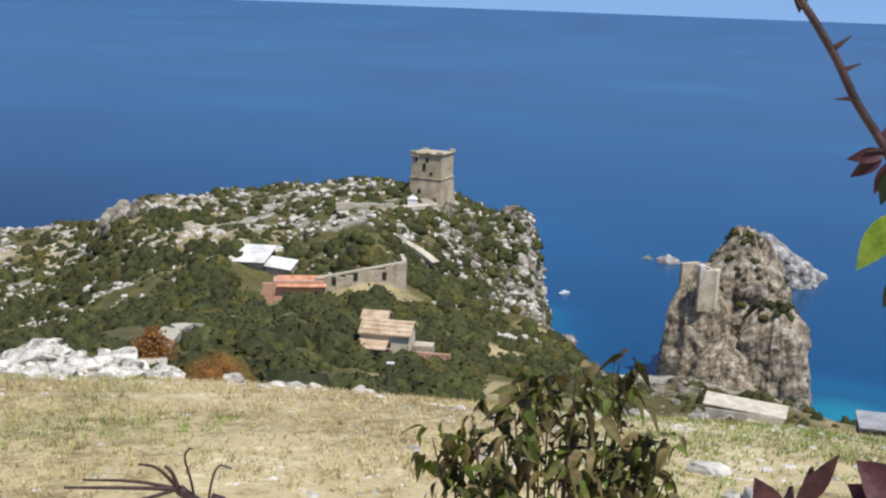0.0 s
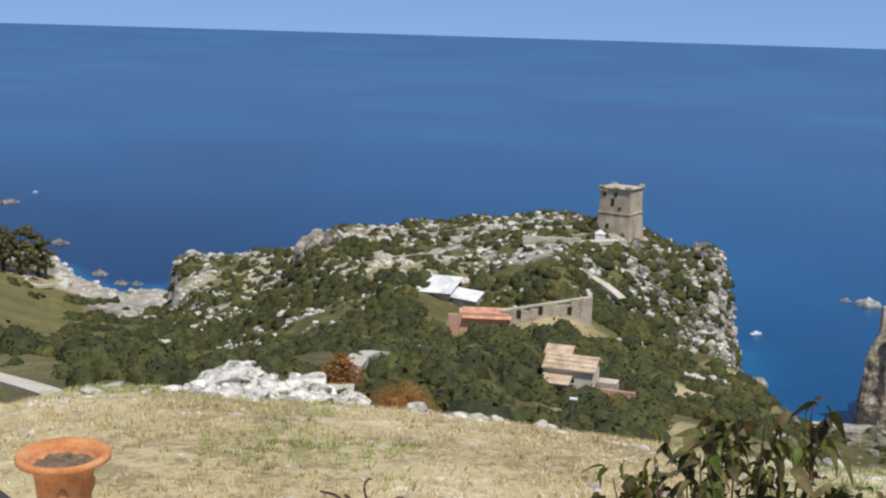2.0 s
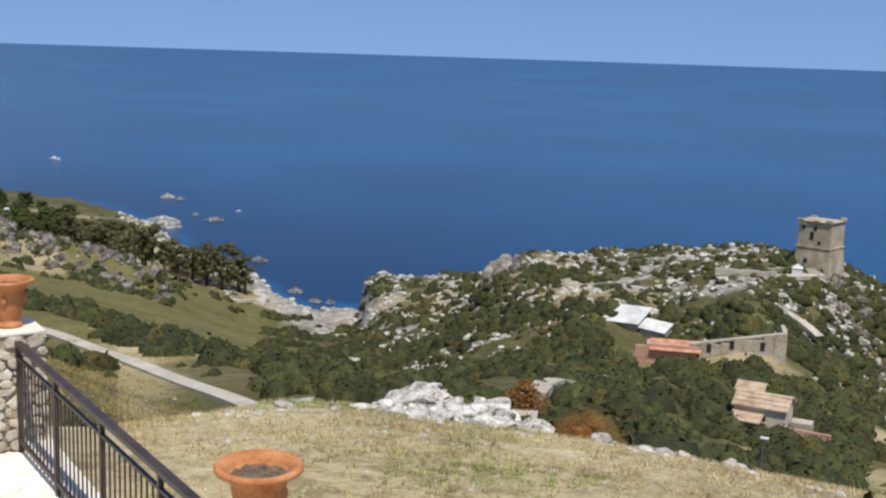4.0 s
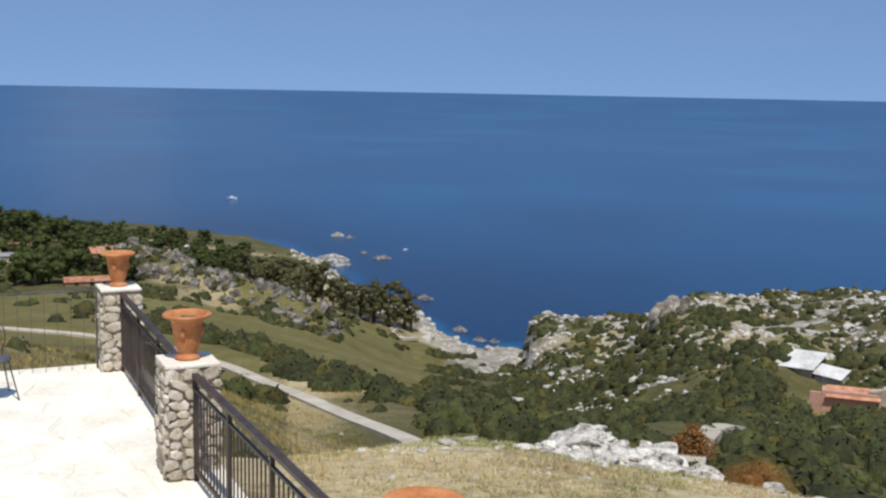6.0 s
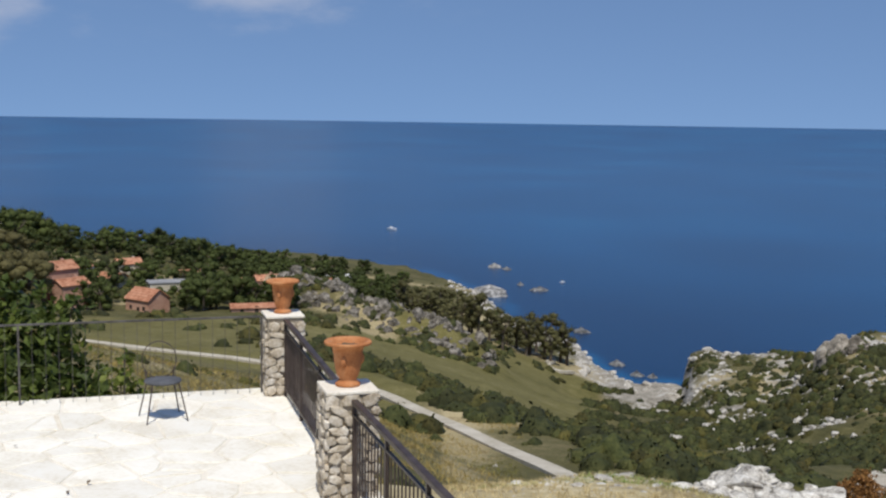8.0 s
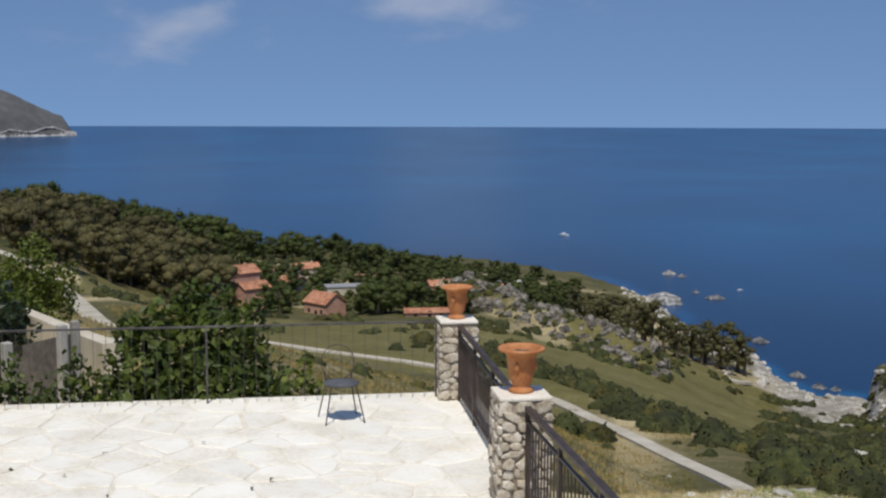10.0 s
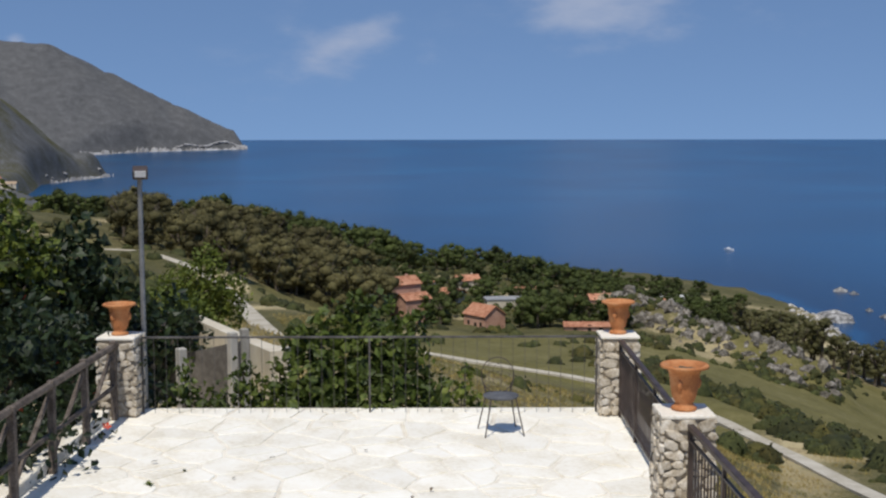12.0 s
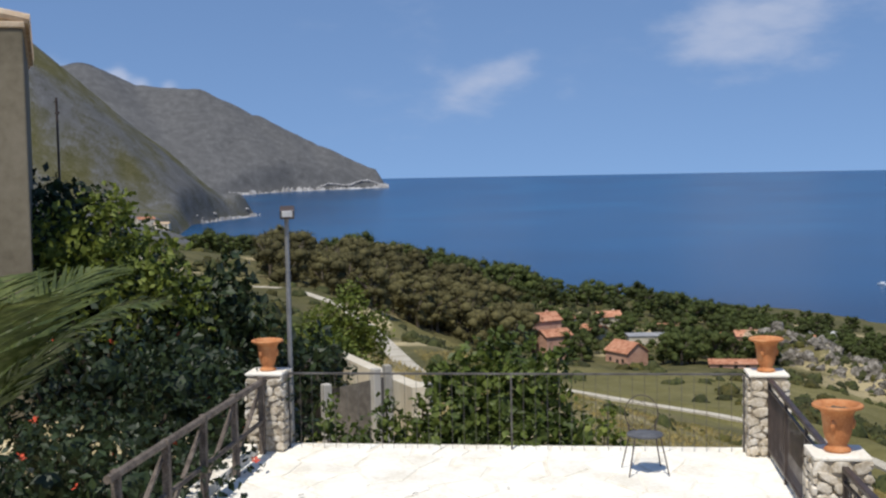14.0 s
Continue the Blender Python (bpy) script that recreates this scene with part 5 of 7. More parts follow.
bx, by = polar(-14.7, 232)
bz = land_at(bx, by)
mat_pale_roof = material("bleached_roof", [(0.36, 0.31, 0.24), (0.49, 0.44, 0.35), (0.60, 0.55, 0.46)], size=2.0, fine=8, bump=0.4, bump_size=0.1)
boathouse = thing("boathouse", "long low boathouse with a pale flat roof", "building", pose(bx, by, bz + 1.3, 0, 0, -18))
part("roof", boxed(16.5, 5.6, 0.45, pose(0, 0, 3.1, 9, 3), 0.1), boathouse, mat_pale_roof)
for i in range(4):
    part("pier", boxed(1.0, 3.6, 6.6, pose(-6.9 + 4.6 * i, 0.2, -3.5), 0.08), boathouse, mat_plaster)
part("rear_wall", boxed(15.5, 0.6, 6.4, pose(0, 1.6, -3.5), 0.05), boathouse, mat_ruin)
part("front_wall", boxed(15.4, 0.5, 6.1, pose(0, -2.75, -3.5), 0.05), boathouse, mat_pale_roof)
part("ramp", boxed(12, 6, 4.4, pose(6, -4.2, -3.6, 0, 9), 0.2), boathouse, mat_track)
mat_yard_stone = material("dark_stone_wall", [(0.08, 0.07, 0.055), (0.16, 0.14, 0.115), (0.25, 0.225, 0.185)], size=1.5, fine=8, bump=0.6, bump_size=0.1)
ux, uy = polar(-21.3, 215)
hut = thing("stone_house", "dark stone house with a flat grey roof by the cove", "house", pose(ux, uy, land_at(ux, uy), 0, 0, -12))
part("wall", boxed(9, 7, 11.4, pose(0, 0, -4), 0.1), hut, mat_yard_stone)
part("roof", boxed(9.8, 7.8, 0.4, pose(0, 0, 7.4, 5), 0.05), hut, mat_grey_roof)
for wx1 in (-2.4, 1.8):
    part("window", boxed(1.1, 0.2, 1.5, pose(wx1, -3.5, 4.4)), hut, mat_opening)


# ---- boats and poles ----
def boat(yaw, r, length, heading, label):
    x, y = polar(yaw, r)
    top = thing("motor_boat", label, "boat", pose(x, y, SEA, 0, 0, heading))
    bm = bmesh.new()
    rows = []
    for k in np.linspace(0, 1, 9):
        half = length * 0.16 * (1 - max(0, k - 0.45) ** 2 * 3.2)
        rows.append([bm.verts.new((length * (k - 0.5), s * half * f, z)) for s, f, z in ((-1, 1, length * 0.13 + 0.05 * k * length), (-1, 0.6, -0.2), (1, 0.6, -0.2), (1, 1, length * 0.13 + 0.05 * k * length))])
    for a, b in zip(rows, rows[1:]):
        for i in range(4):
            bm.faces.new((a[i], a[(i + 1) % 4], b[(i + 1) % 4], b[i]))
    bm.faces.new(rows[0]), bm.faces.new(rows[-1])
    bmesh.ops.recalc_face_normals(bm, faces=bm.faces[:])
    part("hull", bm, top, mat_boat)
    part("cabin", boxed(length * 0.3, length * 0.2, length * 0.16, pose(-length * 0.05, 0, length * 0.13), 0.05), top, mat_boat)
    return top


boat(-5.29, 400, 4.5, 35, "small white motor boat moored below the cliff")
boat(38.77, 1018, 9, 15, "white motor boat far out on the sea")
boat(30.2, 705, 3.5, 60, "small white boat near the rocks")
px0, py0 = polar(3.55, 112)
pz = land_at(px0, py0)
pole = thing("lamp_pole", "thin grey street lamp pole at the farm track", "lamp pole", pose(px0, py0, pz))
tall = -32.6 - pz
part("post", rod(bmesh.new(), (0, 0, -1), (0, 0, tall), 0.09, 0.06), pole, mat_metal)
part("lamp_head", boxed(0.8, 0.35, 0.18, pose(0.1, 0, tall), 0.04), pole, mat_boat, label="white lamp head")


# ---- the terrace ----
mat_flag = material("cream_flagstone", [(0.71, 0.645, 0.52), (0.83, 0.78, 0.675), (0.87, 0.835, 0.75)], size=0.5, fine=9, bump=0.35, bump_size=0.012, spread=0.06, rough=0.8)
mat_mortar = material("pale_mortar", [(0.64, 0.57, 0.45), (0.79, 0.73, 0.62), (0.84, 0.79, 0.69)], size=0.4, fine=12, bump=0.4, bump_size=0.01)
mat_stone = material("pillar_stone", [(0.30, 0.24, 0.165), (0.50, 0.43, 0.33), (0.66, 0.61, 0.53)], size=0.12, fine=6, bump=0.5, bump_size=0.012, spread=0.16)
mat_terracotta = material("terracotta", [(0.36, 0.13, 0.045), (0.50, 0.20, 0.075), (0.56, 0.27, 0.12)], size=0.16, fine=10, bump=0.15, bump_size=0.004, spread=0.05)
mat_soil = material("dry_soil", [(0.05, 0.035, 0.02), (0.13, 0.09, 0.055), (0.24, 0.18, 0.12)], size=0.06, fine=6, bump=0.9, bump_size=0.01)
mat_iron = material("brown_iron", [(0.028, 0.018, 0.013), (0.05, 0.033, 0.026), (0.075, 0.055, 0.045)], size=0.2, fine=12, bump=0.2, bump_size=0.002, rough=0.5, specular=0.5)
mat_grey_iron = material("weathered_grey_iron", [(0.06, 0.055, 0.05), (0.10, 0.09, 0.082), (0.15, 0.14, 0.128)], size=0.2, fine=12, bump=0.2, bump_size=0.002, rough=0.55, metal=0.3)
mat_fence = material("grey_timber", [(0.06, 0.045, 0.035), (0.12, 0.095, 0.075), (0.19, 0.155, 0.125)], size=0.15, fine=8, bump=0.6, bump_size=0.008)
mat_seat = material("dark_seat", [(0.07, 0.072, 0.08), (0.12, 0.122, 0.13)], size=0.1, bump=0.2)
# grey render taken darker to carry the shade on the walls' near faces
mat_yard = material("grey_yard_wall", [(0.085, 0.075, 0.066), (0.14, 0.125, 0.11), (0.205, 0.185, 0.165)], size=1.2, fine=10, bump=0.4, bump_size=0.02)
U, V = Vector((0.797, -0.603, 0)), Vector((-0.603, -0.797, 0))
P1, P2, P3, P0 = Vector((-10.25, 10.55, 0)), Vector((-6.88, 7.935, 0)), Vector((-2.74, 4.93, 0)), Vector((-14.07, 5.46, 0))
TURN = math.degrees(math.atan2(U.y, U.x))


def on_terrace(u, v, z=0.0):
    p = P1 + U * u + V * v
    return Vector((p.x, p.y, z))


mid = on_terrace(8.5, 3.2)
slab = part("terrace_floor", boxed(17.6, 6.9, 2.0, Matrix(), 0.02), None, mat_mortar, pose(mid.x, mid.y, -2.012, 0, 0, TURN))
tagged(slab, "sunlit terrace of cream crazy paving in pale mortar", "floor", kind="structure")


def clip_polygon(poly, p, n):
    """Keeps the side of the line through p against which n points."""
    out = []
    for a, b in zip(poly, poly[1:] + poly[:1]):
        da, db = (a - p).dot(n), (b - p).dot(n)
        if da <= 0:
            out.append(a)
        if da * db < 0:
            out.append(a + (b - a) * (da / (da - db)))
    return out


rnd = random.Random(21)
seeds = []
for i in range(21):
    for j in range(14):
        if rnd.random() < 0.82:
            seeds.append(Vector((-0.1 + i * 0.455 + rnd.uniform(-0.3, 0.3), -0.1 + j * 0.46 + rnd.uniform(-0.3, 0.3))))
for s in seeds:
    poly = [Vector(c) for c in ((-0.22, -0.2), (9.6, -0.2), (9.6, 6.55), (-0.22, 6.55))]
    for o in seeds:
        d = o - s
        if 1e-6 < d.length < 1.7:
            poly = clip_polygon(poly, s + d * 0.5 - d.normalized() * rnd.uniform(0.010, 0.034), d)
            if len(poly) < 3:
                break
    if len(poly) < 3:
        continue
    c = sum(poly, Vector((0, 0))) / len(poly)
    bm = bmesh.new()
    lift = rnd.uniform(-0.004, 0.003)
    rings = [[bm.verts.new(((p.x - c.x) * k, (c.y - p.y) * k, z)) for p in poly] for k, z in ((1.0, -0.03), (1.0, -0.006 + lift), (0.95, lift))]
    for a, b in zip(rings, rings[1:]):
        for i in range(len(poly)):
            bm.faces.new((a[i], a[(i + 1) % len(poly)], b[(i + 1) % len(poly)], b[i]))
    bm.faces.new(rings[-1])
    bmesh.ops.recalc_face_normals(bm, faces=bm.faces[:])
    part("flagstone", bm, slab, mat_flag, pose(c.x - 8.5, -(c.y - 3.2), 2.013))


mat_gap = material("recessed_mortar", [(0.22, 0.175, 0.12), (0.34, 0.285, 0.21), (0.45, 0.39, 0.305)], size=0.2, fine=10, bump=0.5, bump_size=0.01)


def stone_lump(seed):
    rnd_s = random.Random(seed)
    bm = bmesh.new()
    n = rnd_s.choice((6, 7, 8))

    def bulge(c):
        return math.copysign(abs(c) ** 0.85, c)
    turn = rnd_s.uniform(0, 6.28)
    ring = [(bulge(math.cos(2 * math.pi * i / n + turn)) * rnd_s.uniform(0.74, 1.14), bulge(math.sin(2 * math.pi * i / n + turn)) * rnd_s.uniform(0.74, 1.18)) for i in range(n)]
    rows = [[bm.verts.new((x * k, -d, z * k)) for x, z in ring] for k, d in ((1.0, 0.0), (1.0, 0.5), (0.9, 0.88), (0.55, 1.0))]
    for a, b in zip(rows, rows[1:]):
        for i in range(n):
            bm.faces.new((a[i], a[(i + 1) % n], b[(i + 1) % n], b[i]))
    bm.faces.new(rows[-1])
    bmesh.ops.recalc_face_normals(bm, faces=bm.faces[:])
    me = bpy.data.meshes.new("stone")
    bm.to_mesh(me)
    bm.free()
    me.materials.append(mat_stone)
    return me


lumps = [stone_lump(i) for i in range(12)]


def stone_pillar(at, label, seed, height=1.0):
    top = thing("stone_pillar", label, "pillar", at, group="terrace pillars")
    rnd_p = random.Random(seed)
    w = 0.44
    part("core", boxed(w, w, height - 0.03, Matrix(), 0.02), top, mat_gap)
    part("cap", boxed(w + 0.05, w + 0.05, 0.036, pose(0, 0, height - 0.033), 0.014), top, mat_mortar, label="pale mortar cap")
    for side in range(4):
        z = 0.01
        while z < height - 0.1:
            h = rnd_p.uniform(0.065, 0.135)
            x = -w / 2 + rnd_p.uniform(-0.05, 0.01)
            while x < w / 2 - 0.04:
                l = rnd_p.uniform(0.10, 0.25)
                l = min(l, w / 2 + 0.04 - x)
                st = part("stone", lumps[rnd_p.randrange(12)], top)
                st.matrix_local = pose(0, 0, 0, 0, 0, 90 * side) @ Matrix.Translation((x + l / 2, -w / 2 - 0.002, z + h / 2)) @ pose(0, 0, 0, 0, rnd_p.uniform(-28, 28)) @ Matrix.Diagonal((l * 0.53, rnd_p.uniform(0.018, 0.05), h * 0.53, 1))
                x += l
            z += h
    return top


for i, p in enumerate((P0, P1, P2, P3)):
    stone_pillar(pose(p.x, p.y, 0, 0, 0, TURN), "rough fieldstone pillar with pale mortar cap on the terrace", 40 + i, 1.02 if i != 2 else 1.06)

urn_profile = [(0.112, 0.0), (0.115, 0.022), (0.10, 0.034), (0.082, 0.05), (0.08, 0.07), (0.098, 0.095), (0.115, 0.16), (0.125, 0.24), (0.134, 0.32), (0.142, 0.362), (0.17, 0.385), (0.214, 0.398), (0.216, 0.418), (0.205, 0.428), (0.172, 0.42), (0.152, 0.39), (0.145, 0.36)]


def urn(at, label, wide=1.0, tall=1.0):
    top = thing("terracotta_urn", label, "plant pot", at, group="urns on the pillars")
    part("bowl", lathe([(r * wide, z * tall) for r, z in urn_profile]), top, mat_terracotta)
    bm = bmesh.new()
    bmesh.ops.create_circle(bm, cap_ends=True, cap_tris=True, segments=24, radius=0.143 * wide)
    bmesh.ops.subdivide_edges(bm, edges=bm.edges[:], cuts=3, use_grid_fill=True)
    for v in bm.verts:
        v.co.z = 0.37 * tall + 0.02 * noise.noise(v.co * 25)
    part("soil", bm, top, mat_soil)
    for k in range(3):
        a = k * 2.1 + 0.4
        part("garland", lathe([(0.012, -0.05), (0.026, -0.02), (0.028, 0.02), (0.012, 0.05)], 10), top, mat_terracotta, pose(math.cos(a) * 0.126 * wide, math.sin(a) * 0.126 * wide, 0.25 * tall))
    return top


for p, h, w, t in ((P0, 1.02, 0.96, 0.94), (P1, 1.02, 0.98, 0.98), (P2, 1.06, 1.02, 0.98), (P3, 1.02, 1.05, 1.04)):
    urn(pose(p.x, p.y, h + 0.006, 0, 0, 30 * w), "empty terracotta urn standing on a stone pillar", w, t)


def railing(a, b, label, mat, gap, bar, top_w, top_h, height, posts, inset=0.27, foot=0.09):
    d = (b - a).normalized()
    a, b = a + d * inset, b - d * inset
    length = (b - a).length
    top = thing("railing", label, "railing", turned(a.x, a.y, 0, d), group="terrace railings")
    part("handrail", boxed(length, top_w, top_h, pose(length / 2, 0, height), 0.008), top, mat)
    if bar > 0.005:
        part("lower_rail", boxed(length, 0.03, 0.03, pose(length / 2, 0, foot)), top, mat)
        part("upper_rail", boxed(length, 0.03, 0.02, pose(length / 2, 0, height - 0.11)), top, mat)
    me = None
    n = int(length / gap)
    for i in range(1, n):
        at = pose(length * i / n, 0, foot)
        if me is None:
            me = part("bar", rod(bmesh.new(), (0, 0, 0), (0, 0, height - foot - (0.11 if bar > 0.005 else 0)), bar, seg=6), top, mat, at).data
        else:
            part("bar", me, top, None, at)
    for i in range(posts + 1):
        part("post", boxed(0.035 if bar > 0.005 else 0.022, 0.035 if bar > 0.005 else 0.022, height, pose(length * i / posts, 0, 0)), top, mat)
    return top


railing(P1, P2, "dark brown wrought iron railing along the terrace", mat_iron, 0.105, 0.008, 0.06, 0.045, 0.95, 3)
railing(P2, P3, "dark brown wrought iron railing along the terrace", mat_iron, 0.105, 0.008, 0.06, 0.045, 0.95, 4)
railing(P0, P1, "thin weathered grey iron railing at the terrace edge", mat_grey_iron, 0.15, 0.0032, 0.03, 0.026, 0.97, 2, foot=0.0)
kerb = part("edge_kerb", boxed(9.0, 0.22, 0.07, Matrix(), 0.015), None, mat_mortar, pose(*(on_terrace(4.6, -0.12)), 0, 0, TURN))
tagged(kerb, "low pale mortar kerb under the railing", "kerb", kind="structure")

# timber fence from the left pillar towards the house
fence = thing("timber_fence", "weathered grey timber fence with crossed braces", "fence", turned(P0.x, P0.y, 0, U))
for i in range(5):
    x = 0.35 + i * 1.15
    part("post", boxed(0.085, 0.075, 1.0, pose(x, 0.02 * math.sin(i * 3), 0, 0.8 * math.sin(i * 2)), 0.01), fence, mat_fence)
    if i < 4:
        part("brace", rod(bmesh.new(), (x, -0.03, 0.82), (x + 1.15, -0.03, 0.12), 0.028, 0.024, 6), fence, mat_fence)
part("top_rail", rod(bmesh.new(), (0.2, 0, 0.93), (5.2, 0, 0.97), 0.045, 0.04, 8), fence, mat_fence)
part("lower_rail", rod(bmesh.new(), (0.2, 0, 0.42), (5.2, 0, 0.45), 0.03, 0.03, 7), fence, mat_fence)

fence_kerb = part("fence_kerb", boxed(5.4, 0.2, 0.13, Matrix(), 0.02), None, mat_mortar, turned(*(P0 + U * 3.05 + V * 0.16), U))
tagged(fence_kerb, "low whitewashed kerb under the timber fence", "kerb", kind="structure")

# lamp pole beside the left pillar
lp = Vector((*polar(67.68, 15.35), 0))
lamp = thing("floodlight_pole", "grey metal pole with a square floodlight", "lamp pole", pose(lp.x, lp.y, -1.06, 0, 0, 67))
part("post", rod(bmesh.new(), (0, 0, 0), (0, 0, 4.05), 0.042, 0.032, 10), lamp, mat_metal)
head = part("lamp_head", boxed(0.19, 0.16, 0.13, pose(0.01, -0.06, 4.08, 24), 0.015), lamp, mat_iron, label="dark square floodlight housing")
part("glass", boxed(0.14, 0.012, 0.085, pose(0.01, -0.148, 4.085, 24)), head, mat_boat, label="pale lamp glass")
part("bracket", boxed(0.03, 0.05, 0.16, pose(0.01, 0.0, 3.98)), lamp, mat_metal)


# chair
def garden_chair(at):
    top = thing("garden_chair", "dark metal garden chair with a round wire back", "chair", at)
    part("seat", lathe([(0.20, 0.0), (0.215, 0.012), (0.21, 0.03), (0.10, 0.036)], 24), top, mat_seat, pose(0, 0, 0.43))
    for sx, sy in ((-1, -1), (1, -1), (1, 1), (-1, 1)):
        part("leg", rod(bmesh.new(), (sx * 0.15, sy * 0.15, 0.44), (sx * 0.235, sy * 0.225, 0.0), 0.009, 0.008, 8), top, mat_iron)
    back = part("backrest", bmesh.new(), top, mat_iron)
    bm = bmesh.new()
    rings = []
    ring = [(0.20 * math.cos(a), 0.19 + 0.04 * math.sin(a), 0.66 + 0.21 * math.sin(a)) for a in np.linspace(0, 2 * math.pi, 25)]
    for i in range(24):
        a = 2 * math.pi * i / 24
        out = Vector((math.cos(a), 0.2 * math.sin(a), math.sin(a))).normalized()
        rings.append([bm.verts.new(Vector(ring[i]) + (out * math.cos(k * math.pi / 3) + Vector((0, 1, 0)) * math.sin(k * math.pi / 3)) * 0.006) for k in range(6)])
    for p, q in zip(rings, rings[1:] + rings[:1]):
        for k in range(6):
            bm.faces.new((p[k], p[(k + 1) % 6], q[(k + 1) % 6], q[k]))
    bm.to_mesh(back.data)
    bm.free()
    for k in range(4):
        bm, rows = bmesh.new(), []
        for i in range(18):
            a = 2 * math.pi * i / 18
            rows.append([bm.verts.new(((0.11 + 0.0025 * math.cos(t)) * math.cos(a) + (0.05 if k % 2 else -0.05), 0.19 + 0.0025 * math.sin(t), 0.66 + (0.05 if k > 1 else -0.05) + (0.10 + 0.0025 * math.cos(t)) * math.sin(a))) for t in (0, 1.26, 2.51, 3.77, 5.03)])
        for p, q in zip(rows, rows[1:] + rows[:1]):
            for j in range(5):
                bm.faces.new((p[j], p[(j + 1) % 5], q[(j + 1) % 5], q[j]))
        part("scroll", bm, back, mat_iron)
    for s in (-1, 1):
        part("back_post", rod(bmesh.new(), (s * 0.15, 0.15, 0.43), (s * 0.17, 0.19, 0.56), 0.010, seg=7), top, mat_iron)
    return top


garden_chair(pose(-10.36, 8.69, 0.004, 0, 0, 62))

# yard walls beyond the terrace
def yard_wall(points, heights, thick, mat, label):
    top = thing("yard_wall", label, "wall")
    for (a, b), (h0, h1) in zip(zip(points, points[1:]), zip(heights, heights[1:])):
        a, b = Vector((*a, 0)), Vector((*b, 0))
        d = b - a
        n = Vector((-d.y, d.x, 0)).normalized() * thick / 2
        bm = bmesh.new()
        v = [bm.verts.new(p) for p in (a + n, a - n, b - n, b + n)]
        low = min(land_at(a.x, a.y), land_at(b.x, b.y)) - 1
        for q in v:
            q.co.z = low
        w = [bm.verts.new((q.co.x, q.co.y, h0 if i < 2 else h1)) for i, q in enumerate(v)]
        bm.faces.new(v[::-1]), bm.faces.new(w)
        for i in range(4):
            bm.faces.new((v[i], v[(i + 1) % 4], w[(i + 1) % 4], w[i]))
        part("wall_section", bm, top, mat)
    return top


def spot(yaw, r):
    return polar(yaw, r)


yard_wall([spot(67.6, 22), spot(65.8, 21), spot(63.3, 20)], [-0.65, -0.38, -0.02], 0.3, mat_yard, "grey rendered yard wall with sloping top")
yard_wall([spot(68.3, 30), spot(66.2, 31), spot(64.8, 32)], [-1.0, -1.2, -1.5], 0.3, mat_yard, "grey rendered garden wall")
yard_wall([spot(65.3, 34), spot(63.4, 28), spot(61.1, 22)], [-1.65, -1.19, -0.57], 0.35, mat_plaster, "cream plastered boundary wall stepping down the slope")
for yaw, r, h in ((63.4, 18.6, 0.4), (65.9, 18, 0.28), (62.8, 21, 0.05)):
    x, y = polar(yaw, r)
    gz0 = land_at(x, y) - 0.2
    ob = part("gate_post", boxed(0.14, 0.14, h - gz0, Matrix(), 0.02), None, mat_concrete, pose(x, y, gz0))
    tagged(ob, "short concrete gate post in the overgrown yard", "post", "gate posts")

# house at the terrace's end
# cream plaster darkened: the shade on this wall is put into its colour
mat_shaded_plaster = material("shaded_plaster", [(0.125, 0.105, 0.072), (0.17, 0.145, 0.10), (0.21, 0.18, 0.13)], size=1.6, fine=10, bump=0.2, bump_size=0.01)
cx, cy = polar(79.62, 19)
home = thing("neighbour_house", "cream plastered house with tiled eaves beside the garden", "house", turned(cx, cy, 0, (-0.2, -1, 0)))
part("wall", boxed(9, 7, 7.9, pose(4.5, -3.5, -2), 0.03), home, mat_shaded_plaster)
part("eaves", boxed(9.06, 7.06, 0.10, pose(4.5, -3.5, 5.9), 0.02), home, mat_old_tile)
for i in range(24):
    part("roof_tile", rod(bmesh.new(), (-0.1, -0.1 - i * 0.3, 6.04), (1.2, -0.1 - i * 0.3, 6.3), 0.09, 0.09, 8), home, mat_old_tile)
part("window", boxed(0.9, 0.1, 1.5, pose(2.4, 0.02, 2.2)), home, mat_opening, label="dark shuttered window")
ax, ay = polar(78.2, 26)
mast = thing("aerial_mast", "thin dark aerial mast above the trees", "mast", pose(ax, ay, -1.0))
part("post", rod(bmesh.new(), (0, 0, 0), (0, 0, 6.3), 0.035, 0.025), mast, mat_iron)
part("aerial", boxed(0.3, 0.04, 0.05, pose(0.02, 0, 5.95)), mast, mat_iron)
part("aerial", boxed(0.2, 0.04, 0.04, pose(-0.05, 0, 6.2)), mast, mat_iron)


# ---- plants and stones near the terrace ----
mat_fig = material("fig_leaves", [(0.028, 0.044, 0.006), (0.070, 0.098, 0.015), (0.150, 0.185, 0.034)], size=0.5, fine=6, bump=0.3, bump_size=0.02, rough=0.55, specular=0.4, thin=0.25)
mat_dark_leaf = material("dark_garden_leaves", [(0.008, 0.015, 0.005), (0.02, 0.034, 0.011), (0.05, 0.075, 0.025)], size=0.6, fine=6, bump=0.3, bump_size=0.02, rough=0.5, specular=0.4, thin=0.25)
mat_lime_leaf = material("yellow_green_leaves", [(0.045, 0.065, 0.008), (0.105, 0.135, 0.018), (0.19, 0.215, 0.04)], size=0.6, fine=6, bump=0.3, bump_size=0.02, rough=0.6, thin=0.25)
mat_dry_leaf = material("browning_leaves", [(0.045, 0.030, 0.010), (0.095, 0.070, 0.022), (0.180, 0.135, 0.048)], size=0.12, fine=5, bump=0.3, bump_size=0.005, rough=0.65)
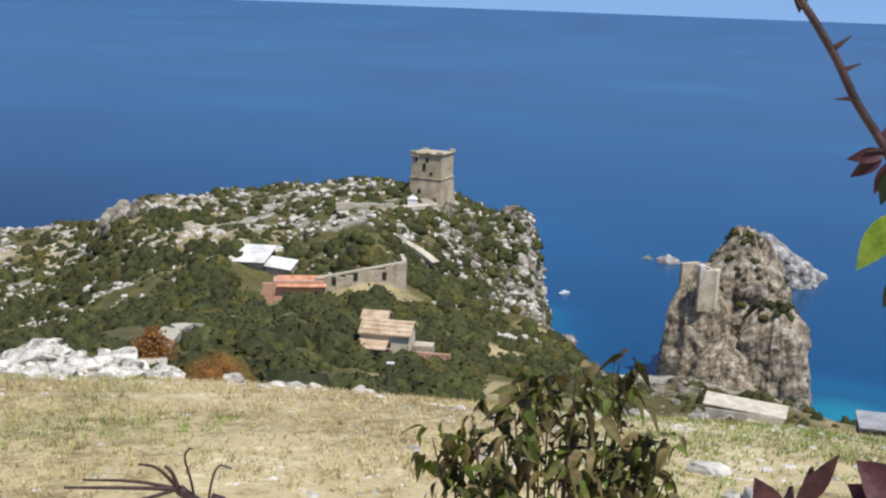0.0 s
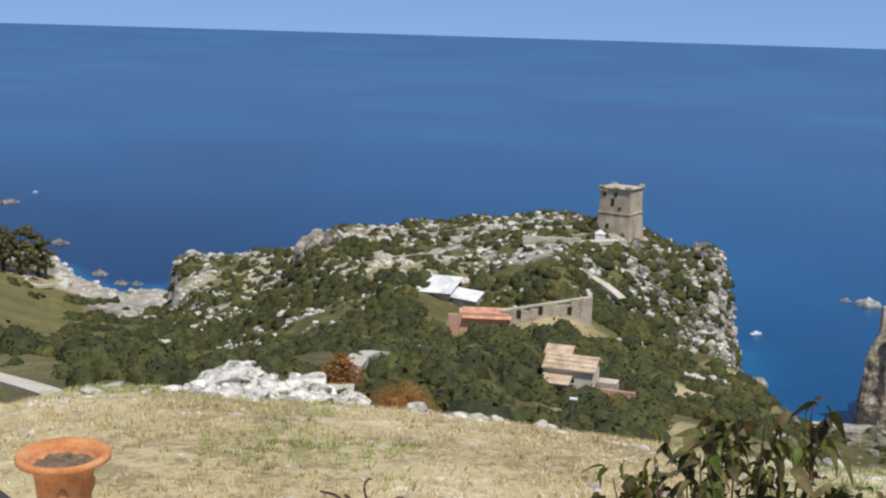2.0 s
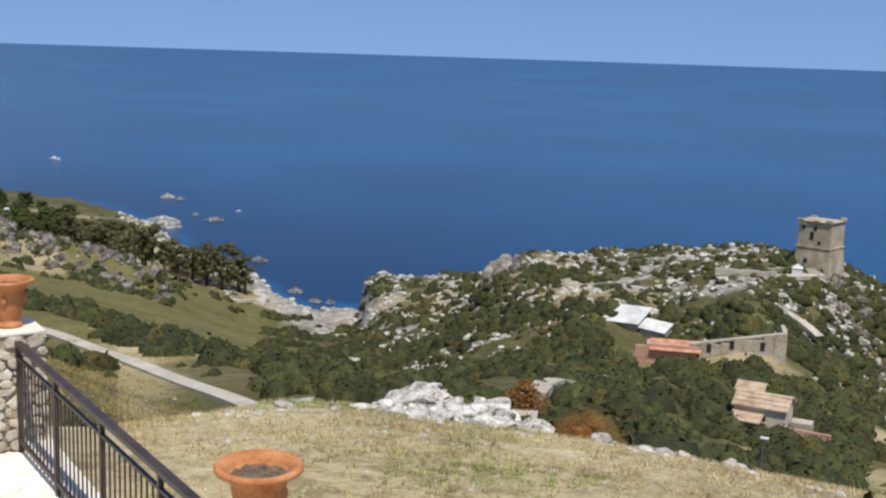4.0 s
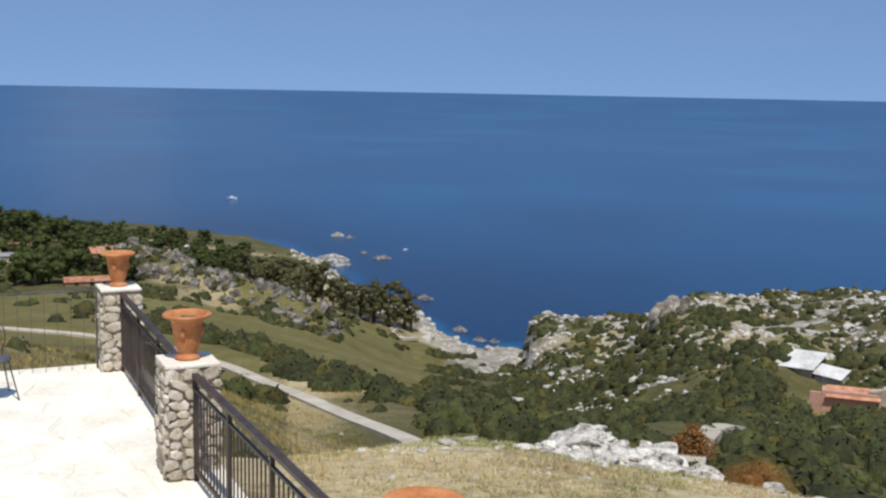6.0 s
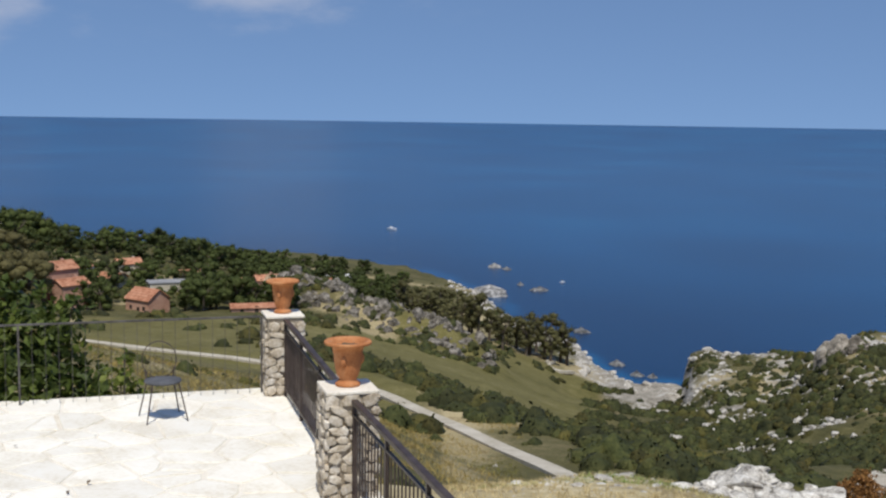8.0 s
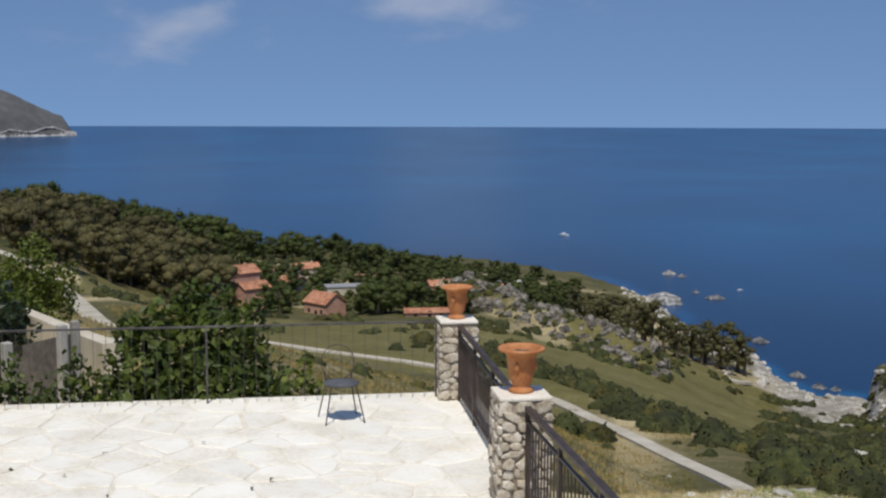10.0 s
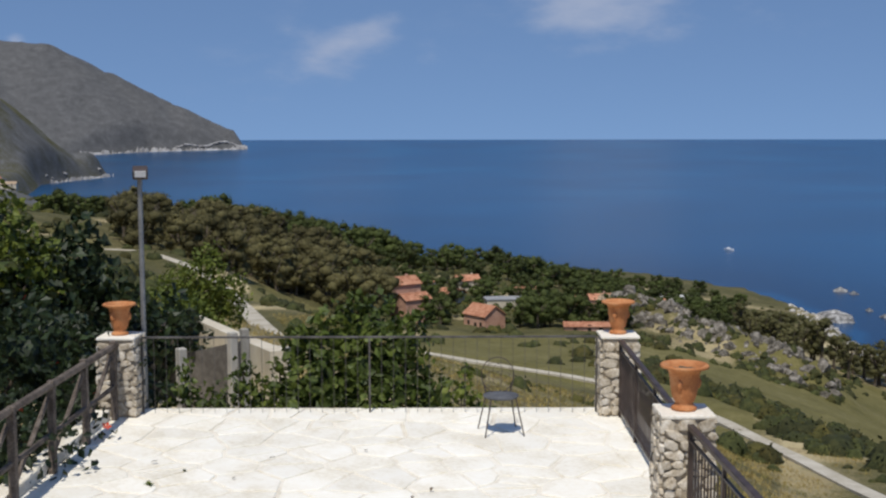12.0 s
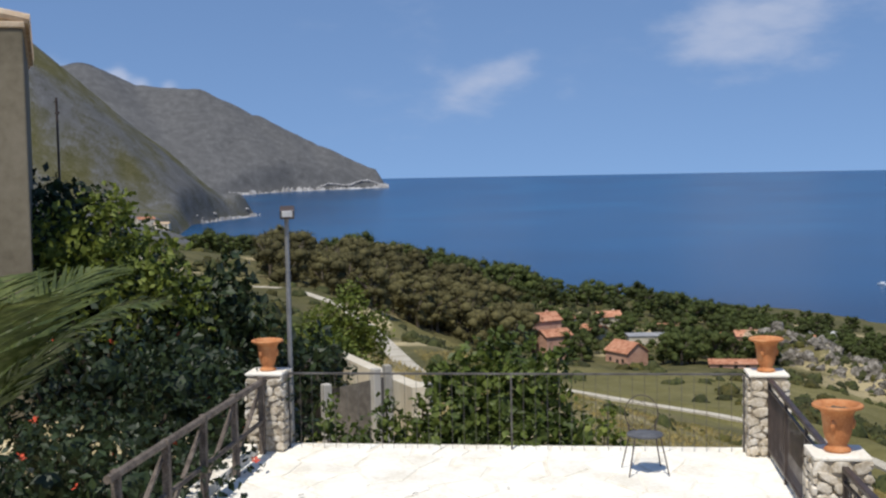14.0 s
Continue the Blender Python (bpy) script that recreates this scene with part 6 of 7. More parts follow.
mat_palm = material("palm_leaflets", [(0.03, 0.044, 0.009), (0.066, 0.085, 0.02), (0.135, 0.155, 0.045)], size=0.3, fine=6, bump=0.2, bump_size=0.01, rough=0.55, thin=0.25)
mat_petal = material("red_petals", [(0.45, 0.05, 0.02), (0.60, 0.10, 0.05)], size=0.1, bump=0.1)
mat_cane = material("thorny_cane", [(0.02, 0.011, 0.011), (0.042, 0.022, 0.021), (0.075, 0.044, 0.038)], size=0.03, fine=5, bump=0.4, bump_size=0.002, rough=0.6)
mat_purple = material("purple_leaf", [(0.03, 0.008, 0.010), (0.058, 0.017, 0.02), (0.09, 0.035, 0.033)], size=0.04, fine=5, bump=0.3, bump_size=0.003, rough=0.55)
mat_green_leaf = material("fresh_leaf", [(0.10, 0.18, 0.015), (0.20, 0.30, 0.03), (0.28, 0.38, 0.06)], size=0.03, fine=5, bump=0.3, bump_size=0.002, rough=0.5)
mat_straw = material("straw_grass", [(0.31, 0.225, 0.10), (0.51, 0.405, 0.205), (0.66, 0.555, 0.33)], size=0.8, fine=8, bump=0.0, tint="tint")


def bush(name, label, at, blobs, leaf, count, mat, seed, root=0.0, flowers=0, category="shrub", core=0.38, stem=0.02):
    """blobs: (x, y, z, radius) of leaf masses over the foot; root: how far below its foot the stems start."""
    rng_b = np.random.default_rng(seed)
    top = thing(name, label, category, at)
    for x, y, z, s in blobs:
        part("stem", rod(bmesh.new(), (x * 0.15, y * 0.15, -root), (x, y, z), stem * 1.4, stem * 0.5, 6), top, mat_bark)
    vs, fs, base = [], [], 0
    iv, jf = ico(2)
    for i, (x, y, z, s) in enumerate(blobs):
        c = np.array([x, y, z])
        if core:
            v = iv * (s * core * (1 + 0.9 * fbm(iv[:, 0] * 2 + seed + i, iv[:, 1] * 2, iv[:, 2] * 2, 3)))[:, None] * (1, 1, 0.9) + c
            vs.append(v), fs.append(jf + base)
            base += len(v)
        n = int(count * 1.9 * s * s)
        out = rng_b.normal(size=(n, 3))
        out /= np.linalg.norm(out, axis=1)[:, None]
        reach = 1 + 0.9 * fbm(out[:, 0] * 2 + seed + i, out[:, 1] * 2, out[:, 2] * 2, 3)
        lv, lf = leaf_cards(c + out * (s * reach * rng_b.uniform(0.6, 1.1, n))[:, None], out * 0.6 + [0, 0, -0.25], leaf, rng_b, 1.5)
        vs.append(lv), fs.append(lf + base)
        base += len(lv)
    part("foliage", mesh_from("foliage", np.concatenate(vs), np.concatenate(fs), mat), top)
    for i in range(flowers):
        x, y, z, s = blobs[i % len(blobs)]
        a, e = rng_b.uniform(0, 6.28), rng_b.uniform(-0.1, 0.9)
        fb = bmesh.new()
        for k in range(5):
            t = k * 1.257
            p = [Vector((0, 0, 0)), Vector((math.cos(t - 0.5) * 0.045, math.sin(t - 0.5) * 0.045, 0.02)), Vector((math.cos(t) * 0.065, math.sin(t) * 0.065, 0.03)), Vector((math.cos(t + 0.5) * 0.045, math.sin(t + 0.5) * 0.045, 0.02))]
            fb.faces.new([fb.verts.new(q) for q in p])
        part("flower", fb, top, mat_petal, pose(x + s * math.cos(a) * math.cos(e), y + s * math.sin(a) * math.cos(e), z + s * 0.95 * math.sin(e), rng_b.uniform(-60, 60), rng_b.uniform(-60, 60), 0), label="bright red flower")
    return top


def on_land(yaw, r, turn=0):
    x, y = polar(yaw, r)
    return pose(x, y, land_at(x, y), 0, 0, yaw + turn)


# outcrop at the field's far edge
crag = thing("rock_outcrop", "outcrop of rounded white limestone boulders at the field's edge", "rocks", pose(*polar(19, 24.6), land_at(*polar(19, 24.6))))
crag_z = crag.matrix_world.translation
rnd = random.Random(8)
mat_boulder = material("outcrop_stone", [(0.12, 0.10, 0.078), (0.55, 0.51, 0.44), (0.82, 0.785, 0.71)], size=0.36, fine=6, bump=1.0, bump_size=0.08, spread=0.18)
for i in range(100):
    yaw = rnd.uniform(14.3, 24.0)
    r = rnd.uniform(23.5, 25.9)
    pile = 0.98 * math.exp(-((yaw - 20.6) / 1.5) ** 2) + 0.75 * math.exp(-((yaw - 17.6) / 1.5) ** 2) + 0.25 * math.exp(-((yaw - 15.3) / 1.2) ** 2)
    up = pile * smooth(23.5, 25.3, r) * rnd.uniform(0.45, 0.8)
    s = rnd.uniform(0.10, 0.30) + 0.28 * pile * rnd.random() ** 2
    x, y = polar(yaw, r)
    v, f = broken_stone(100 + i)
    ob = part("boulder", mesh_from("boulder", v * (s * rnd.uniform(1.1, 1.7), s, s * rnd.uniform(0.45, 0.8)), f, mat_boulder), crag)
    ob.matrix_local = pose(x - crag_z.x, y - crag_z.y, land_at(x, y) - crag_z.z + up, rnd.uniform(-15, 15), rnd.uniform(-20, 20), rnd.uniform(-35, 35))
for i in range(5):     # bedrock under the loose blocks
    yaw = (20.9, 19.6, 18.0, 16.8, 21.9)[i]
    x, y = polar(yaw, 25.0)
    v, f = broken_stone(180 + i)
    s = (0.58, 0.5, 0.52, 0.42, 0.36)[i]
    ob = part("bedrock", mesh_from("bedrock", v * (s, s * 0.8, s * 0.75), f, mat_boulder), crag)
    ob.matrix_local = pose(x - crag_z.x, y - crag_z.y, land_at(x, y) - crag_z.z, 0, 0, i * 70)
for yaw, r, s in ((11.6, 23.4, 0.26), (11.0, 23.5, 0.12), (8.3, 23.2, 0.2), (7.4, 23.3, 0.16), (5.2, 23.1, 0.22), (4.6, 23.2, 0.15), (-13.2, 14, 0.22), (-15.8, 12.5, 0.3), (-14.6, 12.8, 0.16), (-9.5, 21, 0.2), (-12.5, 20.5, 0.24)):
    x, y = polar(yaw, r)
    v, f = broken_stone(140 + int(yaw * 7 + 200))
    tagged(part("field_boulder", mesh_from("field_boulder", v * (s * 1.3, s, s * 0.7), f, mat_pale_rock), None, None, pose(x, y, land_at(x, y) + s * 0.15, 0, 0, yaw * 40)), "white weathered limestone boulder lying in dry grass", "boulder", "field boulders")
bush("spurge_bush", "rounded rusty orange spurge bush below the field", on_land(12.4, 26), [(0, 0, 0.22, 0.52), (-0.42, 0, 0.12, 0.42), (0.42, 0, 0.12, 0.42), (0.15, 0.2, 0.3, 0.4), (-0.2, -0.1, 0.25, 0.45)], 0.02, 4200, mat_spurge, 3, root=0.3)
bush("rust_bush", "tall bush turning reddish brown in the valley", on_land(15.6, 128), [(0, 0, 2.0, 1.9), (-1.5, 0, 1.4, 1.4), (1.3, 0, 1.6, 1.5), (0.2, 0, 3.3, 1.2)], 0.22, 130, mat_spurge, 4, root=0.5, stem=0.08)

# dry grass of the field
gr = np.random.default_rng(77)
tx0, ty0 = sector(gr, 15000, -26, 36, 7, 26)
keep_g = gr.uniform(0, 1, len(tx0)) < smooth(-0.3, 0.15, fbm(tx0 / 1.6, ty0 / 1.6, 3.0))
tx0, ty0 = tx0[keep_g], ty0[keep_g]
blades = 6
bxs, bys = np.repeat(tx0, blades) + gr.normal(0, 0.035, len(tx0) * blades), np.repeat(ty0, blades) + gr.normal(0, 0.035, len(tx0) * blades)
bzs = np.repeat(land_height(tx0, ty0), blades)
hgt = gr.uniform(0.03, 0.11, len(bxs))
ang, lean = gr.uniform(0, 6.28, len(bxs)), gr.normal(0, 0.05, (len(bxs), 2))
wid = gr.uniform(0.006, 0.014, len(bxs))
bv = np.stack([np.c_[bxs - wid * np.cos(ang), bys - wid * np.sin(ang), bzs - 0.02], np.c_[bxs + wid * np.cos(ang), bys + wid * np.sin(ang), bzs - 0.02], np.c_[bxs + lean[:, 0], bys + lean[:, 1], bzs + hgt]], 1).reshape(-1, 3)
greenish = smooth(0.06, 0.2, fbm(bxs / 3.5, bys / 3.5, 9.0) + 0.28 * smooth(2, -6, np.degrees(np.arctan2(-bxs, bys))))[:, None]
gt = np.repeat((1 - greenish) * [1.0, 1.0, 1.0] + greenish * [0.42, 0.66, 0.32], 3, 0) * np.repeat(gr.uniform(0.75, 1.2, len(bxs)), 3)[:, None]
tagged(new("field_grass", mesh_from("field_grass", bv, np.arange(len(bv)).reshape(-1, 3), mat_straw, tint=gt)), "short dry yellow and green grass of the field", "grass", kind="stuff")

# rough meadow grass below the terrace
mx, my = sector(gr, 17000, 32, 72, 34, 130)
keep_m = (gr.uniform(0, 1, len(mx)) < 0.25 + 0.75 * smooth(-0.15, 0.1, fbm(mx / 7, my / 7, 5.0))) & (clear_ground(mx, my) > 2.2)
mx, my = mx[keep_m], my[keep_m]
mb = 5
ax0, ay0 = np.repeat(mx, mb) + gr.normal(0, 0.22, len(mx) * mb), np.repeat(my, mb) + gr.normal(0, 0.22, len(mx) * mb)
az0 = np.repeat(land_height(mx, my), mb)
mh, mw, ma = gr.uniform(0.12, 0.36, len(ax0)), gr.uniform(0.02, 0.05, len(ax0)), gr.uniform(0, 6.28, len(ax0))
ml = gr.normal(0, 0.16, (len(ax0), 2))
mv = np.stack([np.c_[ax0 - mw * np.cos(ma), ay0 - mw * np.sin(ma), az0 - 0.1], np.c_[ax0 + mw * np.cos(ma), ay0 + mw * np.sin(ma), az0 - 0.1], np.c_[ax0 + ml[:, 0], ay0 + ml[:, 1], az0 + mh]], 1).reshape(-1, 3)
olive = smooth(-0.1, 0.12, fbm(ax0 / 16, ay0 / 16, 2.0))[:, None]
mt = np.repeat((1 - olive) * [0.70, 0.66, 0.42] + olive * [0.34, 0.39, 0.18], 3, 0) * np.repeat(gr.uniform(0.7, 1.2, len(ax0)), 3)[:, None]
tagged(new("meadow_grass", mesh_from("meadow_grass", mv, np.arange(len(mv)).reshape(-1, 3), mat_straw, tint=mt)), "tall rough yellow green meadow grass", "grass", kind="stuff")

# the big leafy shrub over the far railing, and creepers beside it
shrub_at = on_land(57.2, 15.6, 0)
foot = shrub_at.translation.z
bush("fig_shrub", "sprawling green fig shrub hanging over the railing", shrub_at, [(x, y, z - 0.1 - foot, s) for x, y, z, s in (
    (0, 0, 0.45, 0.58), (-0.6, 0, 0.3, 0.5), (0.58, 0.05, 0.25, 0.46), (0.25, 0.1, 0.95, 0.45), (-0.3, 0.1, 0.85, 0.42), (0.95, -0.1, 0.1, 0.32), (-0.95, -0.1, 0.05, 0.34), (0.65, 0.1, 0.75, 0.32), (-0.8, 0.2, 0.75, 0.3), (0.3, -0.35, 0.2, 0.42), (-0.4, -0.35, 0.15, 0.42), (0.85, 0.1, 1.15, 0.16), (0.0, 0.15, 1.3, 0.2), (-0.9, -0.5, 0.0, 0.26), (0.3, -0.6, 0.0, 0.28), (0.95, -0.5, 0.0, 0.25))], 0.10, 680, mat_fig, 12, root=0.2)
for yaw, r, s, seed in ((61.3, 15.6, 0.24, 14), (63.1, 15.8, 0.27, 15), (65.9, 15.7, 0.26, 17), (52.0, 15.2, 0.22, 18)):
    m = on_land(yaw, r)
    d = -m.translation.z
    bush("creeper_bush", "yellowish green creeper growing below the railing", m, [(0, 0, d + 0.1, s), (0.25, 0, d - 0.1, s), (-0.25, 0, d - 0.15, s), (0.05, 0, d + 0.4, s * 0.55)], 0.07, 620, mat_fig if seed % 2 else mat_lime_leaf, seed, root=0.2)["group"] = "creepers"

# garden beyond the timber fence
for name, label, yaw, r, blobs, leaf, count, mat, seed, fl in (
    ("hibiscus_bush", "glossy green hibiscus bush with red flowers", 78.6, 10.0, [(0, 0, 0.75, 0.55), (0.5, 0, 0.55, 0.5), (-0.5, 0, 0.6, 0.55), (0.1, 0, 1.15, 0.35), (0.9, 0.1, 0.35, 0.4)], 0.07, 620, mat_fig, 31, 6),
    ("hibiscus_bush", "glossy green hibiscus bush with red flowers", 75.2, 11.6, [(0, 0, 0.35, 0.42), (0.45, 0, 0.2, 0.38), (-0.45, 0, 0.35, 0.4)], 0.065, 620, mat_fig, 32, 4),
    ("oleander_hedge", "dark green hedge with scattered red blossom", 76.6, 15.5, [(0, 0, 1.4, 0.95), (0.95, 0, 1.2, 0.85), (-0.95, 0, 1.5, 0.9), (1.7, 0, 0.95, 0.75), (-1.8, 0, 1.6, 0.9), (0.4, 0, 0.6, 0.9), (-0.9, 0, 0.5, 0.9), (1.6, 0, 0.4, 0.7), (2.2, 0.1, 0.3, 0.6)], 0.09, 300, mat_dark_leaf, 33, 9),
    ("oleander_hedge", "dark green hedge with scattered red blossom", 79.5, 12.5, [(0, 0, 0.9, 0.7), (0.9, 0, 0.8, 0.7), (-0.9, 0, 1.0, 0.7), (0.3, 0.2, 0.3, 0.7), (-0.6, 0.2, 0.3, 0.7), (1.5, 0.1, 0.5, 0.55)], 0.08, 330, mat_dark_leaf, 43, 7),
    ("oleander_hedge", "dark green hedge with scattered red blossom", 75.0, 14.0, [(0, 0, 0.7, 0.6), (0.8, 0, 0.6, 0.55), (-0.8, 0, 0.9, 0.65), (0.3, 0.2, 0.2, 0.6), (-0.6, 0.2, 0.2, 0.6)], 0.08, 330, mat_dark_leaf, 44, 5),
    ("garden_bush", "low dark bush by the timber fence", 73.3, 12.3, [(0, 0, 0.3, 0.38), (0.4, 0, 0.2, 0.3), (-0.35, 0, 0.4, 0.4)], 0.065, 600, mat_fig, 45, 1),
    ("garden_bush", "low dark bush by the timber fence", 80.5, 9.0, [(0, 0, 0.2, 0.5), (0.5, 0, 0.1, 0.45), (-0.5, 0, 0.3, 0.5)], 0.065, 600, mat_dark_leaf, 46, 0),
    ("garden_bush", "low dark bush by the timber fence", 76.5, 9.8, [(0, 0, -0.1, 0.45), (0.5, 0, -0.1, 0.4), (-0.4, 0, 0.0, 0.45)], 0.065, 600, mat_dark_leaf, 47, 0),
    ("fig_tree", "dark spreading fig tree in the garden", 71.6, 20.5, [(0, 0, 1.4, 0.85), (0.8, 0, 1.1, 0.7), (-0.9, 0, 1.3, 0.8), (0.3, 0, 2.2, 0.5), (0.35, 0, 2.7, 0.36), (1.2, 0.1, 0.6, 0.6), (-0.2, -0.3, 0.6, 0.8), (-1.2, -0.2, 0.7, 0.8), (0.6, -0.2, 1.8, 0.45), (1.7, 0.2, 1.1, 0.45)], 0.13, 240, mat_dark_leaf, 34, 0),
    ("fig_tree", "dark spreading fig tree in the garden", 68.3, 23, [(0, 0, 1.0, 0.55), (0.6, 0, 0.9, 0.45), (-0.6, 0, 0.9, 0.55), (0.1, 0, 0.5, 0.5), (1.0, 0.1, 0.9, 0.35)], 0.13, 240, mat_dark_leaf, 35, 0),
    ("lemon_tree", "bright yellow green citrus tree in the garden", 76.3, 20, [(0, 0, 2.2, 0.7), (0.6, 0, 1.9, 0.6), (-0.7, 0, 2.1, 0.7), (0.0, 0, 1.5, 0.8), (-1.2, 0, 1.9, 0.6), (1.1, 0.1, 1.3, 0.55), (0.1, 0.1, 2.7, 0.35)], 0.10, 300, mat_lime_leaf, 36, 0),
    ("carob_tree", "dark dense tree behind the garden", 77.4, 25, [(0, 0, 2.3, 0.9), (0.9, 0, 1.7, 0.8), (-0.9, 0, 2.5, 0.9), (0, 0, 1.3, 1.0), (1.5, 0, 1.0, 0.8), (-1.5, 0, 1.4, 1.0)], 0.14, 200, mat_dark_leaf, 37, 0),
    ("fig_tree", "dark spreading fig tree in the garden", 74.0, 21, [(0, 0, 1.2, 0.9), (0.8, 0, 0.9, 0.8), (-0.9, 0, 1.3, 0.9), (0.1, 0, 1.9, 0.6), (-0.7, 0.2, 2.0, 0.5), (0.2, -0.2, 0.4, 0.9)], 0.13, 230, mat_dark_leaf, 48, 0),
    ("carob_tree", "dark dense tree behind the garden", 79.2, 22, [(0, 0, 1.9, 0.9), (0.9, 0, 1.6, 0.8), (-0.9, 0, 2.1, 0.9), (0, 0, 1.0, 1.0), (0.3, 0.1, 2.5, 0.6), (1.3, 0, 0.8, 0.8)], 0.14, 210, mat_dark_leaf, 49, 0),
    ("oleander_hedge", "dark green hedge with scattered red blossom", 71.6, 17.2, [(0, 0, 0.7, 0.6), (0.7, 0, 0.5, 0.5), (-0.7, 0, 0.9, 0.65), (0.2, 0.2, 1.3, 0.4), (-0.5, 0.2, 0.2, 0.6)], 0.09, 330, mat_dark_leaf, 50, 3),
    ("olive_tree", "yellow green tree standing beside the lane", 64.6, 62, [(0, 0, 2.0, 1.2), (1.1, 0, 1.6, 1.0), (-1.1, 0, 1.9, 1.1), (0.2, 0, 2.9, 0.8), (-0.6, 0.3, 1.0, 1.1), (0.9, 0.2, 0.8, 1.0)], 0.16, 170, mat_lime_leaf, 51, 0),
    ("garden_bush", "olive green bush beside the lane", 65.3, 40, [(0, 0, 0.9, 0.9), (0.8, 0, 0.7, 0.7), (-0.7, 0, 1.1, 0.8), (0.1, 0, 1.7, 0.55)], 0.13, 220, mat_lime_leaf, 38, 0),
    ("garden_bush", "olive green bush beside the lane", 66.6, 46, [(0, 0, 1.2, 1.1), (1.0, 0, 0.9, 0.9), (-0.9, 0, 1.2, 1.0)], 0.15, 200, mat_lime_leaf, 39, 0),
    ("garden_bush", "low dark bush in the yard", 64.6, 24, [(0, 0, 0.4, 0.5), (0.4, 0, 0.3, 0.4), (-0.4, 0, 0.5, 0.5)], 0.09, 420, mat_fig, 40, 0),
):
    if "tree" in name:
        blobs = [(x * 1.15, y * 1.15, z * (0.95 if name == "fig_tree" else 1.3), b * 1.15) for x, y, z, b in blobs]
    bush(name, label, on_land(yaw, r), blobs, leaf, int(count * 1.25), mat, seed, root=0.3, flowers=fl, core=0.28, stem=0.035)


def palm(at, trunk, fronds, length, seed):
    top = thing("palm", "young palm with arching pale green fronds", "palm", at)
    bm = bmesh.new()
    for i in range(9):
        rod(bm, (0, 0, trunk * i / 9), (0, 0, trunk * (i + 1) / 9), 0.15, 0.12, 9)
    part("trunk", bm, top, mat_bark)
    rng_p = np.random.default_rng(seed)
    for k in range(fronds):
        a, rise = fronds_angle(k, fronds, rng_p)
        vs, fs = [], []
        n = 46
        pts = []
        for i in range(n + 1):
            t = i / n
            d = length * t
            pts.append(np.array([d * math.cos(rise) * 0.95, 0, d * math.sin(rise) - 0.42 * length * t * t]))
        pts = np.array(pts)
        for i in range(3, n):
            t = i / n
            fwd = pts[i + 1] - pts[i]
            fwd /= np.linalg.norm(fwd)
            ll = length * 0.26 * math.sin(math.pi * min(1, 0.15 + 0.85 * t)) ** 0.6 + 0.04
            for s in (-1, 1):
                way = fwd * 0.65 + np.array([0, s * 0.75, 0.15]) + rng_p.normal(0, 0.06, 3)
                tip = pts[i] + way * ll + [0, 0, -0.25 * ll]
                b = len(vs)
                w = fwd * 0.021
                vs += [pts[i] - w, pts[i] + w, (pts[i] + tip) / 2 + w * 1.1 + [0, 0, 0.02], tip, (pts[i] + tip) / 2 - w * 1.1 + [0, 0, 0.02]]
                fs += [[b, b + 1, b + 2], [b, b + 2, b + 4], [b + 4, b + 2, b + 3]]
        fr = part("frond", mesh_from("frond", np.array(vs), np.array(fs), mat_palm), top, None, pose(0, 0, trunk, 0, 0, math.degrees(a)))
        rb = bmesh.new()
        for p, q in zip(pts[:-1:3], pts[3::3]):
            rod(rb, p, q, 0.012, 0.010, 5)
        part("rib", rb, fr, mat_palm)
    return top


def fronds_angle(k, n, rng_p):
    return 2 * math.pi * k / n + 0.13, 1.05 - 0.09 * ((k + 1) % 3) + rng_p.uniform(-0.08, 0.08)


qx, qy = polar(82.9, 8.2)
palm(pose(qx, qy, land_at(qx, qy), 0, 0, -2), 1.85 - land_at(qx, qy), 7, 2.3, 4)


# plants at the camera's side of the terrace
def leaf_mesh(length, width, curl, mat, name="leaf"):
    """A pointed leaf with a fold along its midrib."""
    bm = bmesh.new()
    rows = []
    n = 7
    for i in range(n + 1):
        t = i / n
        w = width * math.sin(math.pi * t ** 0.8) * 0.5
        z = -curl * length * t * t
        rows.append([bm.verts.new((length * t, s * w, z + abs(s) * w * 0.35)) for s in (-1, 0, 1)])
    for a, b in zip(rows, rows[1:]):
        for i in range(2):
            bm.faces.new((a[i], a[i + 1], b[i + 1], b[i])).smooth = True
    bmesh.ops.remove_doubles(bm, verts=bm.verts[:], dist=1e-5)
    me = bpy.data.meshes.new(name)
    bm.to_mesh(me)
    bm.free()
    me.materials.append(mat)
    return me


def cane(points, r0, r1, seg=8):
    """A tapering tube along the points, in one skin."""
    bm = bmesh.new()
    points = [Vector(p) for p in points]
    rings = []
    for i, p in enumerate(points):
        d = (points[min(i + 1, len(points) - 1)] - points[max(i - 1, 0)]).normalized()
        q = d.to_track_quat("Z", "Y")
        r = r0 + (r1 - r0) * i / (len(points) - 1)
        rings.append([bm.verts.new(p + q @ Vector((r * math.cos(2 * math.pi * k / seg), r * math.sin(2 * math.pi * k / seg), 0))) for k in range(seg)])
    for x, y in zip(rings, rings[1:]):
        for k in range(seg):
            bm.faces.new((x[k], x[(k + 1) % seg], y[(k + 1) % seg], y[k])).smooth = True
    bm.faces.new(rings[0][::-1]), bm.faces.new(rings[-1])
    return bm


def aim(p, way, face=(0, -1, 0.35)):
    """A pose at p whose x axis runs along way, its face turned towards face."""
    x = Vector(way).normalized()
    y = Vector(face).cross(x).normalized()
    z = x.cross(y)
    return Matrix.Translation(p) @ Matrix((x, y, z)).transposed().to_4x4()


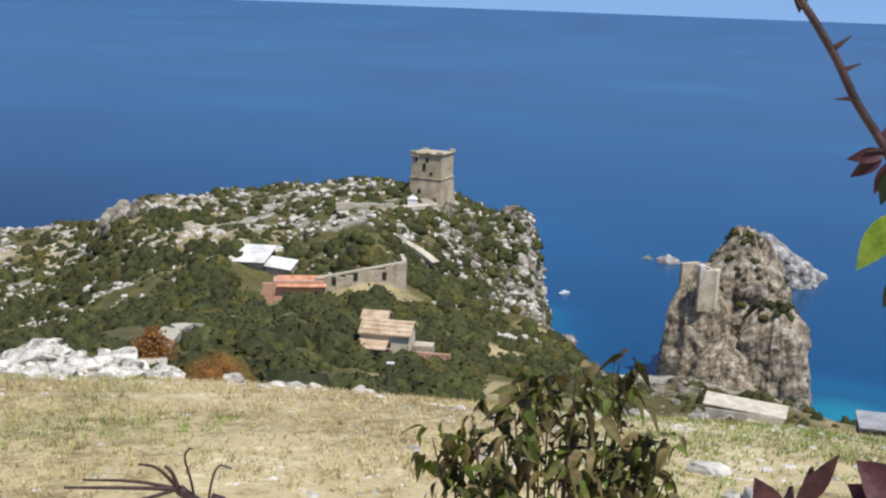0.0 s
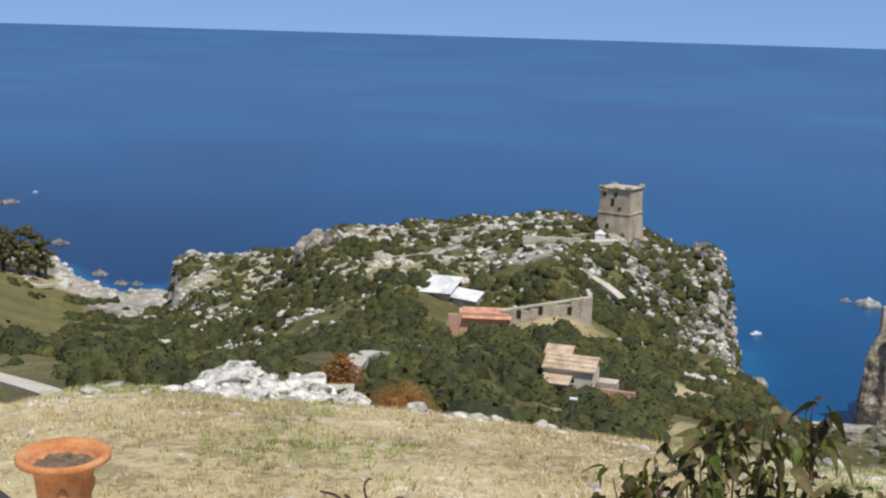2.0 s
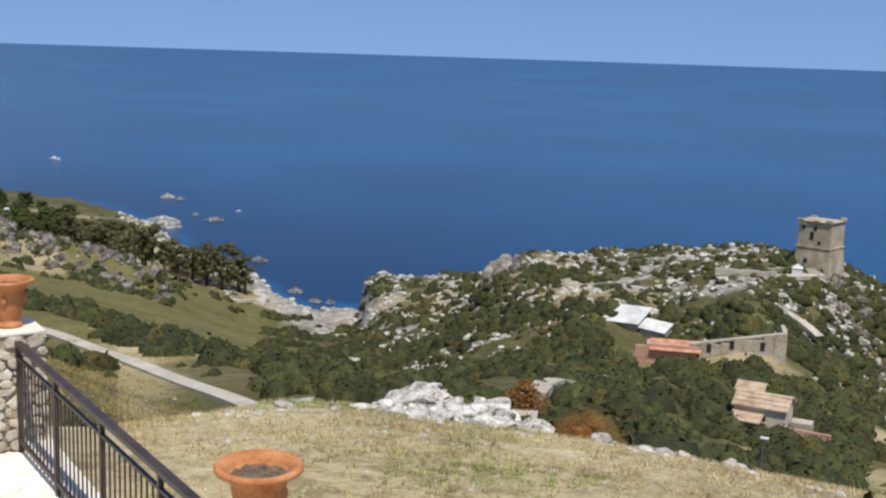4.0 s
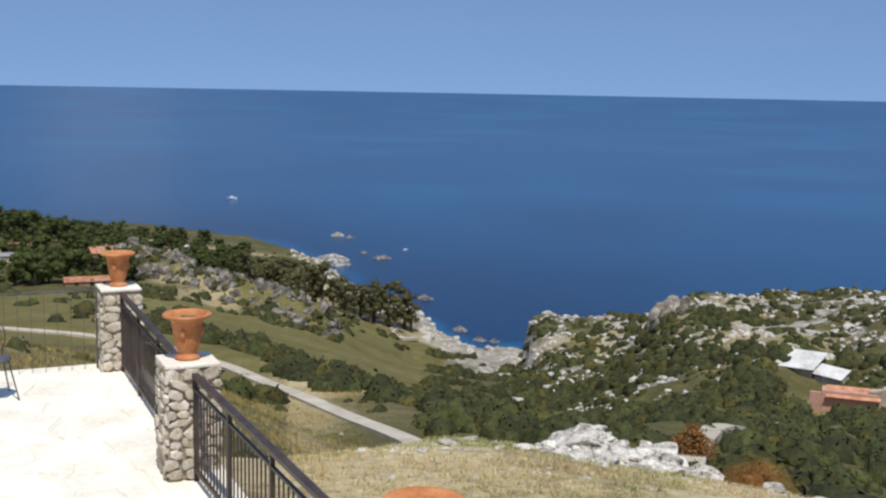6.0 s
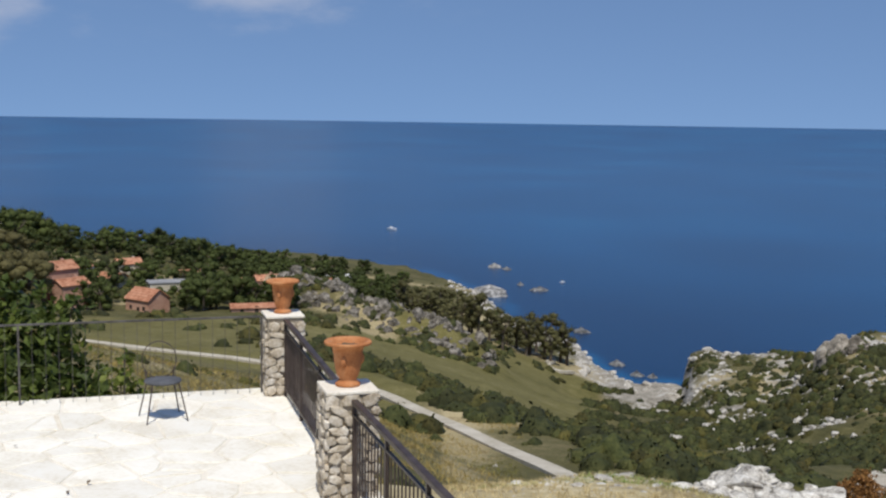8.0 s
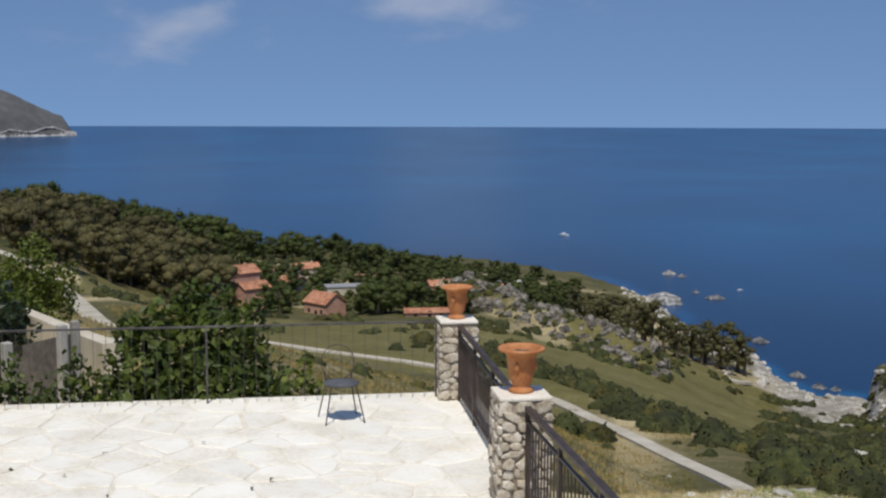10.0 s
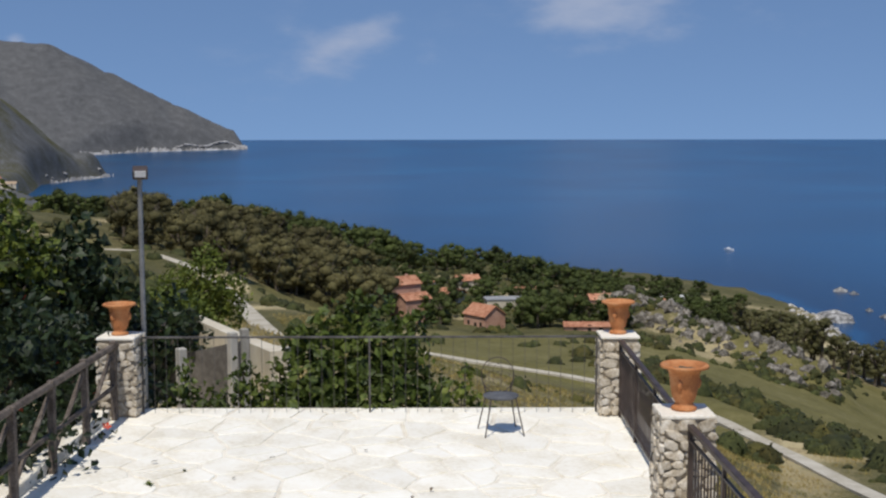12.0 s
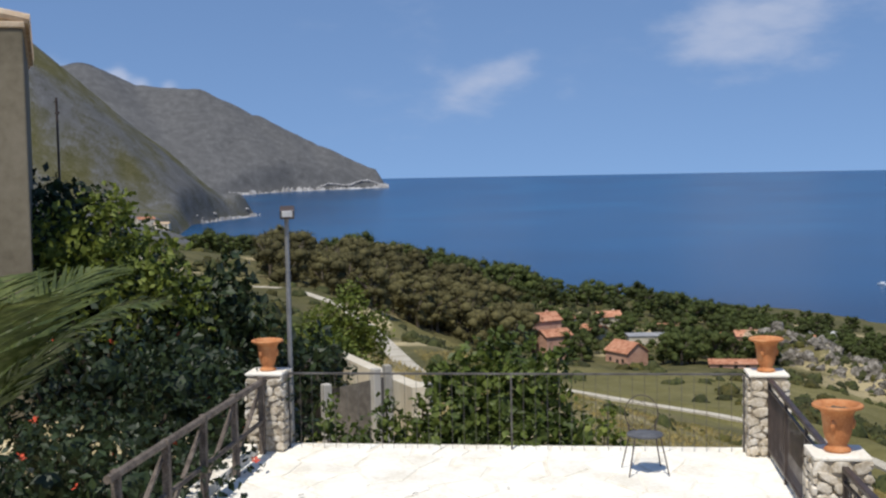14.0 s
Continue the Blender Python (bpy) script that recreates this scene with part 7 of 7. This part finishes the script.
def curve(points, n=8):
    """A smooth line through the points."""
    p = [Vector(q) for q in points]
    p = [2 * p[0] - p[1]] + p + [2 * p[-1] - p[-2]]
    out = []
    for a, b, c, d in zip(p, p[1:], p[2:], p[3:]):
        for i in range(n):
            t = i / n
            out.append(0.5 * (2 * b + (c - a) * t + (2 * a - 5 * b + 4 * c - d) * t * t + (3 * b - a - 3 * c + d) * t ** 3))
    return out + [p[-2]]


VIEW_SHIFT = Vector((0.003, 0.043, -0.016))      # moves the plants nearest the lens to fit the camera's view
briar = thing("briar", "thorny reddish brown briar cane with sparse leaves", "plant", pose(0.62 + VIEW_SHIFT.x, 0.72 + VIEW_SHIFT.y, 0.006 + VIEW_SHIFT.z))
o = briar.matrix_world.translation - VIEW_SHIFT
line = [Vector(q) - o for q in curve([(0.62, 0.72, 0.006), (0.60, 0.76, 1.5), (0.52, 0.84, 2.8), (0.40, 0.915, 3.32), (0.345, 0.94, 3.433), (0.313, 0.95, 3.482), (0.291, 0.957, 3.522), (0.258, 0.966, 3.568), (0.222, 0.975, 3.60), (0.19, 0.98, 3.63), (0.15, 0.985, 3.67)])]
part("cane", cane(line, 0.0046, 0.0026), briar, mat_cane)
for p, way in (((0.293, 0.957, 3.525), (0.25, 0, 0.2)), ((0.311, 0.95, 3.485), (-0.3, 0, -0.02)), ((0.30, 0.955, 3.507), (0.2, 0, 0.08)), ((0.337, 0.942, 3.445), (-0.2, 0, -0.03)), ((0.36, 0.93, 3.40), (0.2, 0, 0.1))):
    way = Vector(way).normalized() * 0.016
    part("thorn", rod(bmesh.new(), Vector(p) - o, Vector(p) - o + way, 0.0028, 0.0004, 6), briar, mat_cane)
small, big = leaf_mesh(0.03, 0.013, 0.25, mat_purple), leaf_mesh(0.058, 0.026, 0.2, mat_green_leaf)
dark = leaf_mesh(0.034, 0.016, 0.2, mat_dark_leaf)
for p, me, way in (((0.222, 0.975, 3.594), dark, (-0.25, 0, -1)), ((0.262, 0.965, 3.585), dark, (0.1, 0, -1)), ((0.332, 0.943, 3.452), small, (0.7, 0, 0.5)), ((0.338, 0.941, 3.442), small, (-1, 0, -0.15)), ((0.336, 0.941, 3.44), small, (-0.8, 0, -0.6)), ((0.342, 0.94, 3.436), small, (-0.3, 0, -1)), ((0.345, 0.939, 3.432), dark, (-0.15, 0, -1)), ((0.35, 0.938, 3.395), big, (-0.38, 0, -0.85)), ((0.36, 0.935, 3.345), dark, (-0.3, 0, -1)), ((0.39, 0.92, 3.33), small, (1, 0, 0.2)), ((0.40, 0.915, 3.31), big, (0.8, 0, -0.4))):
    part("leaf", me, briar, None, aim(Vector(p) - o, way))

purple = thing("purple_shrub", "purple leaved shrub with a dark bud", "plant", pose(0.42 + VIEW_SHIFT.x, 1.12 + VIEW_SHIFT.y, 0.006 + VIEW_SHIFT.z))
o = purple.matrix_world.translation - VIEW_SHIFT
wide_purple, tall_purple, round_purple = leaf_mesh(0.056, 0.034, 0.02, mat_purple), leaf_mesh(0.076, 0.023, 0.02, mat_purple), leaf_mesh(0.095, 0.06, 0.02, mat_purple)
for b, me, way in (((0.361, 1.145, 3.04), tall_purple, (0.47, -0.16, 0.87)), ((0.344, 1.15, 3.017), wide_purple, (-0.46, 0.13, 0.88)), ((0.484, 1.098, 3.03), round_purple, (-0.82, 0.32, 0.48)), ((0.482, 1.099, 3.045), round_purple, (-0.74, 0.3, 0.61))):
    part("stem", cane(curve([(0, 0, 0), ((b[0] - o.x) * 0.4, (b[1] - o.y) * 0.4, 1.6), Vector(b) - o - Vector((-0.02, 0, 0.08)), Vector(b) - o], 5), 0.008, 0.002), purple, mat_cane)
    part("leaf", me, purple, None, aim(Vector(b) - o, way))

dead = thing("dead_branch", "dry brown dead branch with bare twigs", "branch", pose(-0.36 + VIEW_SHIFT.x, 1.57 + VIEW_SHIFT.y, 0.006 + VIEW_SHIFT.z))
o = dead.matrix_world.translation - VIEW_SHIFT
knot = Vector((-0.40, 1.55, 2.845))
part("stem", cane([q - o for q in curve([(-0.36, 1.57, 0.006), (-0.30, 1.6, 1.4), (-0.335, 1.57, 2.7), (-0.36, 1.56, 2.80), knot], 6)], 0.012, 0.008), dead, mat_cane)
for pts, r in (([knot, (-0.46, 1.54, 2.858), (-0.53, 1.52, 2.866)], 0.005), ([knot, (-0.47, 1.53, 2.852), (-0.55, 1.50, 2.862)], 0.006), ([knot, (-0.43, 1.55, 2.875), (-0.455, 1.54, 2.885)], 0.005), ([knot, (-0.41, 1.55, 2.87), (-0.42, 1.55, 2.88)], 0.006), ([knot, (-0.45, 1.53, 2.835), (-0.50, 1.51, 2.835)], 0.005),
               ([(-0.375, 1.56, 2.79), (-0.383, 1.558, 2.85), (-0.392, 1.555, 2.89), (-0.386, 1.555, 2.905), (-0.380, 1.555, 2.905)], 0.0035), ([(-0.36, 1.56, 2.79), (-0.357, 1.56, 2.84), (-0.345, 1.56, 2.878), (-0.325, 1.56, 2.876)], 0.0035)):
    part("twig", cane([Vector(q) - o for q in curve(pts, 4)], r * 0.62, r * 0.35), dead, mat_cane)

wx0, wy0 = 0.32, 3.54
wilt = thing("wilting_shrub", "shrub with drooping browning green leaves", "shrub", pose(wx0, wy0, land_at(wx0, wy0)))
o = wilt.matrix_world.translation
rnd = random.Random(31)
mat_wilt = material("wilting_leaf", [(0.028, 0.030, 0.006), (0.066, 0.066, 0.014), (0.135, 0.120, 0.030)], size=0.06, fine=5, bump=0.4, bump_size=0.004, rough=0.75)
leaf_kinds = [leaf_mesh(0.068, 0.034, 1.1, mat_dry_leaf), leaf_mesh(0.066, 0.038, 0.9, mat_wilt), leaf_mesh(0.072, 0.034, 1.3, mat_wilt), leaf_mesh(0.055, 0.03, 0.8, mat_lime_leaf)]
for i in range(54):
    x = rnd.uniform(-0.40, 0.38)
    crest = 2.34 - 2.2 * max(0, abs(x - 0.02) - 0.12) ** 2 - 0.05 * math.sin(x * 19) - o.z
    if i < 5:
        x, crest = (0.05, 0.12, 0.20, 0.23, -0.1)[i], (2.40, 2.36, 2.45, 2.43, 2.38)[i] - o.z
        tip = Vector((x, rnd.uniform(-0.06, 0.06), crest))
    else:
        tip = Vector((x, rnd.uniform(-0.2, 0.2), crest - 0.34 * rnd.random() ** 1.1))
    root = Vector((0.05 * rnd.uniform(-1, 1), 0.05 * rnd.uniform(-1, 1), 0))
    pts = curve([root, Vector((tip.x * 0.35, tip.y * 0.35, tip.z * 0.55)), Vector((tip.x * 0.8, tip.y * 0.8, tip.z * 0.9)), tip], 6)
    branch = part("branch", cane(pts, 0.007, 0.0022, 5), wilt, mat_cane)
    for j in range(12):
        q = pts[-1 - int(abs(rnd.gauss(0, 2.0)))]
        q = q + Vector((rnd.gauss(0, 0.035), rnd.gauss(0, 0.035), rnd.gauss(0, 0.02)))
        part("leaf", leaf_kinds[rnd.choice((0, 0, 0, 1, 1, 2, 2, 3, 3))], branch, None, Matrix.Translation(q) @ pose(0, 0, 0, rnd.uniform(-50, 50), rnd.uniform(-30, 55), rnd.uniform(0, 360)) @ Matrix.Scale(rnd.uniform(0.7, 1.25), 4))

# weeds and fallen leaves on the terrace
for u, v, s in ((4.5, 3.35, 0.10), (3.1, 5.25, 0.12), (3.9, 5.0, 0.10), (2.6, 5.0, 0.06), (5.4, 5.6, 0.07)):
    p = on_terrace(u, v, 0.0)
    rng_w = np.random.default_rng(int(u * 100))
    n = 40
    a, tilt = rng_w.uniform(0, 6.28, n), rng_w.uniform(0.2, 1.0, n)
    tips = np.c_[np.cos(a) * s * tilt, np.sin(a) * s * tilt * 0.6, s * 0.55 * (1.15 - tilt)]
    w = np.c_[-np.sin(a), np.cos(a), 0 * a] * 0.006
    vs = np.stack([-w, w, tips], 1).reshape(-1, 3)
    tagged(part("weed", mesh_from("weed", vs, np.arange(len(vs)).reshape(-1, 3), mat_lime_leaf), None, None, pose(*p)), "small weed growing between the paving stones", "weed", "terrace weeds")
crumb = leaf_mesh(0.07, 0.04, 0.5, mat_soil)
for u, v, s in ((4.25, 2.7, 1.5), (3.3, 2.35, 1.0), (3.55, 2.55, 0.8), (2.2, 4.1, 1.0), (2.35, 5.35, 1.1), (3.6, 3.9, 0.7), (1.9, 3.1, 0.8), (2.9, 4.4, 0.7)):
    p = on_terrace(u, v, 0.035)
    tagged(part("fallen_leaf", crumb, None, None, pose(p.x, p.y, p.z * s, 10, -8, u * 90) @ Matrix.Scale(s, 4)), "curled dark dead leaf lying on the paving", "leaf", "fallen leaves")
